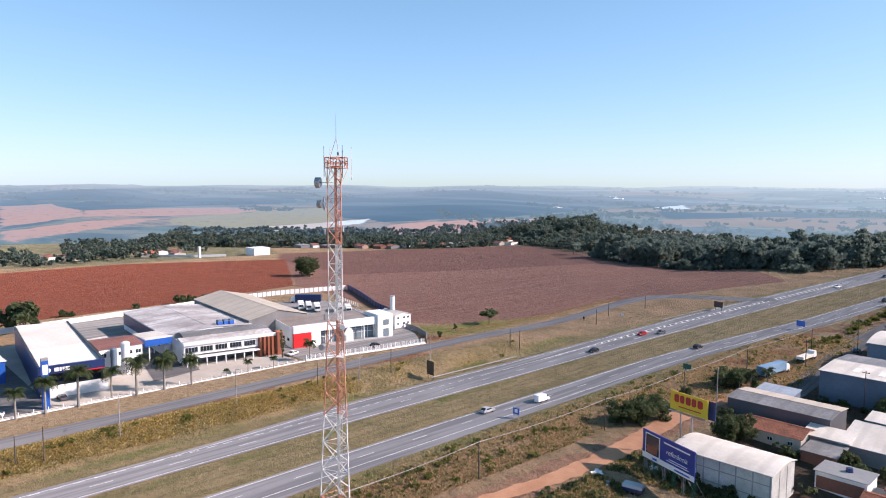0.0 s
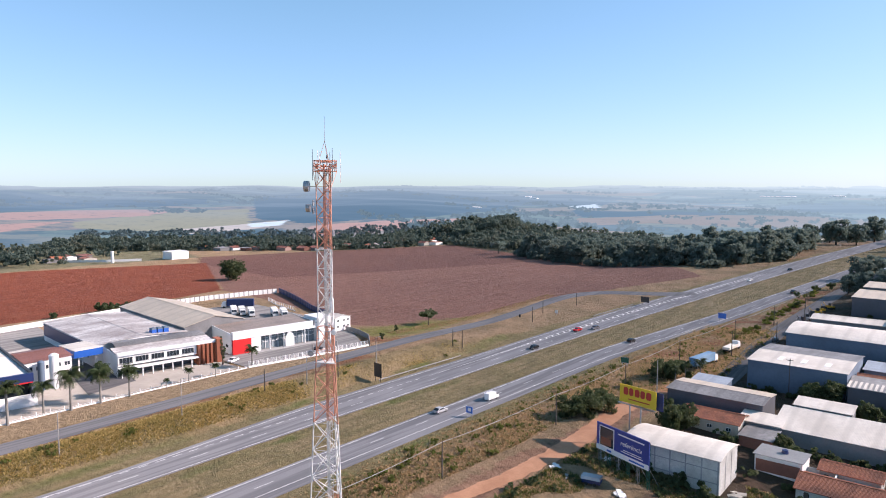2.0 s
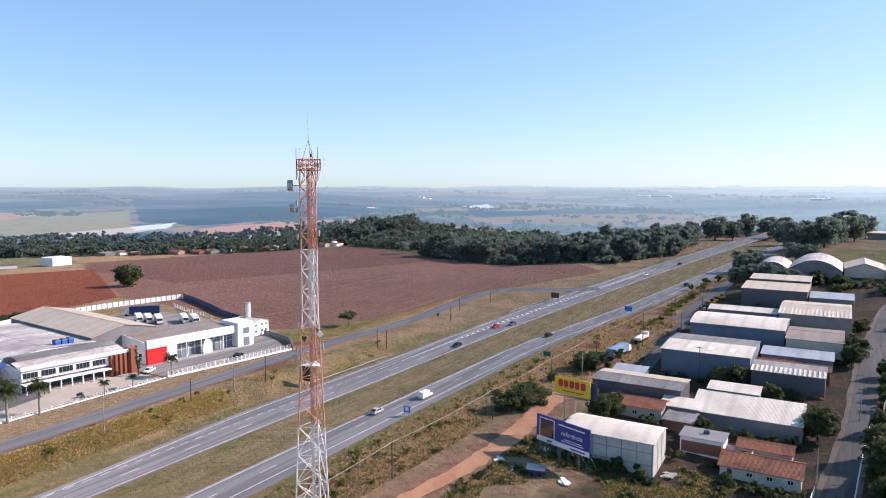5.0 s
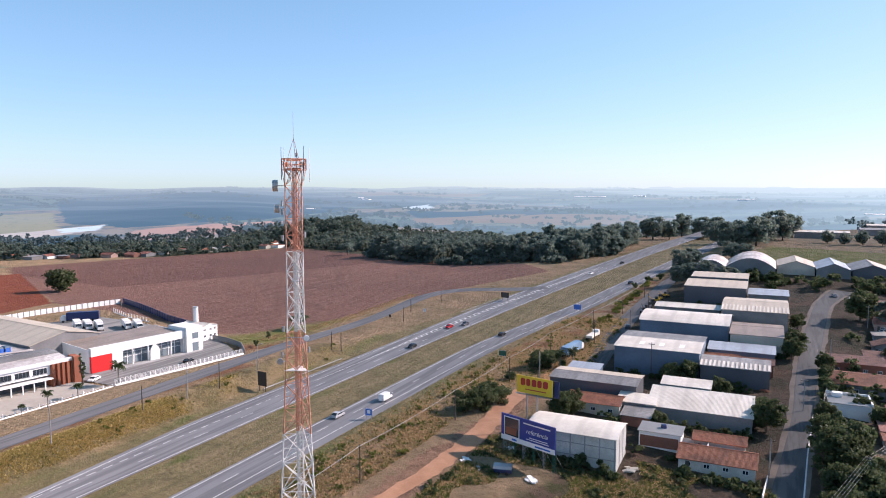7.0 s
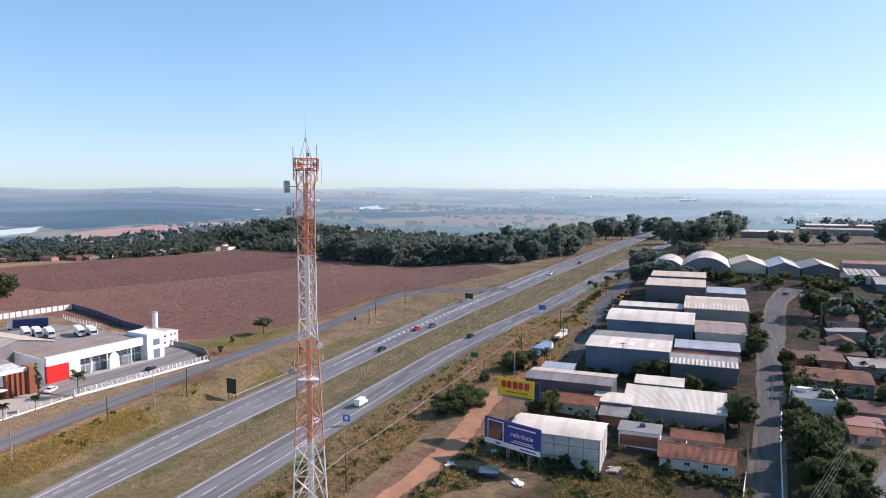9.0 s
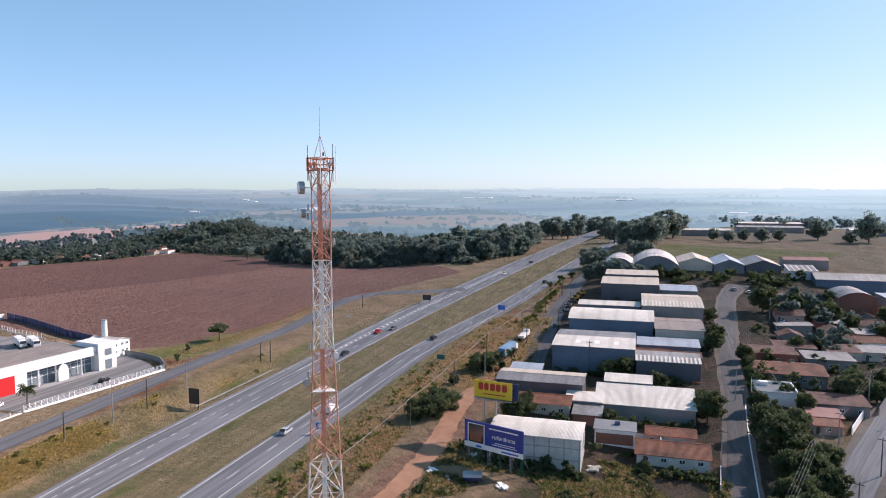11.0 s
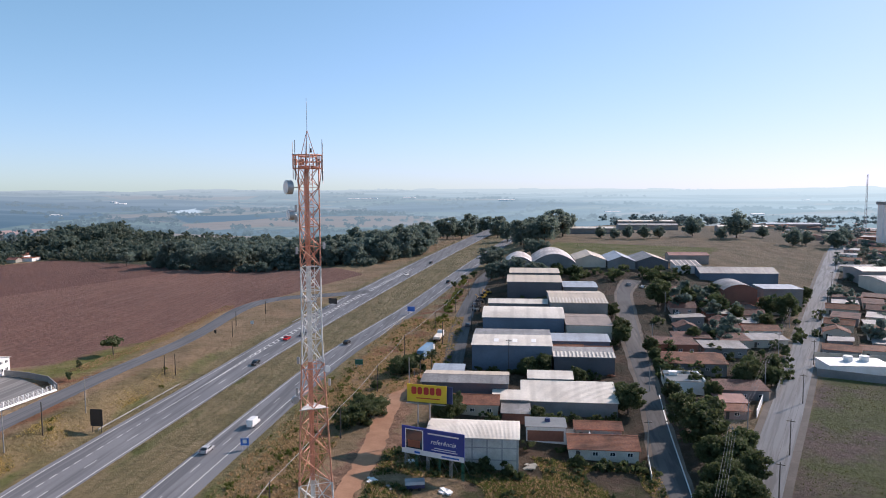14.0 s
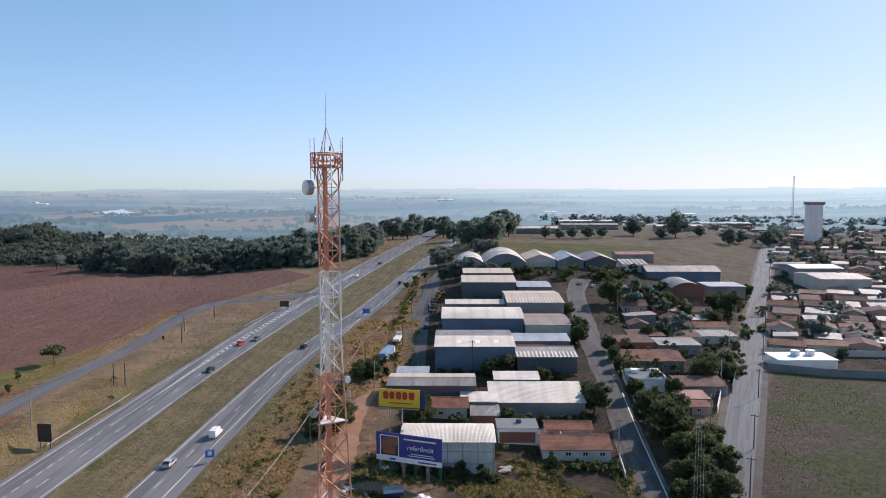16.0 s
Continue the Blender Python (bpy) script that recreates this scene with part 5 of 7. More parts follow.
for y, side, lane, paint, style, label in (
    (131.5, "near", 10.2, CAR_SILVER, "saloon", "silver saloon driving on the near carriageway"),
    (149.5, "near", 13.8, CAR_WHITE, "van", "white delivery van driving on the near carriageway"),
    (236.0, "near", 10.2, CAR_BLACK, "saloon", "black car driving on the near carriageway"),
    (372.0, "near", 13.8, CAR_BLACK, "pickup", "dark pickup driving on the near carriageway"),
    (480.0, "near", 10.2, CAR_WHITE, "saloon", "white car far along the near carriageway"),
    (206.0, "far", -10.2, CAR_BLACK, "saloon", "black car driving on the far carriageway"),
    (240.0, "far", -13.8, CAR_RED, "saloon", "red car driving on the far carriageway"),
    (247.0, "far", -10.3, CAR_GREY, "saloon", "grey car driving on the far carriageway"),
    (398.0, "far", -12.0, CAR_WHITE, "saloon", "white car far along the far carriageway"),
    (450.0, "far", -10.5, CAR_BLACK, "saloon", "dark car far along the far carriageway"),
):
    car(label, bend(y) + lane + (spread(y) if side == "near" else 0), y, heading(y) + (0 if side == "near" else 180), paint, style)
for x, y, turned, paint, label in ((-66.5, 118.5, 200, CAR_WHITE, "white car parked by the brick fins"), (-57.5, 146, 15, CAR_BLACK, "black car parked in the customer court"),
                                   (-62, 33, 160, CAR_WHITE, "white car parked on the forecourt"), (-66, 49, 90, CAR_GREY, "grey car parked before the blue showroom"),
                                   (152, 298, 30, CAR_WHITE, "white car parked on the side street"), (139, 352, 10, CAR_SILVER, "silver car parked by the halls"),
                                   (145, 346, 10, CAR_WHITE, "white car parked by the halls"), (246, 366, -25, CAR_BLACK, "black car on the avenue"),
                                   (222, 320, 155, CAR_GREY, "dark car parked along the avenue"), (292, 470, -25, CAR_WHITE, "white car far along the avenue"),
                                   (60.5, 262, 5, CAR_GREY, "grey car parked before a shed"), (61, 300, 0, CAR_BLACK, "black car parked before a shed"), (168, 258, 80, CAR_WHITE, "white car parked between houses")):
    car(label, x, y, turned, paint)


def lorry(label, x, y, turned, cab_paint, box_material, long=9.0, high=2.6, group="lorries"):
    """Cab and box body on wheels; nose along +y."""
    ob = thing("lorry", label, "truck", group, (x, y, land(x, y) + 0.1), turned)
    cab = bmesh.new()
    prism(cab, [(0.2, 0.6), (2.3, 0.6), (2.35, 1.6), (1.95, 2.75), (0.2, 2.85)], "x", -1.15, 1.15)
    bmesh.ops.bevel(cab, geom=cab.edges[:], offset=0.08, segments=1, affect="EDGES")
    part("cab", cab, cab_paint, ob)
    screen = bmesh.new()
    prism(screen, [(2.345, 1.7), (2.37, 1.7), (2.02, 2.6), (1.995, 2.6)], "x", -1.0, 1.0)
    part("windscreen", screen, GLASS, ob)
    body = bm_box(-1.25, 1.25, -long, 0.0, 1.0, 1.0 + high)
    bmesh.ops.bevel(body, geom=body.edges[:], offset=0.05, segments=1, affect="EDGES")
    part("box_body", body, box_material, ob)
    part("chassis", bm_box(-0.5, 0.5, -long + 0.3, 1.6, 0.55, 0.98), DARK, ob)
    for wy in (1.3, -long + 1.2, -long + 2.4):
        for s in (-1, 1):
            lo, hi = sorted((s * 0.8, s * 1.15))
            part("wheel", tube(bmesh.new(), (lo, wy, 0.5), (hi, wy, 0.5), 0.5, None, 14), BLACK, ob)
    return ob


lorry("blue-tarped lorry parked in the truck yard", -149.5, 170.5, 136, CAR_WHITE, NAVY, 12.0, 3.0)
for k, (x, y, a) in enumerate(((-131.7, 162.3, 240), (-128, 164, 240), (-123.4, 165.4, 240), (-116, 172, 240), (-111.5, 173.5, 240))):
    lorry("white box lorry parked in a row in the yard", x, y, a, CAR_WHITE, WHITE, 6.5, 2.3, "white lorries in the yard")
lorry("blue and white box trailer parked on the frontage street", 49.6, 226, -8, CAR_WHITE, FADED_BLUE, 13.0, 2.7)
lorry("white flatbed lorry with low sides parked on the street", 51.0, 246, -4, CAR_WHITE, ROOF_WHITE, 8.0, 0.9)


# ---- the lattice mast ----
def flaked(name, colour, other):
    n = Net(name)
    spots = n.noise(2.2, 5, rough=0.7)
    return n.end(n.mix(n.ramp(spots, 0.42, 0.7), colour, other), 0.6, 0.0)


TOWER_ORANGE = flaked("faded_orange_paint", (0.62, 0.29, 0.19), (0.46, 0.19, 0.115))
TOWER_WHITE = flaked("flaked_white_paint", (0.72, 0.71, 0.68), (0.5, 0.48, 0.45))


def mast():
    cx, cy = 60.4, 48.8
    foot = land(cx, cy)
    ob = thing("lattice_mast", "tall triangular lattice radio mast in faded orange and white bands", "radio mast", "", (cx, cy, foot))

    def reach(z):
        return 1.1 if z > 46 else 1.1 + (46 - z) * 0.052

    def corner(k, z):
        a = radians(235.2 + 120 * k)
        return Vector((reach(z) * math.cos(a), reach(z) * math.sin(a), z - foot))

    def paint(z):
        for top, m in ((53, TOWER_ORANGE), (43.5, TOWER_WHITE), (31.5, TOWER_ORANGE), (21, TOWER_WHITE), (10, TOWER_ORANGE)):
            if z > top - 0.01:
                return m
        return TOWER_WHITE

    levels = [foot, 1.5, 10.0]
    z = 10.0
    while z < 62.4:
        z += 3.6667 if z < 20.9 else (3.5 if z < 31.4 else (3.0 if z < 43.4 else (2.375 if z < 52.9 else 1.9)))
        levels.append(min(z, 62.5))
    for a, b in zip(levels, levels[1:]):
        m = paint(a)
        thick = 0.06 + 0.06 * (62 - a) / 70
        for k in range(3):
            part("leg", tube(bmesh.new(), corner(k, a), corner(k, b), thick, None, 6), m, ob)
            nxt = (k + 1) % 3
            part("brace", tube(bmesh.new(), corner(k, a), corner(nxt, b), thick * 0.66, None, 4), m, ob)
            part("brace", tube(bmesh.new(), corner(nxt, a), corner(k, b), thick * 0.66, None, 4), m, ob)
            part("girt", tube(bmesh.new(), corner(k, b), corner(nxt, b), thick * 0.42, None, 4), m, ob)
            if a < 43:
                part("sub_brace", tube(bmesh.new(), (corner(k, a) + corner(k, b)) / 2, (corner(k, a) * 0.25 + corner(nxt, b) * 0.25 + corner(nxt, a) * 0.25 + corner(k, b) * 0.25), thick * 0.36, None, 4), m, ob)
    # ladder and feeder cables inside
    for a, b in zip(levels[1:], levels[2:]):
        bm = bmesh.new()
        m = paint(a)
        base = [Vector((0.18 + s * 0.2, 0.25, 0)) for s in (-1, 1)]
        for p in base:
            tube(bm, p + Vector((0, 0, a - foot)), p + Vector((0, 0, b - foot)), 0.03, None, 4)
        count = int((b - a) / 0.5)
        for i in range(count):
            h = Vector((0, 0, a - foot + 0.25 + i * 0.5))
            tube(bm, base[0] + h, base[1] + h, 0.018, None, 4)
        part("ladder", bm, m, ob)
    bands = [levels[1], 10.0, 21.0, 31.5, 43.5, 53.0, 62.4]
    for a, b in zip(bands, bands[1:]):
        for u in (-0.34, -0.27, -0.2, -0.13, -0.06, 0.01):
            part("feeder_cable", tube(bmesh.new(), (u, 0.05 + u * 0.3, a - foot), (u, 0.05 + u * 0.3, b - foot), 0.034, None, 4), paint(a), ob)
    for i in range(58):
        h = 4.0 + i * 1.0
        part("cable_rung", tube(bmesh.new(), (-0.4, -0.07, h - foot), (0.42, 0.2, h - foot), 0.024, None, 4), paint(h), ob)
    # rest platforms
    for z, m, wide in ((39.0, TOWER_WHITE, 1.12), (49.5, STEEL, 0.6)):
        bm = bmesh.new()
        pts = [Vector((corner(k, z).x * wide, corner(k, z).y * wide, z - foot)) for k in range(3)]
        ring = [bm.verts.new(p) for p in pts] + [bm.verts.new(p + Vector((0, 0, 0.08))) for p in pts]
        bm.faces.new(ring[:3][::-1])
        bm.faces.new(ring[3:])
        for i in range(3):
            bm.faces.new((ring[i], ring[(i + 1) % 3], ring[3 + (i + 1) % 3], ring[3 + i]))
        part("rest_platform", bm, m, ob)
    # head: hexagonal gallery with rails and whip aerials
    hexagon = [Vector((1.42 * math.cos(radians(235.2 + 60 * k)), 1.42 * math.sin(radians(235.2 + 60 * k)), 0)) for k in range(6)]

    def ring_spot(r, k, z):
        return Vector((r * math.cos(radians(235.2 + 30 * k)), r * math.sin(radians(235.2 + 30 * k)), z - foot))

    for r, h, thick in ((1.4, 62.4, 0.05), (1.38, 63.0, 0.032), (1.42, 63.65, 0.05), (0.85, 63.5, 0.04), (0.85, 62.6, 0.04)):
        for k in range(12):
            part("rail", tube(bmesh.new(), ring_spot(r, k, h), ring_spot(r, k + 1, h), thick, None, 4), TOWER_ORANGE, ob)
    for k in range(24):
        lean = 0.5 * math.sin(k * 2.3)
        part("stanchion", tube(bmesh.new(), ring_spot(1.4, k / 2, 62.4), ring_spot(1.4, k / 2 + 0.2 * lean, 63.7 + 0.12 * lean), 0.034, None, 4), TOWER_ORANGE, ob)
    for k in range(9):
        part("spoke", tube(bmesh.new(), ring_spot(0.3, k * 1.37, 62.7 + 0.1 * (k % 4)), ring_spot(1.4, k * 1.37 + 0.4, 63.1 + 0.17 * (k % 3)), 0.035, None, 4), TOWER_ORANGE, ob)
    for k in (1, 4, 6, 9, 11):
        p = ring_spot(1.12, k, 63.0)
        part("radio_unit", bm_box(p.x - 0.11, p.x + 0.11, p.y - 0.09, p.y + 0.09, p.z - 0.3, p.z + 0.28), TOWER_ORANGE if k % 2 else CONCRETE, ob)
    for k in range(6):
        part("strut", tube(bmesh.new(), hexagon[k] + Vector((0, 0, 62.4 - foot)), corner(k // 2, 60.4), 0.04, None, 4), TOWER_ORANGE, ob)
    deck = bmesh.new()
    ring = [[deck.verts.new(p + Vector((0, 0, z - foot))) for p in hexagon] for z in (62.36, 62.42)]
    deck.faces.new(ring[0][::-1])
    deck.faces.new(ring[1])
    for k in range(6):
        deck.faces.new((ring[0][k], ring[0][(k + 1) % 6], ring[1][(k + 1) % 6], ring[1][k]))
    part("deck", deck, TOWER_ORANGE, ob)
    apex = Vector((0, 0, 66.0 - foot))
    for k in range(3):
        part("spire_leg", tube(bmesh.new(), corner(k, 62.5), apex, 0.045, 0.03, 4), TOWER_ORANGE, ob)
    part("lightning_rod", tube(bmesh.new(), apex, Vector((0, 0, 69.0 - foot)), 0.035, 0.018, 5), STEEL, ob)
    part("beacon", tube(bmesh.new(), (0.35, 0.0, 63.9 - foot), (0.35, 0.0, 64.3 - foot), 0.11, 0.08, 8), DARK, ob)
    for k, (f, low, high) in enumerate(((1.04, 61.3, 65.0), (1.06, 61.0, 64.7), (1.04, 61.2, 65.1), (1.3, 61.0, 64.9), (1.04, 61.7, 64.8), (1.05, 61.4, 65.0))):
        p = hexagon[k] * f
        part("whip_aerial", tube(bmesh.new(), p + Vector((0, 0, low - foot)), p + Vector((0, 0, high - foot)), 0.045, 0.03, 5), WHITE if k % 2 else DARK, ob)

    def dish(at, facing, r, deep):
        at, facing = Vector(at) - Vector((cx, cy, foot)), Vector(facing).normalized()
        d = part("microwave_dish", tube(bmesh.new(), at, at + facing * deep, r, r, 18), STEEL, ob, "grey drum-shaped microwave dish")
        part("radome", tube(bmesh.new(), at + facing * deep, at + facing * (deep + 0.06), r * 0.98, r * 0.9, 18), WHITE, d)
        part("dish_arm", tube(bmesh.new(), at, corner(0, at.z + foot), 0.05, None, 5), STEEL, d)

    dish((59.3, 47.2, 60.6), (-0.79, -0.61, 0), 0.66, 0.55)
    dish((59.4, 47.3, 58.0), (-0.82, -0.57, 0), 0.48, 0.5)
    dish((61.9, 48.5, 43.0), (0.7, -0.7, 0), 0.34, 0.3)
    dish((59.3, 47.0, 40.2), (-0.7, 0.7, 0), 0.36, 0.3)
    for z, k in ((58.6, 0), (57.6, 0), (55.0, 1), (44.0, 0), (41.0, 0), (41.6, 1), (54.6, 0)):
        p = corner(k, z)
        p = Vector((p.x * 1.35, p.y * 1.35, p.z))
        part("panel_aerial", bm_box(p.x - 0.11, p.x + 0.11, p.y - 0.08, p.y + 0.08, p.z - 0.33, p.z + 0.33), STEEL, ob)
        part("aerial_arm", tube(bmesh.new(), p, corner(k, z), 0.03, None, 4), STEEL, ob)


mast()


# ---- trees and scrub ----
def foliage(name, colour, other, dry, scale=0.25, vary=0.4, thin_share=0.55):
    n = Net(name)
    leaf = n.node("ShaderNodeNewGeometry", "Random Per Island")
    pick = n.node("ShaderNodeObjectInfo", "Random")
    tone = n.mix(leaf, colour, other)
    tone = n.mix(n.math("MULTIPLY", n.ramp(n.noise(scale, 4), 0.5, 0.75), 0.55), tone, dry)
    tone = n.mix(n.math("MULTIPLY", pick, vary), tone, tuple(c * 0.45 for c in other))
    n.end(tone, 0.7, 0.0, None, 0.25)
    thin = n.node("ShaderNodeBsdfTranslucent", n_Color=tone)
    both = n.node("ShaderNodeMixShader", i0=thin_share, i1=n.bsdf.outputs[0], i2=thin)
    n.tree.links.new(both, n.tree.nodes["Material Output"].inputs["Surface"])
    return n.mat


LEAF = foliage("dark_green_leaves", (0.07, 0.1, 0.045), (0.115, 0.145, 0.062), (0.17, 0.15, 0.085), thin_share=0.5)
LEAF_LIGHT = foliage("yellow_green_leaves", (0.150, 0.180, 0.038), (0.210, 0.225, 0.060), (0.240, 0.195, 0.075))
# grove and distant leaves: paler and bluer, with air haze put into the colour
LEAF_GROVE_HAZED = foliage("haze_tinted_grove_leaves", (0.12, 0.175, 0.16), (0.19, 0.245, 0.195), (0.26, 0.265, 0.2), 0.07, 0.35)
LEAF_FAR_HAZED = foliage("haze_tinted_distant_leaves", (0.085, 0.128, 0.11), (0.14, 0.178, 0.135), (0.22, 0.21, 0.14), 0.03, 0.0)
SCRUB = foliage("dry_scrub", (0.52, 0.35, 0.19), (0.36, 0.25, 0.13), (0.19, 0.18, 0.07), 0.13, 0.0)
SCRUB_GOLD = foliage("golden_dry_grass", (0.62, 0.45, 0.18), (0.44, 0.34, 0.125), (0.2, 0.22, 0.06), 0.22, 0.0)
TURF = foliage("rough_green_tufts", (0.1, 0.128, 0.032), (0.165, 0.165, 0.05), (0.25, 0.19, 0.08), 0.192, 0.0)
PALM_LEAF = foliage("palm_fronds", (0.032, 0.055, 0.018), (0.055, 0.078, 0.026), (0.1, 0.09, 0.04), thin_share=0.3)
BARK = plain("rough_bark", (0.13, 0.1, 0.075), (0.085, 0.065, 0.05), 0.95, 3.0, relief=0.4)
PALM_BARK = plain("pale_palm_trunk", (0.34, 0.31, 0.27), (0.25, 0.23, 0.2), 0.9, 3.0, relief=0.3)


def leaf_mesh(name, spots, size, count, rng, material, flat=0.75):
    """Leaves in clumps round spots of (centre, radius): quads turned every way."""
    centres = np.repeat(np.array([c for c, _ in spots], float), count, axis=0)
    radii = np.repeat(np.array([r for _, r in spots], float), count)[:, None]
    total = len(centres)

    def unit(v):
        return v / (np.linalg.norm(v, axis=1, keepdims=True) + 1e-9)
    d = unit(rng.normal(size=(total, 3)))
    p = centres + d * radii * (0.2 + 1.0 * rng.random((total, 1)) ** 0.7) * np.array((1, 1, flat))
    # leaves lie roughly along the clump's skin
    n = unit(d + rng.normal(size=(total, 3)) * 0.55)
    a = unit(np.cross(n, rng.normal(size=(total, 3))))
    b = np.cross(n, a)
    s = size * (0.6 + 0.8 * rng.random((total, 1)))
    verts = np.stack([p + a * s * u + b * s * v for u, v in ((-0.5, -0.35), (0.5, -0.45), (0.6, 0.35), (-0.35, 0.5))], axis=1)
    return quads(name, verts.reshape(-1, 3), material)


def quads(name, verts, material):
    """A mesh of loose four-cornered leaves or blades."""
    me = bpy.data.meshes.new(name)
    total = len(verts)
    me.vertices.add(total)
    me.vertices.foreach_set("co", np.asarray(verts, np.float32).ravel())
    me.loops.add(total)
    me.loops.foreach_set("vertex_index", np.arange(total, dtype=np.int32))
    me.polygons.add(total // 4)
    me.polygons.foreach_set("loop_start", np.arange(0, total, 4, dtype=np.int32))
    me.update(calc_edges=True)
    me.materials.append(material)
    return me


def tree(label, high, wide, material, seed, clumps=26, leaves=46, size=0.75, bare=0.35, group="", category="tree", at=(0, 0, 0), squash=0.8):
    """A trunk with limbs and an uneven crown of leaf clumps. high: total height, wide: crown's breadth."""
    rng = np.random.default_rng(seed)
    ob = thing("tree", label, category, group, at)
    bm = bmesh.new()
    lean = Vector((rng.normal() * 0.04, rng.normal() * 0.04, 1)) * high
    top = lean * (bare + 0.12)
    tube(bm, (0, 0, -0.3), lean * 0.12, high * 0.034, high * 0.026, 8)
    tube(bm, lean * 0.12, top, high * 0.026, high * 0.018, 8)
    spots = []
    crown_mid = high * (bare + (1 - bare) * 0.5)
    # limbs of unequal reach, each carrying a lobe of clumps
    lobes = max(4, clumps // 5)
    for k in range(clumps):
        j = k % lobes
        a = 2 * math.pi * (j * 0.381966) + rng.normal() * 0.35
        e = 0.85 - 1.6 * (j + 0.5) / lobes + rng.normal() * 0.16
        reach = 0.75 + 0.45 * math.sin(j * 2.4 + seed) ** 2
        rr = math.sqrt(max(0.05, 1 - min(1, e * e))) * reach * (0.5 + 0.55 * rng.random())
        z = crown_mid + e * reach * high * (1 - bare) * 0.44 * squash / 0.8 + rng.normal() * high * 0.03
        spots.append(((math.cos(a) * rr * wide * 0.43, math.sin(a) * rr * wide * 0.43, max(z, high * bare)), wide * (0.07 + 0.13 * rng.random() ** 1.5)))
    for k in range(4):
        spots.append(((rng.normal() * wide * 0.12, rng.normal() * wide * 0.12, crown_mid + rng.normal() * high * 0.08), wide * 0.2))
    for k in range(7):
        tip = Vector(spots[(k * 5 + 3) % clumps][0])
        mid_p = top.lerp(tip, 0.5) + Vector((0, 0, -high * 0.03))
        tube(bm, top * (0.8 + 0.03 * k), mid_p, high * 0.013, high * 0.009, 5)
        tube(bm, mid_p, tip, high * 0.009, high * 0.004, 5)
    part("trunk", bm, BARK, ob)
    crown = new("crown", leaf_mesh("crown", spots, size, leaves, rng, material))
    crown.parent = ob
    return ob


def scatter(proto, spots, label="", group="", seed=5, lo=0.8, hi=1.2, sink=0.1):
    """Copies of a tree at (x, y) or (x, y, size); the first spot takes the tree itself."""
    rng = np.random.default_rng(seed)
    for k, spot in enumerate(spots):
        x, y = spot[:2]
        s = spot[2] if len(spot) > 2 else lo + (hi - lo) * rng.random()
        m = pose(x, y, land(x, y) - sink, 0, 0, 360 * rng.random()) @ Matrix.Diagonal((s * (0.9 + 0.2 * rng.random()), s * (0.9 + 0.2 * rng.random()), s, 1))
        if k == 0:
            ob = proto
        else:
            ob = copy_thing(proto, Matrix())
        ob.matrix_basis = m
        if label:
            tagged(ob, label, "", group)


def pick_spots(corners, count, seed, apart):
    """Spots spread over a convex outline, none nearer than apart."""
    rng = np.random.default_rng(seed)
    xs, ys = [c[0] for c in corners], [c[1] for c in corners]
    out = []
    for _ in range(count * 30):
        x, y = min(xs) + rng.random() * (max(xs) - min(xs)), min(ys) + rng.random() * (max(ys) - min(ys))
        signs = [(bx - ax) * (y - ay) - (by - ay) * (x - ax) for (ax, ay), (bx, by) in zip(corners, corners[1:] + corners[:1])]
        if (min(signs) >= 0 or max(signs) <= 0) and all((x - p[0]) ** 2 + (y - p[1]) ** 2 > apart * apart for p in out):
            out.append((x, y))
            if len(out) == count:
                break
    return out


# the grove beyond the field, and the trees where the highway enters the town
GROVE = [(-200, 486), (-150, 452), (-90, 440), (-22, 440), (8, 500), (14, 590), (-60, 640), (-190, 590)]
spots = sorted(pick_spots(GROVE, 190, 3, 6.4), key=lambda p: p[1] - 0.25 * p[0])
kinds = [tree("tall dark broadleaf tree in the dense grove", 15.5, 14, LEAF_GROVE_HAZED, 11, 60, 62, 0.85, 0.1, "trees of the grove"),
         tree("dark rounded tree in the dense grove", 13.5, 15, LEAF_GROVE_HAZED, 12, 60, 62, 0.85, 0.06, "trees of the grove"),
         tree("lanky dark tree in the dense grove", 18, 12, LEAF_GROVE_HAZED, 13, 56, 62, 0.85, 0.12, "trees of the grove")]
for k, proto in enumerate(kinds):
    scatter(proto, spots[:84][k::3], seed=20 + k, lo=0.75, hi=1.25)


def leafage(name, label, places, material, seed, size=0.8, leaves=50):
    """Crowns too many to count, in one mesh, from rows of (x, y, high, wide, clumps)."""
    rng = np.random.default_rng(seed)
    clumps = []
    for x, y, high, wide, count in places:
        z = land(x, y)
        for _ in range(count):
            a, r, h = 2 * math.pi * rng.random(), wide * 0.42 * math.sqrt(rng.random()), rng.random()
            h = min(h, 1 - 0.6 * (r / (wide * 0.5)) ** 2)
            clumps.append(((x + r * math.cos(a), y + r * math.sin(a), z + high * (0.1 + 0.82 * h)), wide * (0.07 + 0.12 * rng.random() ** 1.5)))
    return tagged(new(name, leaf_mesh(name, clumps, size, leaves, rng, material)), label, "vegetation", kind="stuff")


rng = np.random.default_rng(29)
rim = []
for (ax, ay), (bx, by) in zip(GROVE[:5], GROVE[1:5]):
    count = int(math.hypot(bx - ax, by - ay) / 5)
    rim += [(mix(ax, bx, (k + rng.random() * 0.7) / count) + rng.normal() * 1.5, mix(ay, by, (k + 0.3) / count) + 1.5 + rng.normal() * 2, 4 + 4.5 * rng.random(), 7 + 4 * rng.random(), 22) for k in range(count)]
leafage("undergrowth", "dense dark undergrowth along the foot of the grove", rim, LEAF_GROVE_HAZED, 28, 0.75, 44)
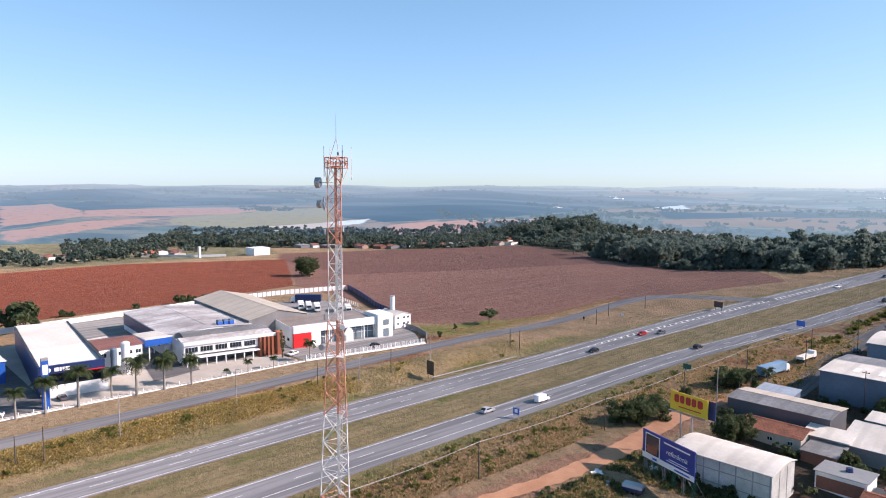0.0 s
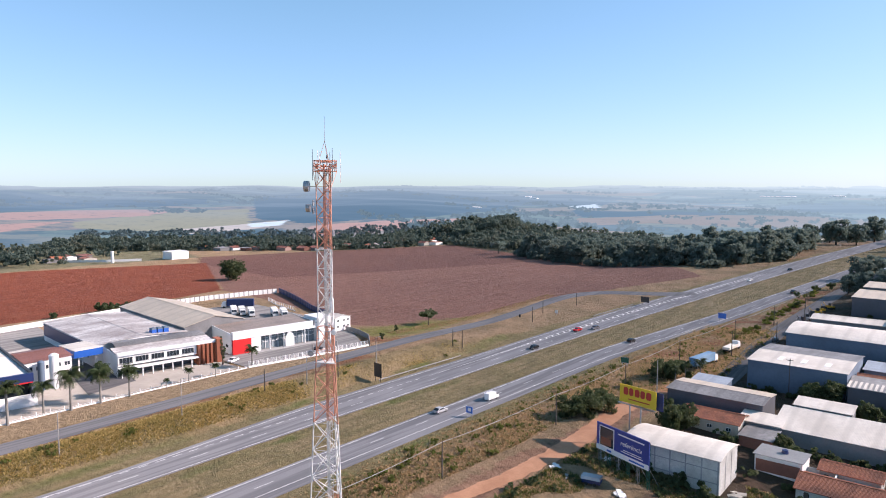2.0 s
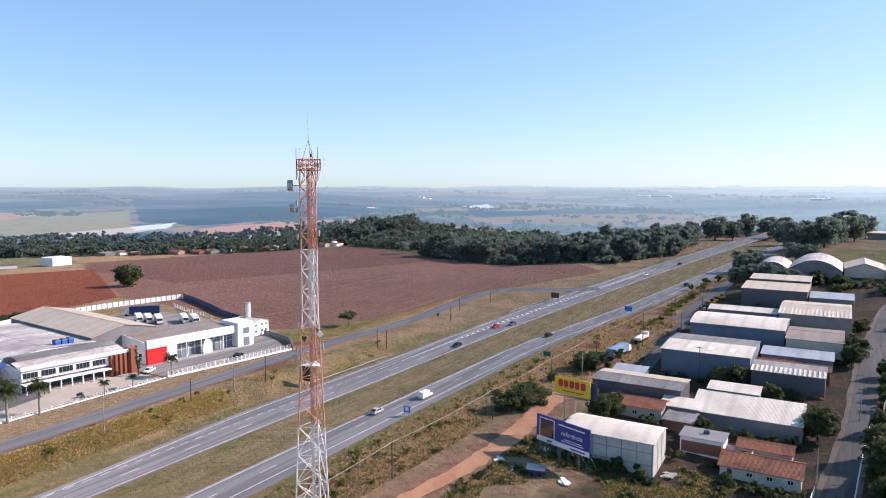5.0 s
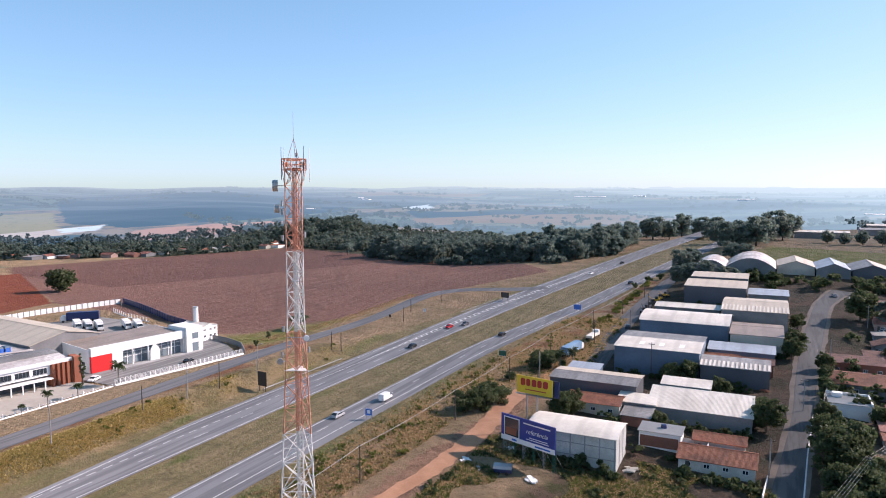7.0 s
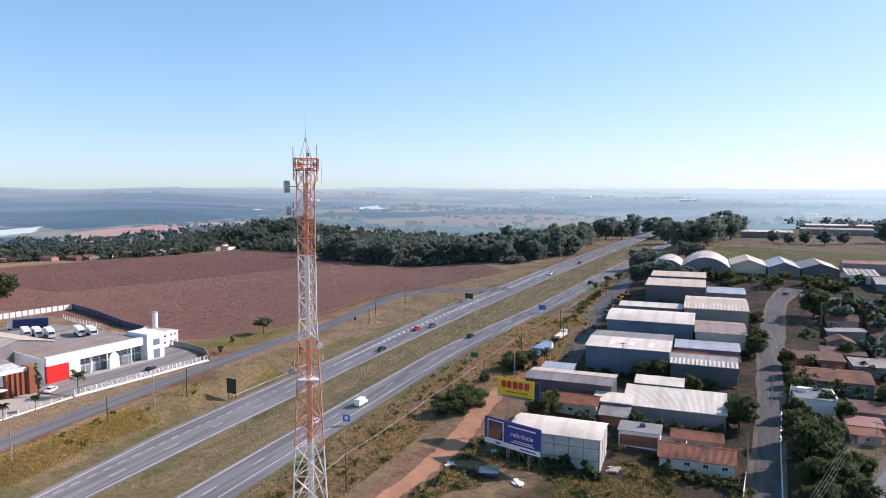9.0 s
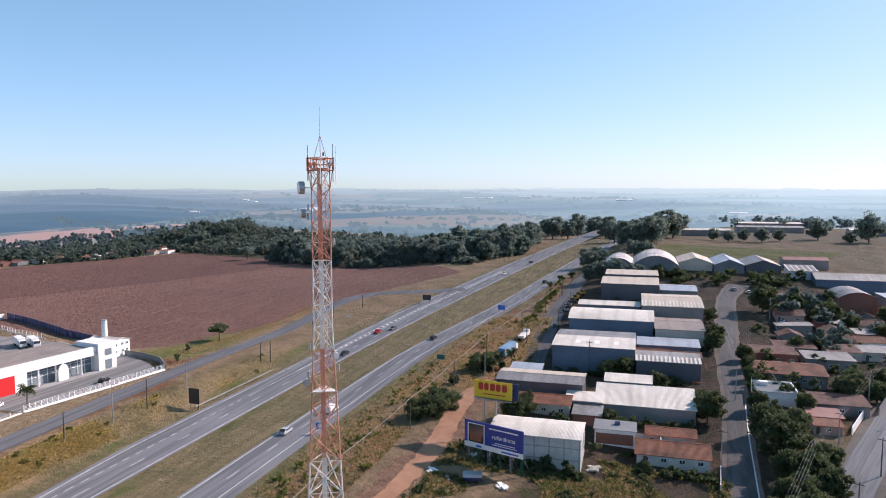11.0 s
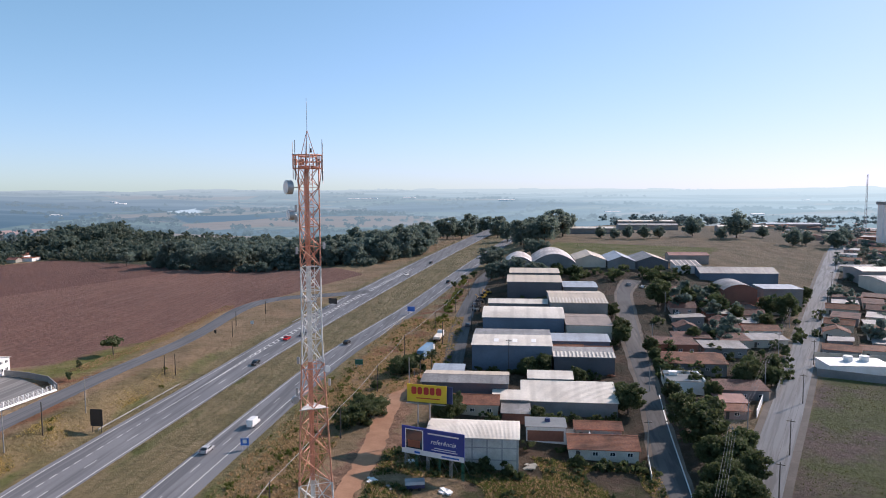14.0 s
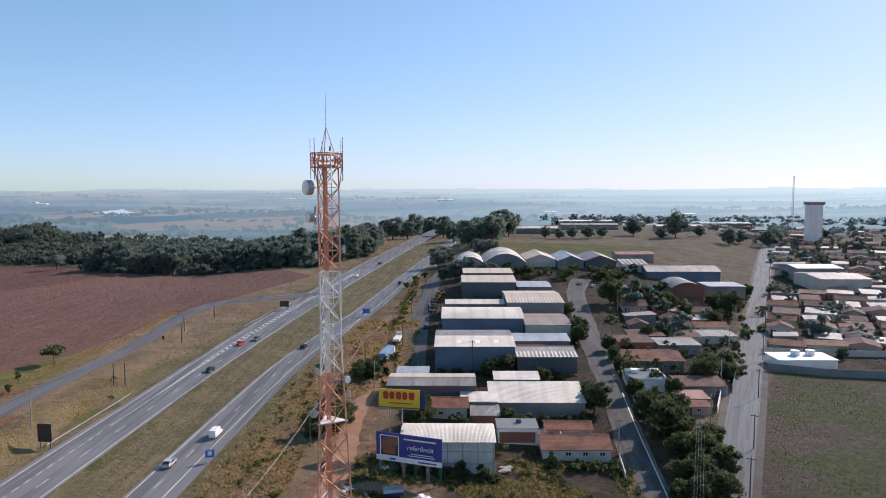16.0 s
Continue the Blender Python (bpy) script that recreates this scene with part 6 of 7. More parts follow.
leafage("grove_canopy", "unbroken dark canopy in the depth of the grove", [(x, y, 13 + 6 * rng.random(), 13 + 3 * rng.random(), 52) for x, y in spots[84:]], LEAF_GROVE_HAZED, 30, 0.9, 44)
edge = tree("broad spreading tree at the corner of the field", 11, 15, LEAF_GROVE_HAZED, 14, 24, 34, 0.9, 0.3)
scatter(edge, [(-226, 496, 1.05)])
town_tree = tree("dark leafy tree at the edge of the town", 18, 16, LEAF_GROVE_HAZED, 15, 60, 60, 0.9, 0.08, "trees by the highway's end")
scatter(town_tree, [(86, 520), (94, 540), (102, 528), (108, 560), (96, 585), (84, 560), (112, 600, 1.3), (92, 625), (120, 590), (104, 655), (72, 600), (82, 690), (128, 640),
                    (100, 700), (62, 660), (15, 630), (5, 660), (28, 640), (18, 690), (-10, 660), (30, 720, 1.3), (45, 750), (60, 760), (80, 770), (110, 760),
                    (62, 432, 0.7), (68, 440, 0.65), (90, 438, 0.6), (98, 440, 0.55), (66, 370, 0.55), (73, 368, 0.6), (81, 371, 0.62), (89, 369, 0.5), (94, 372, 0.45)], seed=31)
lone = tree("big round dark tree alone in the ploughed field", 11.5, 15, LEAF, 16, 70, 60, 0.75, 0.08)
scatter(lone, [(-249, 240, 1.1)])
field_tree = tree("large rounded tree on the far pasture", 16, 18, LEAF_GROVE_HAZED, 17, 60, 60, 0.95, 0.1, "trees on the pasture")
scatter(field_tree, [(232, 600, 0.95), (262, 578, 1.25), (244, 560, 0.55), (160, 560, 0.5), (172, 566, 0.6), (184, 562, 0.65), (150, 572, 0.55), (199, 575, 0.55), (300, 560, 0.8), (318, 580, 0.7), (334, 566, 0.8), (352, 590, 0.8), (290, 600, 0.6)], seed=33)
small = tree("small umbrella-shaped tree on the verge of the field", 5.2, 6.2, LEAF, 18, 18, 34, 0.5, 0.45, "", "tree", (0, 0, 0), 0.55)
scatter(small, [(-59.5, 207.0, 1.25)])

# trees among the sheds and houses
street_tree = tree("dense dark street tree in front of houses", 8.5, 8, LEAF, 19, 60, 110, 0.36, 0.1, "trees of the streets")
scatter(street_tree, [(127, 157, 1.4), (130, 164, 1.25), (130.5, 144, 1.05), (134, 150, 0.95), (125.5, 145, 1.0), (123.2, 134, 0.85), (127.5, 135, 0.9), (132, 137, 0.95), (119.8, 127, 0.7), (123, 125, 0.9), (128, 126, 0.95), (125, 170, 1.1), (125.5, 187, 0.75), (138.5, 191, 0.7), (111.5, 176, 1.05), (110, 183, 0.8), (119.8, 248, 1.0), (118.6, 240, 0.9),
                     (128, 232, 0.75), (127.5, 222, 0.65), (127, 212, 0.6), (145, 306, 1.55), (152, 205, 1.05), (156, 212, 1.1), (161, 208, 0.8), (201, 305, 1.45), (196, 312, 1.2), (172, 308, 1.25), (178, 300, 0.9),
                     (160, 315, 1.1), (186, 285, 0.9), (166, 222, 0.8), (84, 204, 0.75), (89, 206, 0.85), (99, 196, 0.75), (176, 330, 1.0), (150, 262, 0.8), (61.5, 159, 0.9), (64, 163, 0.85), (86, 166, 0.6), (89, 163, 0.5), (214, 236, 0.5),
                     (121.5, 282, 0.7), (135, 198, 0.7), (212, 338, 0.9), (228, 352, 0.8)], seed=35)
verge_tree = tree("bushy green tree beside the dirt track", 6.0, 8.5, LEAF, 21, 50, 100, 0.32, 0.05, "bushes by the track")
scatter(verge_tree, [(38.5, 151, 0.95), (41, 156, 1.05), (42.5, 162, 0.9), (38.5, 161, 0.6), (43.2, 200, 1.0), (45.5, 204, 0.85), (36, 172, 0.4), (38.5, 184, 0.45), (64.5, 151.5, 0.6)], seed=36)
dark_bush = tree("dark evergreen bush beside the parked trailer", 5.0, 5.0, LEAF, 22, 22, 50, 0.5, 0.06, "dark bushes by the street")
scatter(dark_bush, [(44.5, 205, 1.1), (46, 210, 0.8), (50, 203.5, 0.6), (-163, 62, 2.5), (-170, 57, 2.0), (50, 380, 0.8), (46, 360, 0.7), (55, 392, 0.8), (52, 335, 0.6), (48, 310, 0.5)], seed=37)
scatter(copy_thing(dark_bush, Matrix()), [(-192, 82, 0.9), (-191, 85, 0.7), (-190, 112, 0.8), (-188, 131, 1.2), (-188.5, 135, 1.1), (-188, 138.5, 0.9), (-187, 143, 1.0), (-186, 152, 0.8)], "round dark bush behind the boundary wall", "bushes behind the wall", seed=39, sink=1.1)
yard_tree = tree("clipped tree in the compound", 6, 4.5, LEAF, 23, 18, 44, 0.45, 0.2, "trees of the compound")
scatter(yard_tree, [(-77.5, 81.5, 1.0), (-79, 83.5, 0.8), (-81, 74, 0.8), (-58, 186, 0.5), (-52, 172, 0.5)], seed=38)
tall_pole_tree = tree("dark narrow cypress by the brick fins", 10, 1.6, LEAF, 24, 16, 40, 0.35, 0.05)
scatter(tall_pole_tree, [(-66.2, 114.6, 1.0)])


def palm(label, group):
    ob = thing("palm", label, "palm tree", group)
    bm = bmesh.new()
    rings = [(0.0, 0.32), (0.8, 0.24), (3.0, 0.22), (5.4, 0.19), (6.2, 0.2)]
    for (a, ra), (b, rb) in zip(rings, rings[1:]):
        tube(bm, (0, 0, a - (0.3 if a == 0 else 0)), (0, 0, b), ra, rb, 9)
    part("trunk", bm, PALM_BARK, ob)
    frond = bmesh.new()

    def rib(t):
        return Vector((2.6 * t, 0.0, 1.15 * math.sin(t * 2.2) - 0.95 * t * t))
    for k in range(6):
        tube(frond, rib(k / 6), rib((k + 1) / 6), 0.045 * (1 - k / 7), 0.045 * (1 - (k + 1) / 7), 4)
    for k in range(22):
        t = 0.1 + 0.9 * k / 21
        long = 0.95 * math.sin(math.pi * min(1.0, 0.2 + t * 0.72)) + 0.12
        p, q = rib(t), rib(min(1.0, t + 0.035))
        for side in (-1, 1):
            tip = p + Vector((0.45 * long, side * long * 0.8, -0.42 * long - 0.12 * (k % 3)))
            frond.faces.new([frond.verts.new(v) for v in (p, q, tip + Vector((0.05, 0, 0)), tip)])
    first = part("frond", frond, PALM_LEAF, ob)
    first.matrix_basis = pose(0, 0, 6.1)
    for k in range(1, 20):
        f = new("frond", first.data)
        f.parent = ob
        f.matrix_basis = pose(0, 0, 6.1 + 0.06 * (k % 4), 0, -34 + 17 * (k % 5), 137.5 * k)
    part("crownshaft", tube(bmesh.new(), (0, 0, 5.5), (0, 0, 6.4), 0.2, 0.14, 9), TURF, ob)
    return ob


royal = palm("royal palm with pale trunk along the forecourt fence", "palms along the fence")
for k, (x, y, s) in enumerate(((-57.0, 36.5, 0.95), (-57.2, 43.0, 1.12), (-57.0, 50.5, 1.3), (-58.0, 58.8, 1.05), (-56.8, 64.8, 1.3), (-56.8, 72.2, 1.2), (-56.6, 79.8, 1.05),
                               (-56.6, 118.8, 0.85), (-56.2, 97.0, 0.55), (-56, 105.5, 0.5), (-56, 90, 0.35), (49.2, 203, 0.75), (52.6, 206.5, 0.8), (48, 198, 0.6), (133, 204, 0.55))):
    s *= 1.08
    m = pose(x, y, land(x, y), 0, 0, 40 * k) @ Matrix.Diagonal((s, s, s, 1))
    if k == 0:
        royal.matrix_basis = m
    else:
        copy_thing(royal, Matrix()).matrix_basis = m
tagged(bpy.data.objects["palm.011"], "shaggy palm between the parked trailer and the sheds")


def tufts(name, label, material, count, seed, region, lo, hi, blades=9):
    """Grass and low scrub, too many to count."""
    rng = np.random.default_rng(seed)
    rows = []
    while len(rows) < count:
        spot = region(rng)
        if spot is not None:
            x, y, s = spot
            rows.append((x, y, land(x, y), s * (lo + (hi - lo) * rng.random() ** 2)))
    x, y, z, s = (np.repeat(c, blades) for c in np.array(rows).T)
    a, t, lift = 2 * math.pi * rng.random(len(x)), rng.random(len(x)), rng.random(len(x))
    dx, dy = np.cos(a), np.sin(a)
    w, r, h = s * 0.17, s * 0.8 * t, s * (0.35 + 0.6 * lift)
    q = r + s * 0.45
    verts = np.stack([np.stack(c, axis=1) for c in (
        (x + dx * r * 0.4 - dy * w, y + dy * r * 0.4 + dx * w, z - 0.08), (x + dx * r * 0.4 + dy * w, y + dy * r * 0.4 - dx * w, z - 0.08),
        (x + dx * q + dy * w * 0.5, y + dy * q - dx * w * 0.5, z + h), (x + dx * q - dy * w * 0.6, y + dy * q + dx * w * 0.6, z + h * 0.9))], axis=1)
    me = quads(name, verts.reshape(-1, 3), material)
    return tagged(new(name, me), label, "vegetation", kind="stuff")


def track_x(y):
    return mix(38, 43, smooth(30, 140, y)) + 6 * smooth(150, 200, y)


def near_verge(rng):
    y = 20 + 260 * rng.random()
    x = bend(y) + 20.5 + (track_x(y) - 5 - bend(y) - 20.5 + 14 * smooth(170, 215, y)) * rng.random()
    if noise.noise(Vector((x * 0.09, y * 0.05, 3))) < rng.normal() * 0.3 - 0.2 or x < bend(y) + 24 and rng.random() < 0.75:
        return None
    return x, y, 1.0


def cut_slope(rng):
    y = -20 + 215 * rng.random()
    x = bend(y) - 26.5 - 8.5 * rng.random() ** 0.8
    if x < bend(y) - 34.5 and rng.random() < 0.7 or noise.noise(Vector((x * 0.1, y * 0.05, 8))) < rng.normal() * 0.22 + 0.8 * smooth(85, 125, y) - 0.45:
        return None
    return x, y, 1.0 - 0.35 * smooth(110, 190, y)


def billboard_lot(rng):
    x, y = 47 + 66 * rng.random(), 92 + 56 * rng.random()
    if y > 134 and x > 58 and x < 82 or y > 145 or abs(x - track_x(y) - 3) < 4 or noise.noise(Vector((x * 0.07, y * 0.07, 1))) < -0.1:
        return None
    return x, y, 1.0


def empty_lot(rng):
    x, y = 140 + 110 * rng.random(), 95 + 118 * rng.random()
    if x < 131 + (y - 129) * 0.46 + 8 or noise.noise(Vector((x * 0.05, y * 0.05, 6))) < 0.0:
        return None
    return x, y, 0.8


tufts("dry_scrub", "straw-coloured dry scrub on the highway's near verge", SCRUB, 27000, 41, near_verge, 0.18, 0.65, 6)
tufts("golden_grass", "golden dry grass on the cut below the service road", SCRUB_GOLD, 21000, 42, cut_slope, 0.18, 0.62, 6)
tufts("green_scrub", "patches of green scrub among the dry grass", TURF, 5000, 43, cut_slope, 0.15, 0.5, 5)
tufts("verge_weeds", "olive weeds and seedlings through the dry verge", TURF, 3000, 47, near_verge, 0.2, 0.9)
tufts("rough_weeds", "rough green weeds on the lot under the billboard", TURF, 12000, 44, billboard_lot, 0.2, 0.7, 6)
tufts("dry_weeds", "dry straw weeds on the lot under the billboard", SCRUB, 9000, 48, billboard_lot, 0.2, 0.6, 6)
tufts("lot_weeds", "low green weeds on the empty lot", TURF, 3200, 45, empty_lot, 0.15, 0.5)
tufts("field_edge_grass", "pale dry grass along the edge of the field", SCRUB, 1600, 46, lambda rng: (-54.5 - 6 * rng.random(), 182 + 120 * rng.random(), 1.0), 0.2, 0.5)
leafage("verge_bushes", "small olive bushes dotted over the near verge", [(*p[:2], 0.8 + 1.0 * r2, 1.2 + 1.6 * r2, 7) for p, r2 in ((p, rng.random()) for p in (near_verge(rng) for _ in range(120)) if p)], LEAF_LIGHT, 49, 0.3, 22)
leafage("street_bushes", "brownish bushes between the verge and the frontage street", [(46.5 + 0.035 * (y - 285) + 3.5 * rng.random(), y, 0.9 + 2.2 * rng.random() ** 2, 2 + 2.5 * rng.random(), 12) for y in (262 + 118 * rng.random(34))], LEAF_LIGHT, 52, 0.4, 30)
leafage("slope_bushes", "low olive bushes on the cut below the service road", [(*p[:2], 0.6 + 0.8 * r2, 1.2 + 1.4 * r2, 6) for p, r2 in ((p, rng.random()) for p in (cut_slope(rng) for _ in range(60)) if p)], LEAF_LIGHT, 50, 0.3, 22)
leafage("lot_bushes", "low dark bushes over the rough lot", [(*p[:2], 0.5 + 1.1 * r2, 1.0 + 2.0 * r2, 7) for p, r2 in ((p, rng.random() ** 2) for p in (billboard_lot(rng) for _ in range(330)) if p)], LEAF, 51, 0.3, 26)


# ---- signs and billboards ----
YELLOW = plain("yellow_billboard_sheet", (0.72, 0.5, 0.02), (0.62, 0.42, 0.02), 0.5, 0.5, stains=0.15)
SIGN_RED = plain("red_sign_paint", (0.5, 0.03, 0.02), None, 0.5, 0.5, stains=0.1)
BOARD_BLUE = plain("indigo_billboard_sheet", (0.022, 0.045, 0.24), (0.018, 0.035, 0.18), 0.5, 0.4, stains=0.1)
SIGN_BLUE = plain("blue_road_sign", (0.015, 0.13, 0.5), None, 0.4, 0.5, stains=0.1)
SIGN_GREEN = plain("green_road_sign", (0.01, 0.13, 0.09), None, 0.4, 0.5, stains=0.1)
OLD_PLASTER = plain("old_whitewash", (0.55, 0.53, 0.5), (0.35, 0.33, 0.3), 0.9, 0.8)


def panel_at(ob, u0, u1, z0, z1, off, material, name, label="", deep=0.03):
    """A flat panel on a board whose face looks along -y."""
    return part(name, bm_box(u0, u1, off - deep, off, z0, z1), material, ob, label)


def yellow_billboard():
    x, y = 59.0, 145.0
    base = land(x, y)
    ob = thing("yellow_billboard", "tall yellow billboard with red lettering as plain shapes, on steel posts", "billboard", "", (x, y, base), -10.0)
    low, top, h = 8.9 - base, 13.2 - base, 4.95
    for u in (-2.4, 0.6):
        part("post", tube(bmesh.new(), (u, 0.5, -0.5), (u, 0.5, top - 0.4), 0.2, 0.17, 10), STEEL, ob)
    part("board", bm_box(-h, h, -0.1, 0.1, low, top), YELLOW, ob)
    part("board", bm_box(-h + 2.6, h + 1.2, 1.0, 1.15, low - 0.3, top - 0.4), NAVY, ob, "dull blue rear board")
    for z in (low + 0.6, top - 0.6):
        part("beam", tube(bmesh.new(), (-h + 0.2, 0.3, z), (h - 0.2, 0.3, z), 0.09, None, 6), STEEL, ob)
    part("walkway", bm_box(-h, h, -0.9, -0.12, low - 0.25, low - 0.17), STEEL, ob)
    # the name as five plain red shapes
    z0, z1 = low + 2.1, low + 3.5
    for k, wide in enumerate((1.3, 1.15, 1.3, 1.2, 1.35)):
        u = -3.85 + 1.55 * k
        m, h2, c = (z0 + z1) / 2, (z1 - z0) / 2 + 0.22, 0.3
        outline = [(u, m - h2 + c), (u + c, m - h2), (u + wide - c, m - h2), (u + wide, m - h2 + c), (u + wide, m + h2 - c), (u + wide - c, m + h2), (u + c, m + h2), (u, m + h2 - c)]
        part("sign_block", prism(bmesh.new(), outline, "y", -0.15, -0.104), SIGN_RED, ob, "rounded red block of the sign's name")
    panel_at(ob, -2.6, 3.3, low + 0.85, low + 1.1, -0.104, SIGN_RED, "text_bar", "small red line of text as a bar")


yellow_billboard()


def blue_billboard():
    ax, ay, bx, by = 55.0, 132.6, 69.4, 127.6
    x, y = (ax + bx) / 2, (ay + by) / 2
    base = land(x, y)
    ob = thing("blue_billboard", "wide indigo billboard with a house picture on green lattice legs", "billboard", "", (x, y, base), math.degrees(math.atan2(by - ay, bx - ax)))
    h, low, top = math.hypot(bx - ax, by - ay) / 2, 1.4 - base, 7.6 - base
    part("board", bm_box(-h, h, -0.12, 0.12, low, top), BOARD_BLUE, ob)
    panel_at(ob, -h, h, low, low + 1.15, -0.124, WHITE, "lower_band", "white band along the board's foot")
    panel_at(ob, -h + 0.9, -h + 5.4, low + 0.9, top - 0.5, -0.158, WHITE, "picture_frame")
    panel_at(ob, -h + 1.15, -h + 5.15, low + 1.3, top - 0.7, -0.192, GLASS, "picture", "dark picture of a building")
    panel_at(ob, -h + 1.6, -h + 4.6, low + 1.6, low + 3.2, -0.226, BRICK, "picture_block")
    panel_at(ob, -h + 6.5, h - 1.3, top - 1.15, top - 0.85, -0.124, WHITE, "text_bar", "small white line of text as a bar")
    for k, (a, b) in enumerate(((0.9, 0.2), (1.6, 0.6))):
        panel_at(ob, -h + 6.5 + a, h - 1.4 - b, low + 1.6 + 0.45 * k, low + 1.76 + 0.45 * k, -0.124, WHITE, "text_bar", "small white line of text as a bar")
    panel_at(ob, -h + 3.2, -h + 4.6, low + 0.3, low + 0.75, -0.158, SIGN_BLUE, "text_bar")
    panel_at(ob, h - 5.4, h - 1.2, low + 0.35, low + 0.7, -0.158, SIGN_BLUE, "text_bar")
    text = bpy.data.curves.new("headline", "FONT")
    text.body, text.size, text.align_x, text.extrude, text.shear = "refer\u00eancia", 1.5, "CENTER", 0.012, 0.25
    text.materials.append(WHITE)
    word = new("headline", text)
    word.parent = ob
    word.matrix_basis = pose(2.6, -0.14, low + 3.0, 90, 0, 0)
    tagged(word, "white slanted word on the billboard")
    for k in range(6):
        u = mix(-h + 0.6, h - 0.6, k / 5)
        bm = bmesh.new()
        for v in (0.2, 0.75):
            tube(bm, (u - 0.2, v, -1.0), (u - 0.2, v, top - 0.3), 0.05, None, 4)
            tube(bm, (u + 0.2, v, -1.0), (u + 0.2, v, top - 0.3), 0.05, None, 4)
        for i in range(int(top + 1) - 1):
            tube(bm, (u - 0.2, 0.2, i - 0.9), (u + 0.2, 0.2, i + 0.1), 0.03, None, 4)
            tube(bm, (u + 0.2, 0.2, i - 0.9), (u + 0.2, 0.75, i + 0.1), 0.03, None, 4)
        part("lattice_leg", bm, SIGN_GREEN if k % 2 else STEEL, ob)
        part("stay", tube(bmesh.new(), (u, 0.8, low), (u + 0.6, 3.4, -0.8), 0.05, None, 4), STEEL, ob)


blue_billboard()


def road_sign(name, label, x, y, turned, wide, low, high, material, posts=2, back=None):
    base = land(x, y)
    ob = thing(name, label, "road sign", "", (x, y, base), turned)
    part("plate", bm_box(-wide / 2, wide / 2, -0.04, 0.04, low, high), material, ob)
    part("edge", bm_box(-wide / 2 + 0.06, wide / 2 - 0.06, -0.05, -0.042, low + 0.06, low + 0.14), WHITE if back is None else back, ob)
    part("edge", bm_box(-wide / 2 + 0.06, wide / 2 - 0.06, -0.05, -0.042, high - 0.14, high - 0.06), WHITE if back is None else back, ob)
    for k in range(posts):
        u = mix(-wide * 0.36, wide * 0.36, k / max(1, posts - 1)) if posts > 1 else 0
        part("post", bm_box(u - 0.07, u + 0.07, 0.042, 0.18, -0.4, high), STEEL if back is None else WOOD, ob)
    return ob


s = road_sign("service_sign", "small blue service road sign beside the carriageway", 17.9, 133.5, 8, 1.9, 1.0, 2.9, SIGN_BLUE)
part("pictogram", bm_box(-0.45, 0.45, -0.06, -0.044, 1.6, 2.5), WHITE, s)
road_sign("roadside_board", "big dark back of a road sign on posts", -23.5, 141.2, -4, 3.4, 1.6, 5.9, DARK, 2, DARK)
road_sign("green_sign", "small green road sign on the verge", 28.5, 204.5, 4, 2.6, 1.2, 3.2, SIGN_GREEN)
s = road_sign("far_blue_sign", "blue road sign further along the verge", 33.0, 289.0, -8, 3.4, 1.4, 3.8, SIGN_BLUE)
road_sign("dark_sign", "dark back of a wide road sign at the junction", -7.0, 303.0, -10, 4.4, 1.6, 4.2, DARK, 2, DARK)
road_sign("small_board", "dark back of a small sign at the junction", -40, 246, 20, 0.8, 0.6, 1.8, DARK, 1, DARK)
road_sign("small_white_sign", "small white sign by the loop road", -31, 262, 10, 1.2, 0.8, 2.2, WHITE, 1)


def guard_rail(label, d, y0, y1, side=1):
    ob = thing("guard_rail", label, "guard rail", "", (bend(y0) + d, y0, climb(y0)))
    ox, oy, oz = bend(y0) + d, y0, climb(y0)
    count = max(2, int((y1 - y0) / 4))
    for k in range(count):
        a, b = mix(y0, y1, k / count), mix(y0, y1, (k + 1) / count)
        pa, pb = (bend(a) + d - ox, a - oy, land(bend(a) + d, a) - oz), (bend(b) + d - ox, b - oy, land(bend(b) + d, b) - oz)
        part("post", bm_box(pa[0] - 0.06, pa[0] + 0.06, pa[1] - 0.06, pa[1] + 0.06, pa[2] - 0.3, pa[2] + 0.72), STEEL, ob)
        bm = bmesh.new()
        v = [bm.verts.new((p[0] + t, p[1], p[2] + z)) for p in (pa, pb) for t, z in ((0.07, 0.42), (0.13, 0.5), (0.07, 0.58), (0.13, 0.66), (0.07, 0.74), (0.06, 0.74), (0.06, 0.42))]
        for i in range(7):
            j = (i + 1) % 7
            bm.faces.new((v[i], v[j], v[7 + j], v[7 + i]))
        bmesh.ops.recalc_face_normals(bm, faces=bm.faces[:])
        part("beam", bm, OLD_PLASTER, ob)


guard_rail("pale steel guard rail beside the far carriageway", -23.3, 142, 181)
guard_rail("steel guard rail before the far blue sign", 21.0, 246, 284)
guard_rail("steel guard rail at the junction nose", -24.0, 268, 300)


# ---- poles and wires ----
def wood_pole(label, x, y, high, arm=True, turned=0.0, material=None, group="utility poles"):
    ob = thing("utility_pole", label, "utility pole", group, (x, y, land(x, y)), turned)
    part("pole", tube(bmesh.new(), (0, 0, -0.5), (0, 0, high), 0.16, 0.1, 8), material or WOOD, ob)
    if arm:
        part("crossarm", bm_box(-0.95, 0.95, -0.06, 0.06, high - 0.6, high - 0.45), WOOD, ob)
        for u in (-0.8, 0.0, 0.8):
            part("insulator", tube(bmesh.new(), (u, 0, high - 0.45), (u, 0, high - 0.2), 0.05, 0.03, 6), CREAM, ob)
    return ob


def street_lamp(x, y, high, turned, label="tall concrete street lamp beside the service road"):
    ob = thing("street_lamp", label, "street lamp", "street lamps", (x, y, land(x, y)), turned)
    part("pole", tube(bmesh.new(), (0, 0, -0.5), (0, 0, high), 0.14, 0.08, 8), CONCRETE, ob)
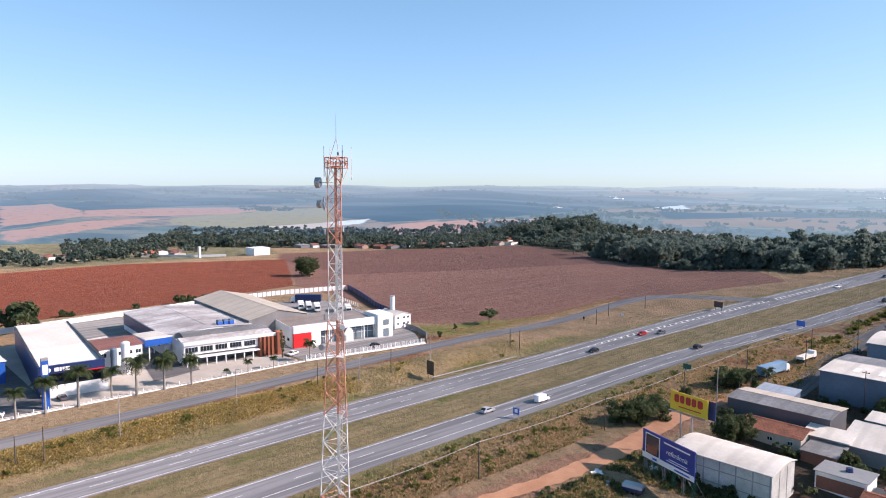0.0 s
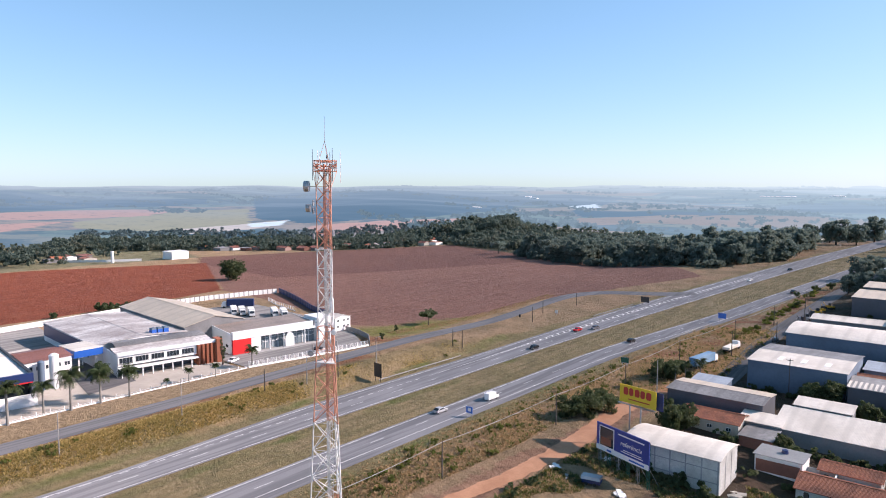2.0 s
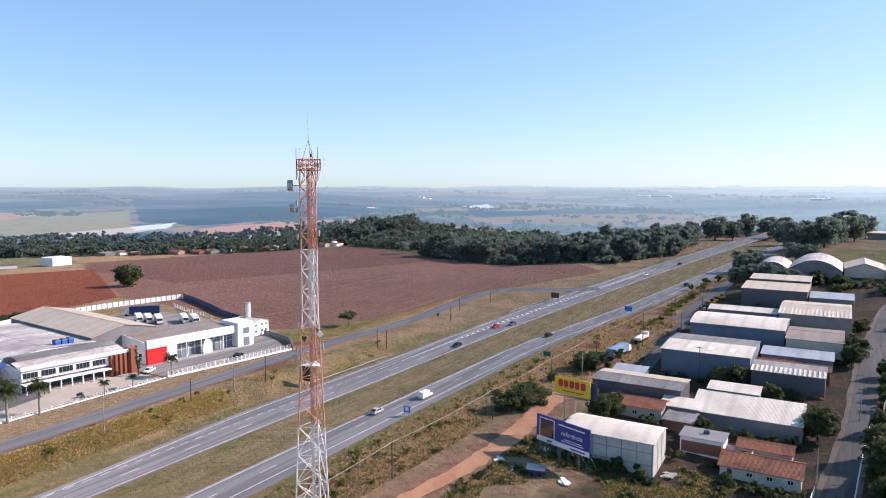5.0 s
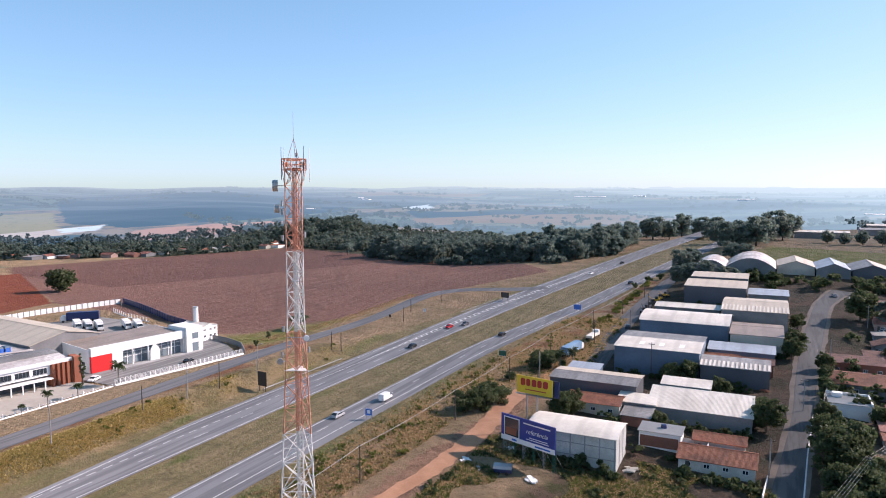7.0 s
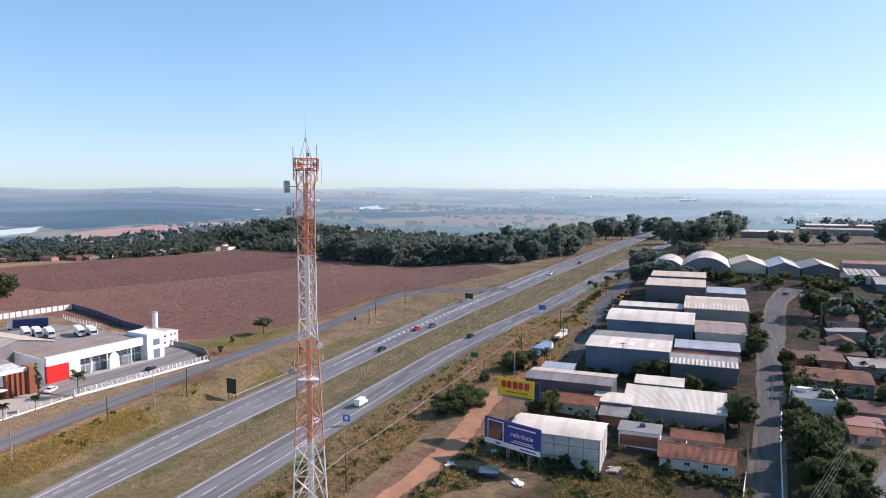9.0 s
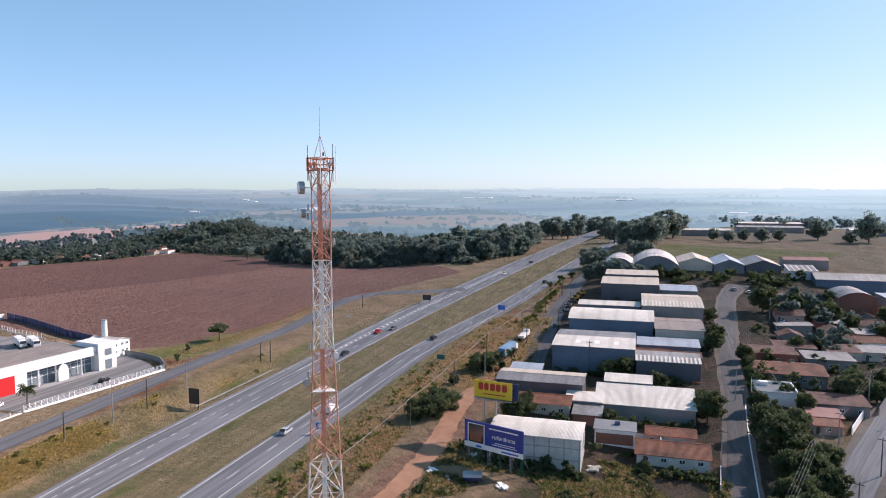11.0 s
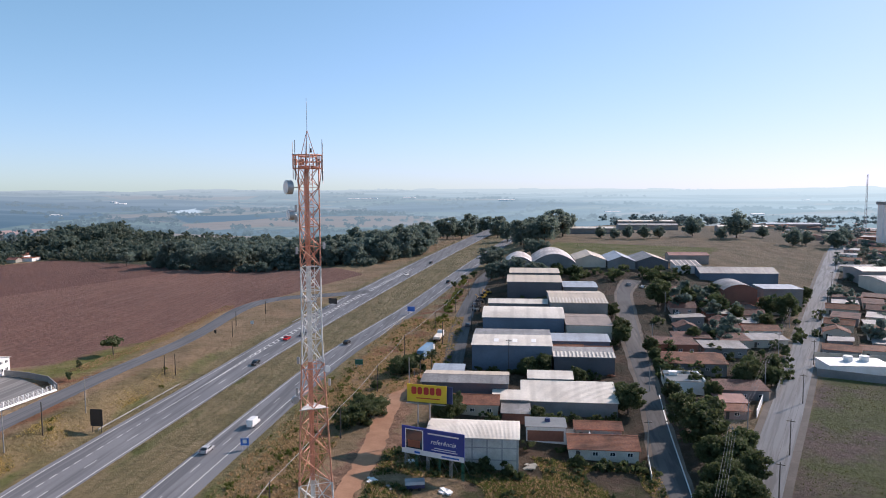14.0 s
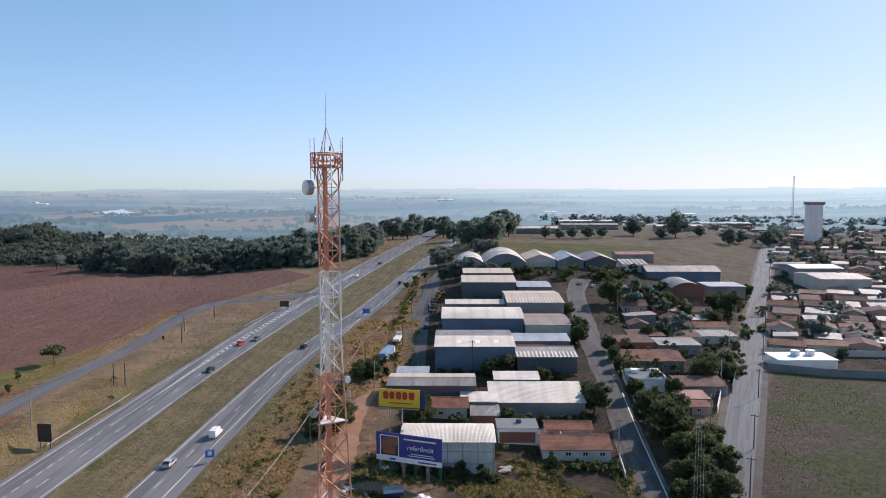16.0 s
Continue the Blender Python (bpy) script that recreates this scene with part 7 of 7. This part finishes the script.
    part("arm", tube(bmesh.new(), (0, 0, high - 0.1), (1.6, 0, high + 0.3), 0.05, 0.04, 6), STEEL, ob)
    part("lamp_head", bm_box(1.4, 2.1, -0.14, 0.14, high + 0.26, high + 0.4), STEEL, ob)


def wire(name, a, b, sag, r, material, label=""):
    """A hanging cable between two points."""
    bm = bmesh.new()
    a, b = Vector(a), Vector(b)
    side = (b - a).cross(Vector((0, 0, 1))).normalized() * r
    prev = None
    for k in range(11):
        p = a.lerp(b, k / 10) - Vector((0, 0, sag * 4 * (k / 10) * (1 - k / 10)))
        ring = [bm.verts.new(p + d) for d in (side, Vector((0, 0, r)), -side, Vector((0, 0, -r)))]
        if prev:
            for i in range(4):
                bm.faces.new((prev[i], prev[(i + 1) % 4], ring[(i + 1) % 4], ring[i]))
        prev = ring
    return tagged(part(name, bm, material), label or "sagging overhead cable", "cable")


LINE = [(36.0, 60.0), (36.2, 100.2), (38.0, 143.6), (39.5, 181), (41.5, 218.5), (47.8, 256.7), (53.0, 290.0), (56.0, 330)]
for k, (x, y) in enumerate(LINE):
    wood_pole("grey timber pole carrying a pale cable along the verge", x, y, 8.2, False, 0, None, "poles along the verge")
for (ax, ay), (bx, by) in zip(LINE, LINE[1:]):
    wire("cable", (ax, ay, land(ax, ay) + 7.9), (bx, by, land(bx, by) + 7.9), 0.5, 0.075, OLD_PLASTER, "thick pale overhead cable along the verge")
for x, y in ((-31.6, 52.0), (-32.5, 81.2), (-31.5, 120), (-30.5, 147.5)):
    street_lamp(x, y, 9.5, 0)
for x, y, h in ((-31.0, 31, 6.0), (-30.2, 36.1, 7.5), (-32.5, 106, 6.5), (-30.8, 131.5, 8.0), (-28.8, 184.8, 6.5), (-27, 188, 6.8), (-31.4, 242.6, 6.5), (-38, 262, 6.0), (-34, 286, 6)):
    wood_pole("plain dark timber post beside the service road", x, y, h, False, 0, None, "posts by the service road")
for x, y in ((66, 236), (62.5, 255), (64, 290), (53, 236)):
    wood_pole("timber utility pole on the frontage street", x, y, 9, True, 90, None, "poles of the frontage street")
wood_pole("timber pole with crossarm before the blue-walled shed", 78.0, 206.0, 11.5, True, 0)
wood_pole("tall pole with white lamp beside the yellow billboard", 49.0, 181.3, 11.0, False, 0, CONCRETE)
for x, y in ((112.3, 151), (120.6, 194), (130, 240), (147, 300)):
    wood_pole("concrete utility pole on the side street", x, y, 9, True, 0, CONCRETE, "poles of the side street")
AVENUE = [(126.5, 122), (134.5, 128), (145.4, 151.5), (164.0, 191.5), (184.2, 234), (206, 281), (230, 332), (256, 388), (285, 450)]
for x, y in AVENUE[1:]:
    wood_pole("dark timber utility pole along the avenue", x, y, 9, True, -25, None, "poles of the avenue")
LEFT_LINE = [(131, 148), (141, 168), (158, 205), (176, 244), (197, 290)]
for x, y in LEFT_LINE:
    wood_pole("concrete utility pole on the avenue's housed side", x, y, 9, True, -25, CONCRETE, "poles of the avenue's far kerb")
for (ax, ay), (bx, by) in zip(LEFT_LINE, LEFT_LINE[1:]):
    for d in (-0.8, 0.0, 0.8):
        wire("power_line", (ax + d, ay, land(ax, ay) + 8.7), (bx + d, by, land(bx, by) + 8.7), 0.6, 0.025, DARK, "thin dark power line")
for (ax, ay), (bx, by) in zip(AVENUE[1:], AVENUE[2:6]):
    for d in (-0.8, 0.8):
        wire("power_line", (ax + d, ay, land(ax, ay) + 8.7), (bx + d, by, land(bx, by) + 8.7), 0.6, 0.025, DARK, "thin dark power line")
for d in (-0.9, -0.3, 0.3, 0.9):
    wire("power_line", (131 + d, 148, land(131, 148) + 8.7), (112 + d, 96, land(112, 96) + 8.7), 0.8, 0.02, OLD_PLASTER, "thin pale power line")


# ---- rubbish and small things ----
def heap(label, x, y, material, size, seed, category="rubbish"):
    rng = np.random.default_rng(seed)
    ob = thing("rubbish_heap", label, category, "heaps on the lot", (x, y, land(x, y)))
    for k in range(7):
        bm = bmesh.new()
        a, b, c = size * (0.3 + 0.5 * rng.random()), size * (0.2 + 0.4 * rng.random()), size * (0.05 + 0.12 * rng.random())
        box(bm, -a / 2, a / 2, -b / 2, b / 2, 0, c)
        o = part("piece", bm, material, ob)
        o.matrix_basis = pose(rng.normal() * size * 0.35, rng.normal() * size * 0.35, 0.05 + 0.08 * k * size * 0.3, rng.normal() * 10, rng.normal() * 10, 360 * rng.random())


heap("heap of white plastic sheeting on the weeds", 66.1, 121.5, WHITE, 2.2, 1)
heap("scattered white rubbish on the weeds", 50.7, 122.5, WHITE, 1.7, 2)
heap("pale scrap beside the dirt track", 54.5, 120.5, CONCRETE, 1.3, 3)
heap("white scrap under the billboard", 56.5, 134.5, WHITE, 1.2, 4)
heap("broken masonry by the warehouse corner", 84, 139.5, CREAM, 2.6, 5)
heap("orange rubble at the side street's kerb", 110.5, 206, BRICK, 1.8, 6)
trailer = thing("covered_trailer", "small silver covered trailer abandoned on the weeds", "trailer", "", (59.5, 121.5, land(59.5, 121.5)), 12)
part("bed", bm_box(-2.0, 2.0, -1.1, 1.1, 0.5, 1.3), NAVY, trailer)
part("cover", prism(bmesh.new(), [(-1.2, 1.304), (1.2, 1.304), (1.0, 1.9), (-1.0, 1.9)], "x", -2.05, 2.05), STEEL, trailer)
for sx in (-0.9, 0.9):
    for lo, hi in ((-1.2, -1.0), (1.0, 1.2)):
        part("wheel", tube(bmesh.new(), (sx, lo, 0.38), (sx, hi, 0.38), 0.38, None, 12), BLACK, trailer)
digger_paint = plain("digger_yellow", (0.6, 0.32, 0.02), None, 0.5, 0.6)
for k, (x, y, a) in enumerate(((64.5, 321, 20), (66, 328, 70), (63.5, 315, 110), (63, 308, 40), (62.8, 301, 10), (62.5, 295, 60), (62.3, 289, 30))):
    ob = thing("farm_machine", "parked yellow and dusty farm machine outside the sheds", "machine", "machines outside the sheds", (x, y, land(x, y)), a)
    m = digger_paint if k < 3 else (DARK if k % 2 else CONCRETE)
    part("body", prism(bmesh.new(), [(-1.8, 0.8), (1.8, 0.8), (1.7, 1.6), (0.6, 1.8), (-1.8, 1.7)], "x", -0.8, 0.8), m, ob)
    part("cab", prism(bmesh.new(), [(-0.9, 1.7), (0.5, 1.8), (0.3, 2.9), (-0.8, 2.9)], "x", -0.7, 0.7), DARK, ob)
    for wy in (-1.2, 1.2):
        for s in (-1, 1):
            lo, hi = sorted((s * 0.82, s * 1.15))
            part("wheel", tube(bmesh.new(), (lo, wy, 0.6), (hi, wy, 0.6), 0.6, None, 12), BLACK, ob)
    part("boom", tube(bmesh.new(), (0, 1.6, 1.5), (0, 3.0, 2.8), 0.14, None, 6), m, ob)


# ---- the town between and beyond the two streets ----
house(141, 155, 193, 201.5, 3.2, 0.7, GREYWALL, TILES_DARK, kind="mono", label="grey row house with a dark red tile roof on the avenue")
shed("flat_roofed_house", "white flat-roofed house with a roof tank among trees", 126.8, 136.8, 194.5, 203.5, 3.6, 0.0, "flat", WHITE, CONCRETE, category="house", extras=lambda ob, x0, x1, y0, y1, low: [
    part("parapet", bm_box(x0 - 0.3, x1 + 0.3, y1 - 0.15, y1 + 0.25, 3.604, 4.3), WHITE, ob), part("parapet", bm_box(x1 - 0.1, x1 + 0.3, y0, y1 - 0.154, 3.604, 4.2), WHITE, ob), part("water_tank", bm_box(x0 + 1.0, x0 + 3.4, y1 - 3.0, y1 - 1.0, 3.604, 4.7), WHITE, ob)])
house(137.6, 145.5, 182, 188.5, 2.8, 0.4, BRICK, ROOF_RED, kind="mono", label="low red-walled house with a red-brown sheet roof")
house(137.5, 144, 176, 180.5, 2.5, 0.3, PINK, TILES, kind="mono", label="little lean-to house with a pinkish tile roof")
wall_run("house_wall", [(146.6, 178), (152.4, 191), (156.3, 200)], 2.2, 0.2, WHITE, "white garden wall along the avenue", None, 3.0)
house(129, 150, 217, 233, 3.4, 1.5, GREYWALL, TILES, label="wide hall house with a faded red tile roof")
house(130, 146, 239, 250, 3.6, 0.3, RAWBRICK, TILES_DARK, kind="mono", label="unfinished brick house with a dark roof")
house(149, 164, 241, 252, 3.6, 0.3, GREYWALL, ROOF_OLD, kind="mono", label="grey house with a cluttered flat roof")
wall_run("avenue_wall", [(158, 196), (164, 209), (171, 224)], 2.4, 0.2, GREYWALL, "grey garden wall along the avenue", None, 3.5)
wall_run("garden_wall", [(180, 221), (196, 214.5), (214, 211.5), (262, 207)], 2.6, 0.22, GREYWALL, "long grey block wall round the white house", None, 4.0)
wall_run("yard_wall", [(188, 243), (214, 239), (262, 236)], 2.4, 0.22, CREAM, "weathered wall between two yards", None, 4.0)
wall_run("street_wall", [(124, 172), (126.2, 204), (131, 236)], 1.8, 0.18, CREAM, "low garden wall along the side street", None, 3.5)
wall_run("side_fence", [(111, 139), (112, 149)], 1.4, 0.15, WHITE, "short white wall beside the side street", None, 3.0)

TONES = [CREAM, GREYWALL, PINK, GREYWALL, RAWBRICK, CREAM, WHITE]
TOPS = [TILES, TILES_DARK, TILES_DARK, ROOF_GREY, ROOF_OLD, TILES_DARK, ROOF_GREY]
WORDS = {TILES: "an orange clay tile roof", TILES_DARK: "a sooted dark tile roof", ROOF_GREY: "a grey sheet roof", ROOF_OLD: "a sooty sheet roof", ROOF_BEIGE: "a beige sheet roof"}
SAID = {WHITE: "white", CREAM: "cream", PINK: "faded pink", GREYWALL: "grey rendered", RAWBRICK: "bare brick"}


def avenue_x(y):
    return 131 + (y - 129) * 0.4606


def row_houses(seed, cells, lo=8, hi=14, plain_far=False, openings=True, turned=0.0):
    """Houses on plots of (x, y), each a little different; far ones have no openings that could be told apart."""
    rng = np.random.default_rng(seed)
    for x, y in cells:
        w, d = lo + (hi - lo) * rng.random(), 7 + 5 * rng.random()
        wall, roof = TONES[int(rng.random() * 7)], TOPS[int(rng.random() * 7)]
        kind = "gable" if roof in (TILES, TILES_DARK) and rng.random() < 0.7 else "mono"
        x += rng.normal() * 1.2
        y += rng.normal() * 1.2
        label = "low %s house with %s" % (SAID[wall], WORDS[roof])
        rise = (1.1 + rng.random() * 0.8) if kind == "gable" else 0.3 + 0.5 * rng.random()
        if plain_far:
            ob = shed("house", label, x - w / 2, x + w / 2, y - d / 2, y + d / 2, 3.2, rise, kind, wall, roof, "x" if rng.random() < 0.6 else "y", None, 0.45, "house", "houses of the far town",
                 None, lambda ob, a0, a1, b0, b1, low: [window(ob, "-y", mix(a0, a1, f), 1.0, b0, 1.6, 1.2) for f in ((0.3, 0.7) if openings else ())])
        else:
            ob = house(x - w / 2, x + w / 2, y - d / 2, y + d / 2, 3.2, rise, wall, roof, "x" if rng.random() < 0.6 else "y", kind, label)
        ob.matrix_basis = ob.matrix_basis @ pose(0, 0, 0, 0, 0, turned + (3 * rng.normal() if turned else 0.0))


cells = []
for y in (262, 276, 290, 304, 318, 332):
    x = (150 if y < 300 else 152) + (y - 262) * 0.1
    while x < avenue_x(y) - 13:
        cells.append((x, y))
        x += 14.5
row_houses(51, cells)
cells = []
for y in (247, 260, 274, 288, 303, 318, 333, 348):
    x = avenue_x(y) + 13
    while x < avenue_x(y) + 120:
        cells.append((x, y))
        x += 15.5
row_houses(52, cells, turned=-24)
cells = []
for y in (364, 382, 402, 424, 448, 474, 502, 532, 566):
    x = avenue_x(y) + (44 if y < 425 else 14)
    while x < avenue_x(y) + 190 + (y - 364) * 0.5:
        cells.append((x, y))
        x += 18.5
row_houses(53, cells, 9, 15, True, turned=-24)
rng = np.random.default_rng(54)
cells = [(330 + 420 * rng.random(), 600 + 420 * rng.random()) for _ in range(120)]
row_houses(55, [c for c in cells if c[0] > 170 + (c[1] - 520) * 0.1], 10, 20, True, False, -24)
for x, y, w, d, roof in ((150, 640, 40, 14, ROOF_WHITE), (215, 720, 60, 16, ROOF_GREY), (300, 690, 46, 15, ROOF_WHITE), (-25, 705, 46, 14, ROOF_WHITE), (120, 820, 70, 20, ROOF_WHITE), (250, 900, 80, 22, ROOF_WHITE), (400, 830, 60, 20, ROOF_BLUE), (30, 930, 60, 18, ROOF_WHITE)):
    shed("distant_shed", "long pale distant shed beyond the town", x - w / 2, x + w / 2, y - d / 2, y + d / 2, 5.5, 1.2, "gable", GREYWALL, roof, group="distant sheds")
town_crowns = tree("dark tree among the houses of the far town", 10, 10, LEAF_GROVE_HAZED, 61, 24, 40, 0.95, 0.15, "trees of the far town")
rng = np.random.default_rng(62)
scatter(town_crowns, [(avenue_x(y) + 12 + 190 * rng.random(), y) for y in (255 + 320 * rng.random(34))] + [(330 + 420 * rng.random(), 600 + 400 * rng.random()) for _ in range(10)]
        + [(148 + 45 * rng.random(), 258 + 80 * rng.random()) for _ in range(16)], seed=63, lo=0.5, hi=1.05)

# the water tower and the far mast
wt_ob = thing("water_tower", "tall pale concrete water tower above the town", "water tower", "", (389, 598, land(389, 598)))
part("shaft", bm_box(-5.4, 5.4, -5, 5, -1, 34.0), WHITE, wt_ob)
part("cap", bm_box(-6.4, 6.4, -6, 6, 34.004, 36.5), GREYWALL, wt_ob)
for k in range(3):
    part("rib", bm_box(-4 + k * 4 - 0.3, -4 + k * 4 + 0.3, -5.3, -5.004, -1, 34), WHITE, wt_ob)
far_mast = thing("far_mast", "thin lattice mast on the skyline of the town", "radio mast", "", (430, 720, land(430, 720)))
for k in range(3):
    a = radians(120 * k + 20)
    part("leg", tube(bmesh.new(), (1.6 * math.cos(a), 1.6 * math.sin(a), 0), (0.5 * math.cos(a), 0.5 * math.sin(a), 62), 0.16, 0.12, 4), STEEL, far_mast)
for k in range(15):
    r0, r1 = mix(1.6, 0.5, k / 15), mix(1.6, 0.5, (k + 1) / 15)
    for j in range(3):
        a, b = radians(120 * j + 20), radians(120 * j + 140)
        part("brace", tube(bmesh.new(), (r0 * math.cos(a), r0 * math.sin(a), 62 * k / 15), (r1 * math.cos(b), r1 * math.sin(b), 62 * (k + 1) / 15), 0.08, None, 4), STEEL, far_mast)

# ---- settlement, woods and water beyond the ploughed field ----
shed("white_box_store", "plain white box-shaped store at the field's end", -458, -442, 306, 322, 7.0, 0.3, "flat", WHITE, WHITE, category="building")
white_column = thing("white_column", "slim white water column by the field", "water tower", "", (-455, 260, land(-455, 260)))
part("shaft", tube(bmesh.new(), (0, 0, -0.5), (0, 0, 10), 1.3, None, 14), WHITE, white_column)
for pts in ([(-520, 230), (-470, 262), (-455, 285)],):
    wall_run("pasture_wall", pts, 2.0, 0.2, WHITE, "long white wall beyond the red field", None, 6.0)
rng = np.random.default_rng(71)
BELT = [(-705, 285), (-627, 331), (-560, 377), (-500, 408), (-417, 440), (-378, 505), (-366, 590), (-368, 680), (-366, 770)]


def belt(f, deep):
    """A place in the wooded belt: f along its foot, deep metres behind it."""
    k = min(int(f * 8), 7)
    (ax, ay), (bx, by) = BELT[k], BELT[k + 1]
    return mix(ax, bx, f * 8 - k) - 0.8 * deep, mix(ay, by, f * 8 - k) + 0.55 * deep


cells = [belt(mix(0.3, 0.8, (k + 0.8 * rng.random()) / 24), 4 + 60 * rng.random()) for k in range(24)]
cells += [(-490 - 90 * rng.random(), 165 + 110 * rng.random()) for _ in range(11)]
row_houses(72, cells, 9, 16, True, False)
spots = [belt(rng.random(), 175 * rng.random() ** 1.2) for _ in range(880)]
for _ in range(330):
    u, v = rng.random(), rng.random()
    spots.append((mix(mix(-366, -385, v), mix(-222, -190, v), u), mix(mix(598, 820, v), mix(512, 800, v), u)))
spots += [(-480 - 120 * rng.random(), 120 + 110 * rng.random()) for _ in range(60)] + [(-520 - 190 * rng.random(), 200 + 110 * rng.random()) for _ in range(60)]


def hides(p):
    """Whether a tree at p would stand on a house or on the open ground before it."""
    for x, y in cells:
        along, across = (p[0] - x) * 0.8 - (p[1] - y) * 0.6, (p[0] - x) * 0.6 + (p[1] - y) * 0.8
        if -11 < along < 17 and abs(across) < 9:
            return True
    return False


spots = [p for p in spots if not hides(p)]


# farthest leaves, palest of all: the haze before them is in their colour
HAZE_LEAF = foliage("haze_tinted_far_leaves", (0.11, 0.165, 0.18), (0.15, 0.21, 0.21), (0.2, 0.24, 0.22), 0.02)


leafage("wooded_belt", "dense dark trees round the settlement beyond the field", [(x, y, 7 + 8 * rng.random() ** 1.5, 9 + 7 * rng.random(), 10) for x, y in spots], LEAF_FAR_HAZED, 74, 1.35, 26)
leafage("wooded_rise", "tall dark wood on the rise behind the field's corner", [(*belt(mix(0.78, 1.0, rng.random()), 10 + 90 * rng.random()), 17 + 9 * rng.random(), 14 + 6 * rng.random(), 22) for _ in range(90)], LEAF_FAR_HAZED, 77, 1.35, 32)
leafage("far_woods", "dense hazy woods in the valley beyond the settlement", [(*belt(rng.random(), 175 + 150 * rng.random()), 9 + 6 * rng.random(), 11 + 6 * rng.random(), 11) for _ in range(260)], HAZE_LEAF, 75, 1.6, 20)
spots = []
for x, y, count, wide in ((478, 1020, 34, 60), (620, 980, 34, 70), (350, 960, 26, 70), (290, 900, 18, 40), (40, 890, 20, 40), (-10, 860, 16, 30), (760, 900, 30, 90), (560, 860, 24, 60)):
    spots += [(x + wide * rng.normal(), y + 14 * rng.normal()) for _ in range(count)]
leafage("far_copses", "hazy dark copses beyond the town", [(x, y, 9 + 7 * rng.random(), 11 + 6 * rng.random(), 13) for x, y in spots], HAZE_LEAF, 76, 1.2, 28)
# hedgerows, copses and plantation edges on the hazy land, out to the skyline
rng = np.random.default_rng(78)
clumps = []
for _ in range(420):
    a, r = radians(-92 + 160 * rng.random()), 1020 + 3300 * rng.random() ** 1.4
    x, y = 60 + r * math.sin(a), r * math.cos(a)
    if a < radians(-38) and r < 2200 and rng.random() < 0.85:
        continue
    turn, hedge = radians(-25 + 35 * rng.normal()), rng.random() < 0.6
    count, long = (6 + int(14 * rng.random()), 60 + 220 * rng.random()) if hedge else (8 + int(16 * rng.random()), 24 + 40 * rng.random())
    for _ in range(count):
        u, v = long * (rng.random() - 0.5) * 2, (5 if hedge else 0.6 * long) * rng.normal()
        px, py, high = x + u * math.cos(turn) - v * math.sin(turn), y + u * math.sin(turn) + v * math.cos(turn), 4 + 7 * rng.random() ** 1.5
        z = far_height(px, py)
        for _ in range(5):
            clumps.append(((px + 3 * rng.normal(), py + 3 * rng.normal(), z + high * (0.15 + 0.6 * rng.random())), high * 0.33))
tagged(new("distant_trees", leaf_mesh("distant_trees", clumps, 2.4, 14, rng, hazy_tree_material())), "hedgerows and copses scattered over the far farmland, haze painted into their colour", "vegetation", kind="stuff")


def between_houses(rng):
    y = 250 + 340 * rng.random()
    return avenue_x(y) + 6 + 230 * rng.random(), y


def mid_block(rng):
    y = 200 + 150 * rng.random()
    return 122 + (avenue_x(y) - 128) * rng.random() + (18 if y > 262 else 4), y


FRONTS = ((60, 82, 136), (60, 82, 136), (82, 108, 171.5), (66, 92, 207.5), (93, 112, 205), (53, 78, 177.5), (61, 92, 151.5), (93, 110, 145), (67, 98, 245.5), (69, 94, 276.5), (95, 118, 270.5), (76, 102, 314), (99, 116, 241.5), (62, 76, 166), (93, 108, 170.5))


def shed_gaps(rng):
    """Along the foot of the sheds' shaded fronts."""
    a, b, y = FRONTS[int(rng.random() * len(FRONTS))]
    return a + (b - a) * rng.random(), y - 1.2 - 2.0 * rng.random()


rng = np.random.default_rng(81)
leafage("town_greenery", "garden trees and bushes between the town's houses", [(*between_houses(rng), 3 + 5 * rng.random(), 4 + 5 * rng.random(), 14) for _ in range(210)], LEAF_GROVE_HAZED, 82, 0.7, 34)
leafage("garden_greenery", "dark bushes in the yards between the two streets", [(*mid_block(rng), 2 + 4 * rng.random(), 3 + 3.5 * rng.random(), 12) for _ in range(90)], LEAF, 83, 0.55, 34)
leafage("yard_weeds", "low bushes in the gaps between the sheds", [(*shed_gaps(rng), 1 + 2.6 * rng.random(), 2 + 2.2 * rng.random(), 9) for _ in range(120)], LEAF, 84, 0.45, 30)
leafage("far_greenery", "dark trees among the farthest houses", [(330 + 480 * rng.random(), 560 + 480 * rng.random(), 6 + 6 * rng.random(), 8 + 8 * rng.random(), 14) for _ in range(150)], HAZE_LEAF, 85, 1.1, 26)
leafage("hall_bushes", "dark trees in front of the gabled halls", [(100 + 76 * rng.random(), 362 + 22 * rng.random(), 3 + 4 * rng.random(), 4 + 4 * rng.random(), 16) for _ in range(40)], LEAF, 86, 0.6, 34)

# farm buildings in the far haze
for x, y, w in ((-3344, 2790, 60), (-1336, 2286, 40), (-574, 2705, 75), (-1265, 2212, 60), (-960, 1446, 34), (-503, 2679, 110), (-353, 2756, 80), (49, 2213, 90), (728, 2248, 60), (1144, 2672, 40), (557, 1417, 40), (582, 1207, 50), (308, 1672, 60), (-2186, 949, 14), (-2195, 590, 40)):
    w *= 0.6
    shed("farm_building", "pale far-off farm building in the haze", x - w / 2, x + w / 2, y - 8, y + 8, 12.0 if y > 2000 else 9.0, 1.2, "gable", WHITE, WHITE, group="far farm buildings", category="farm building")
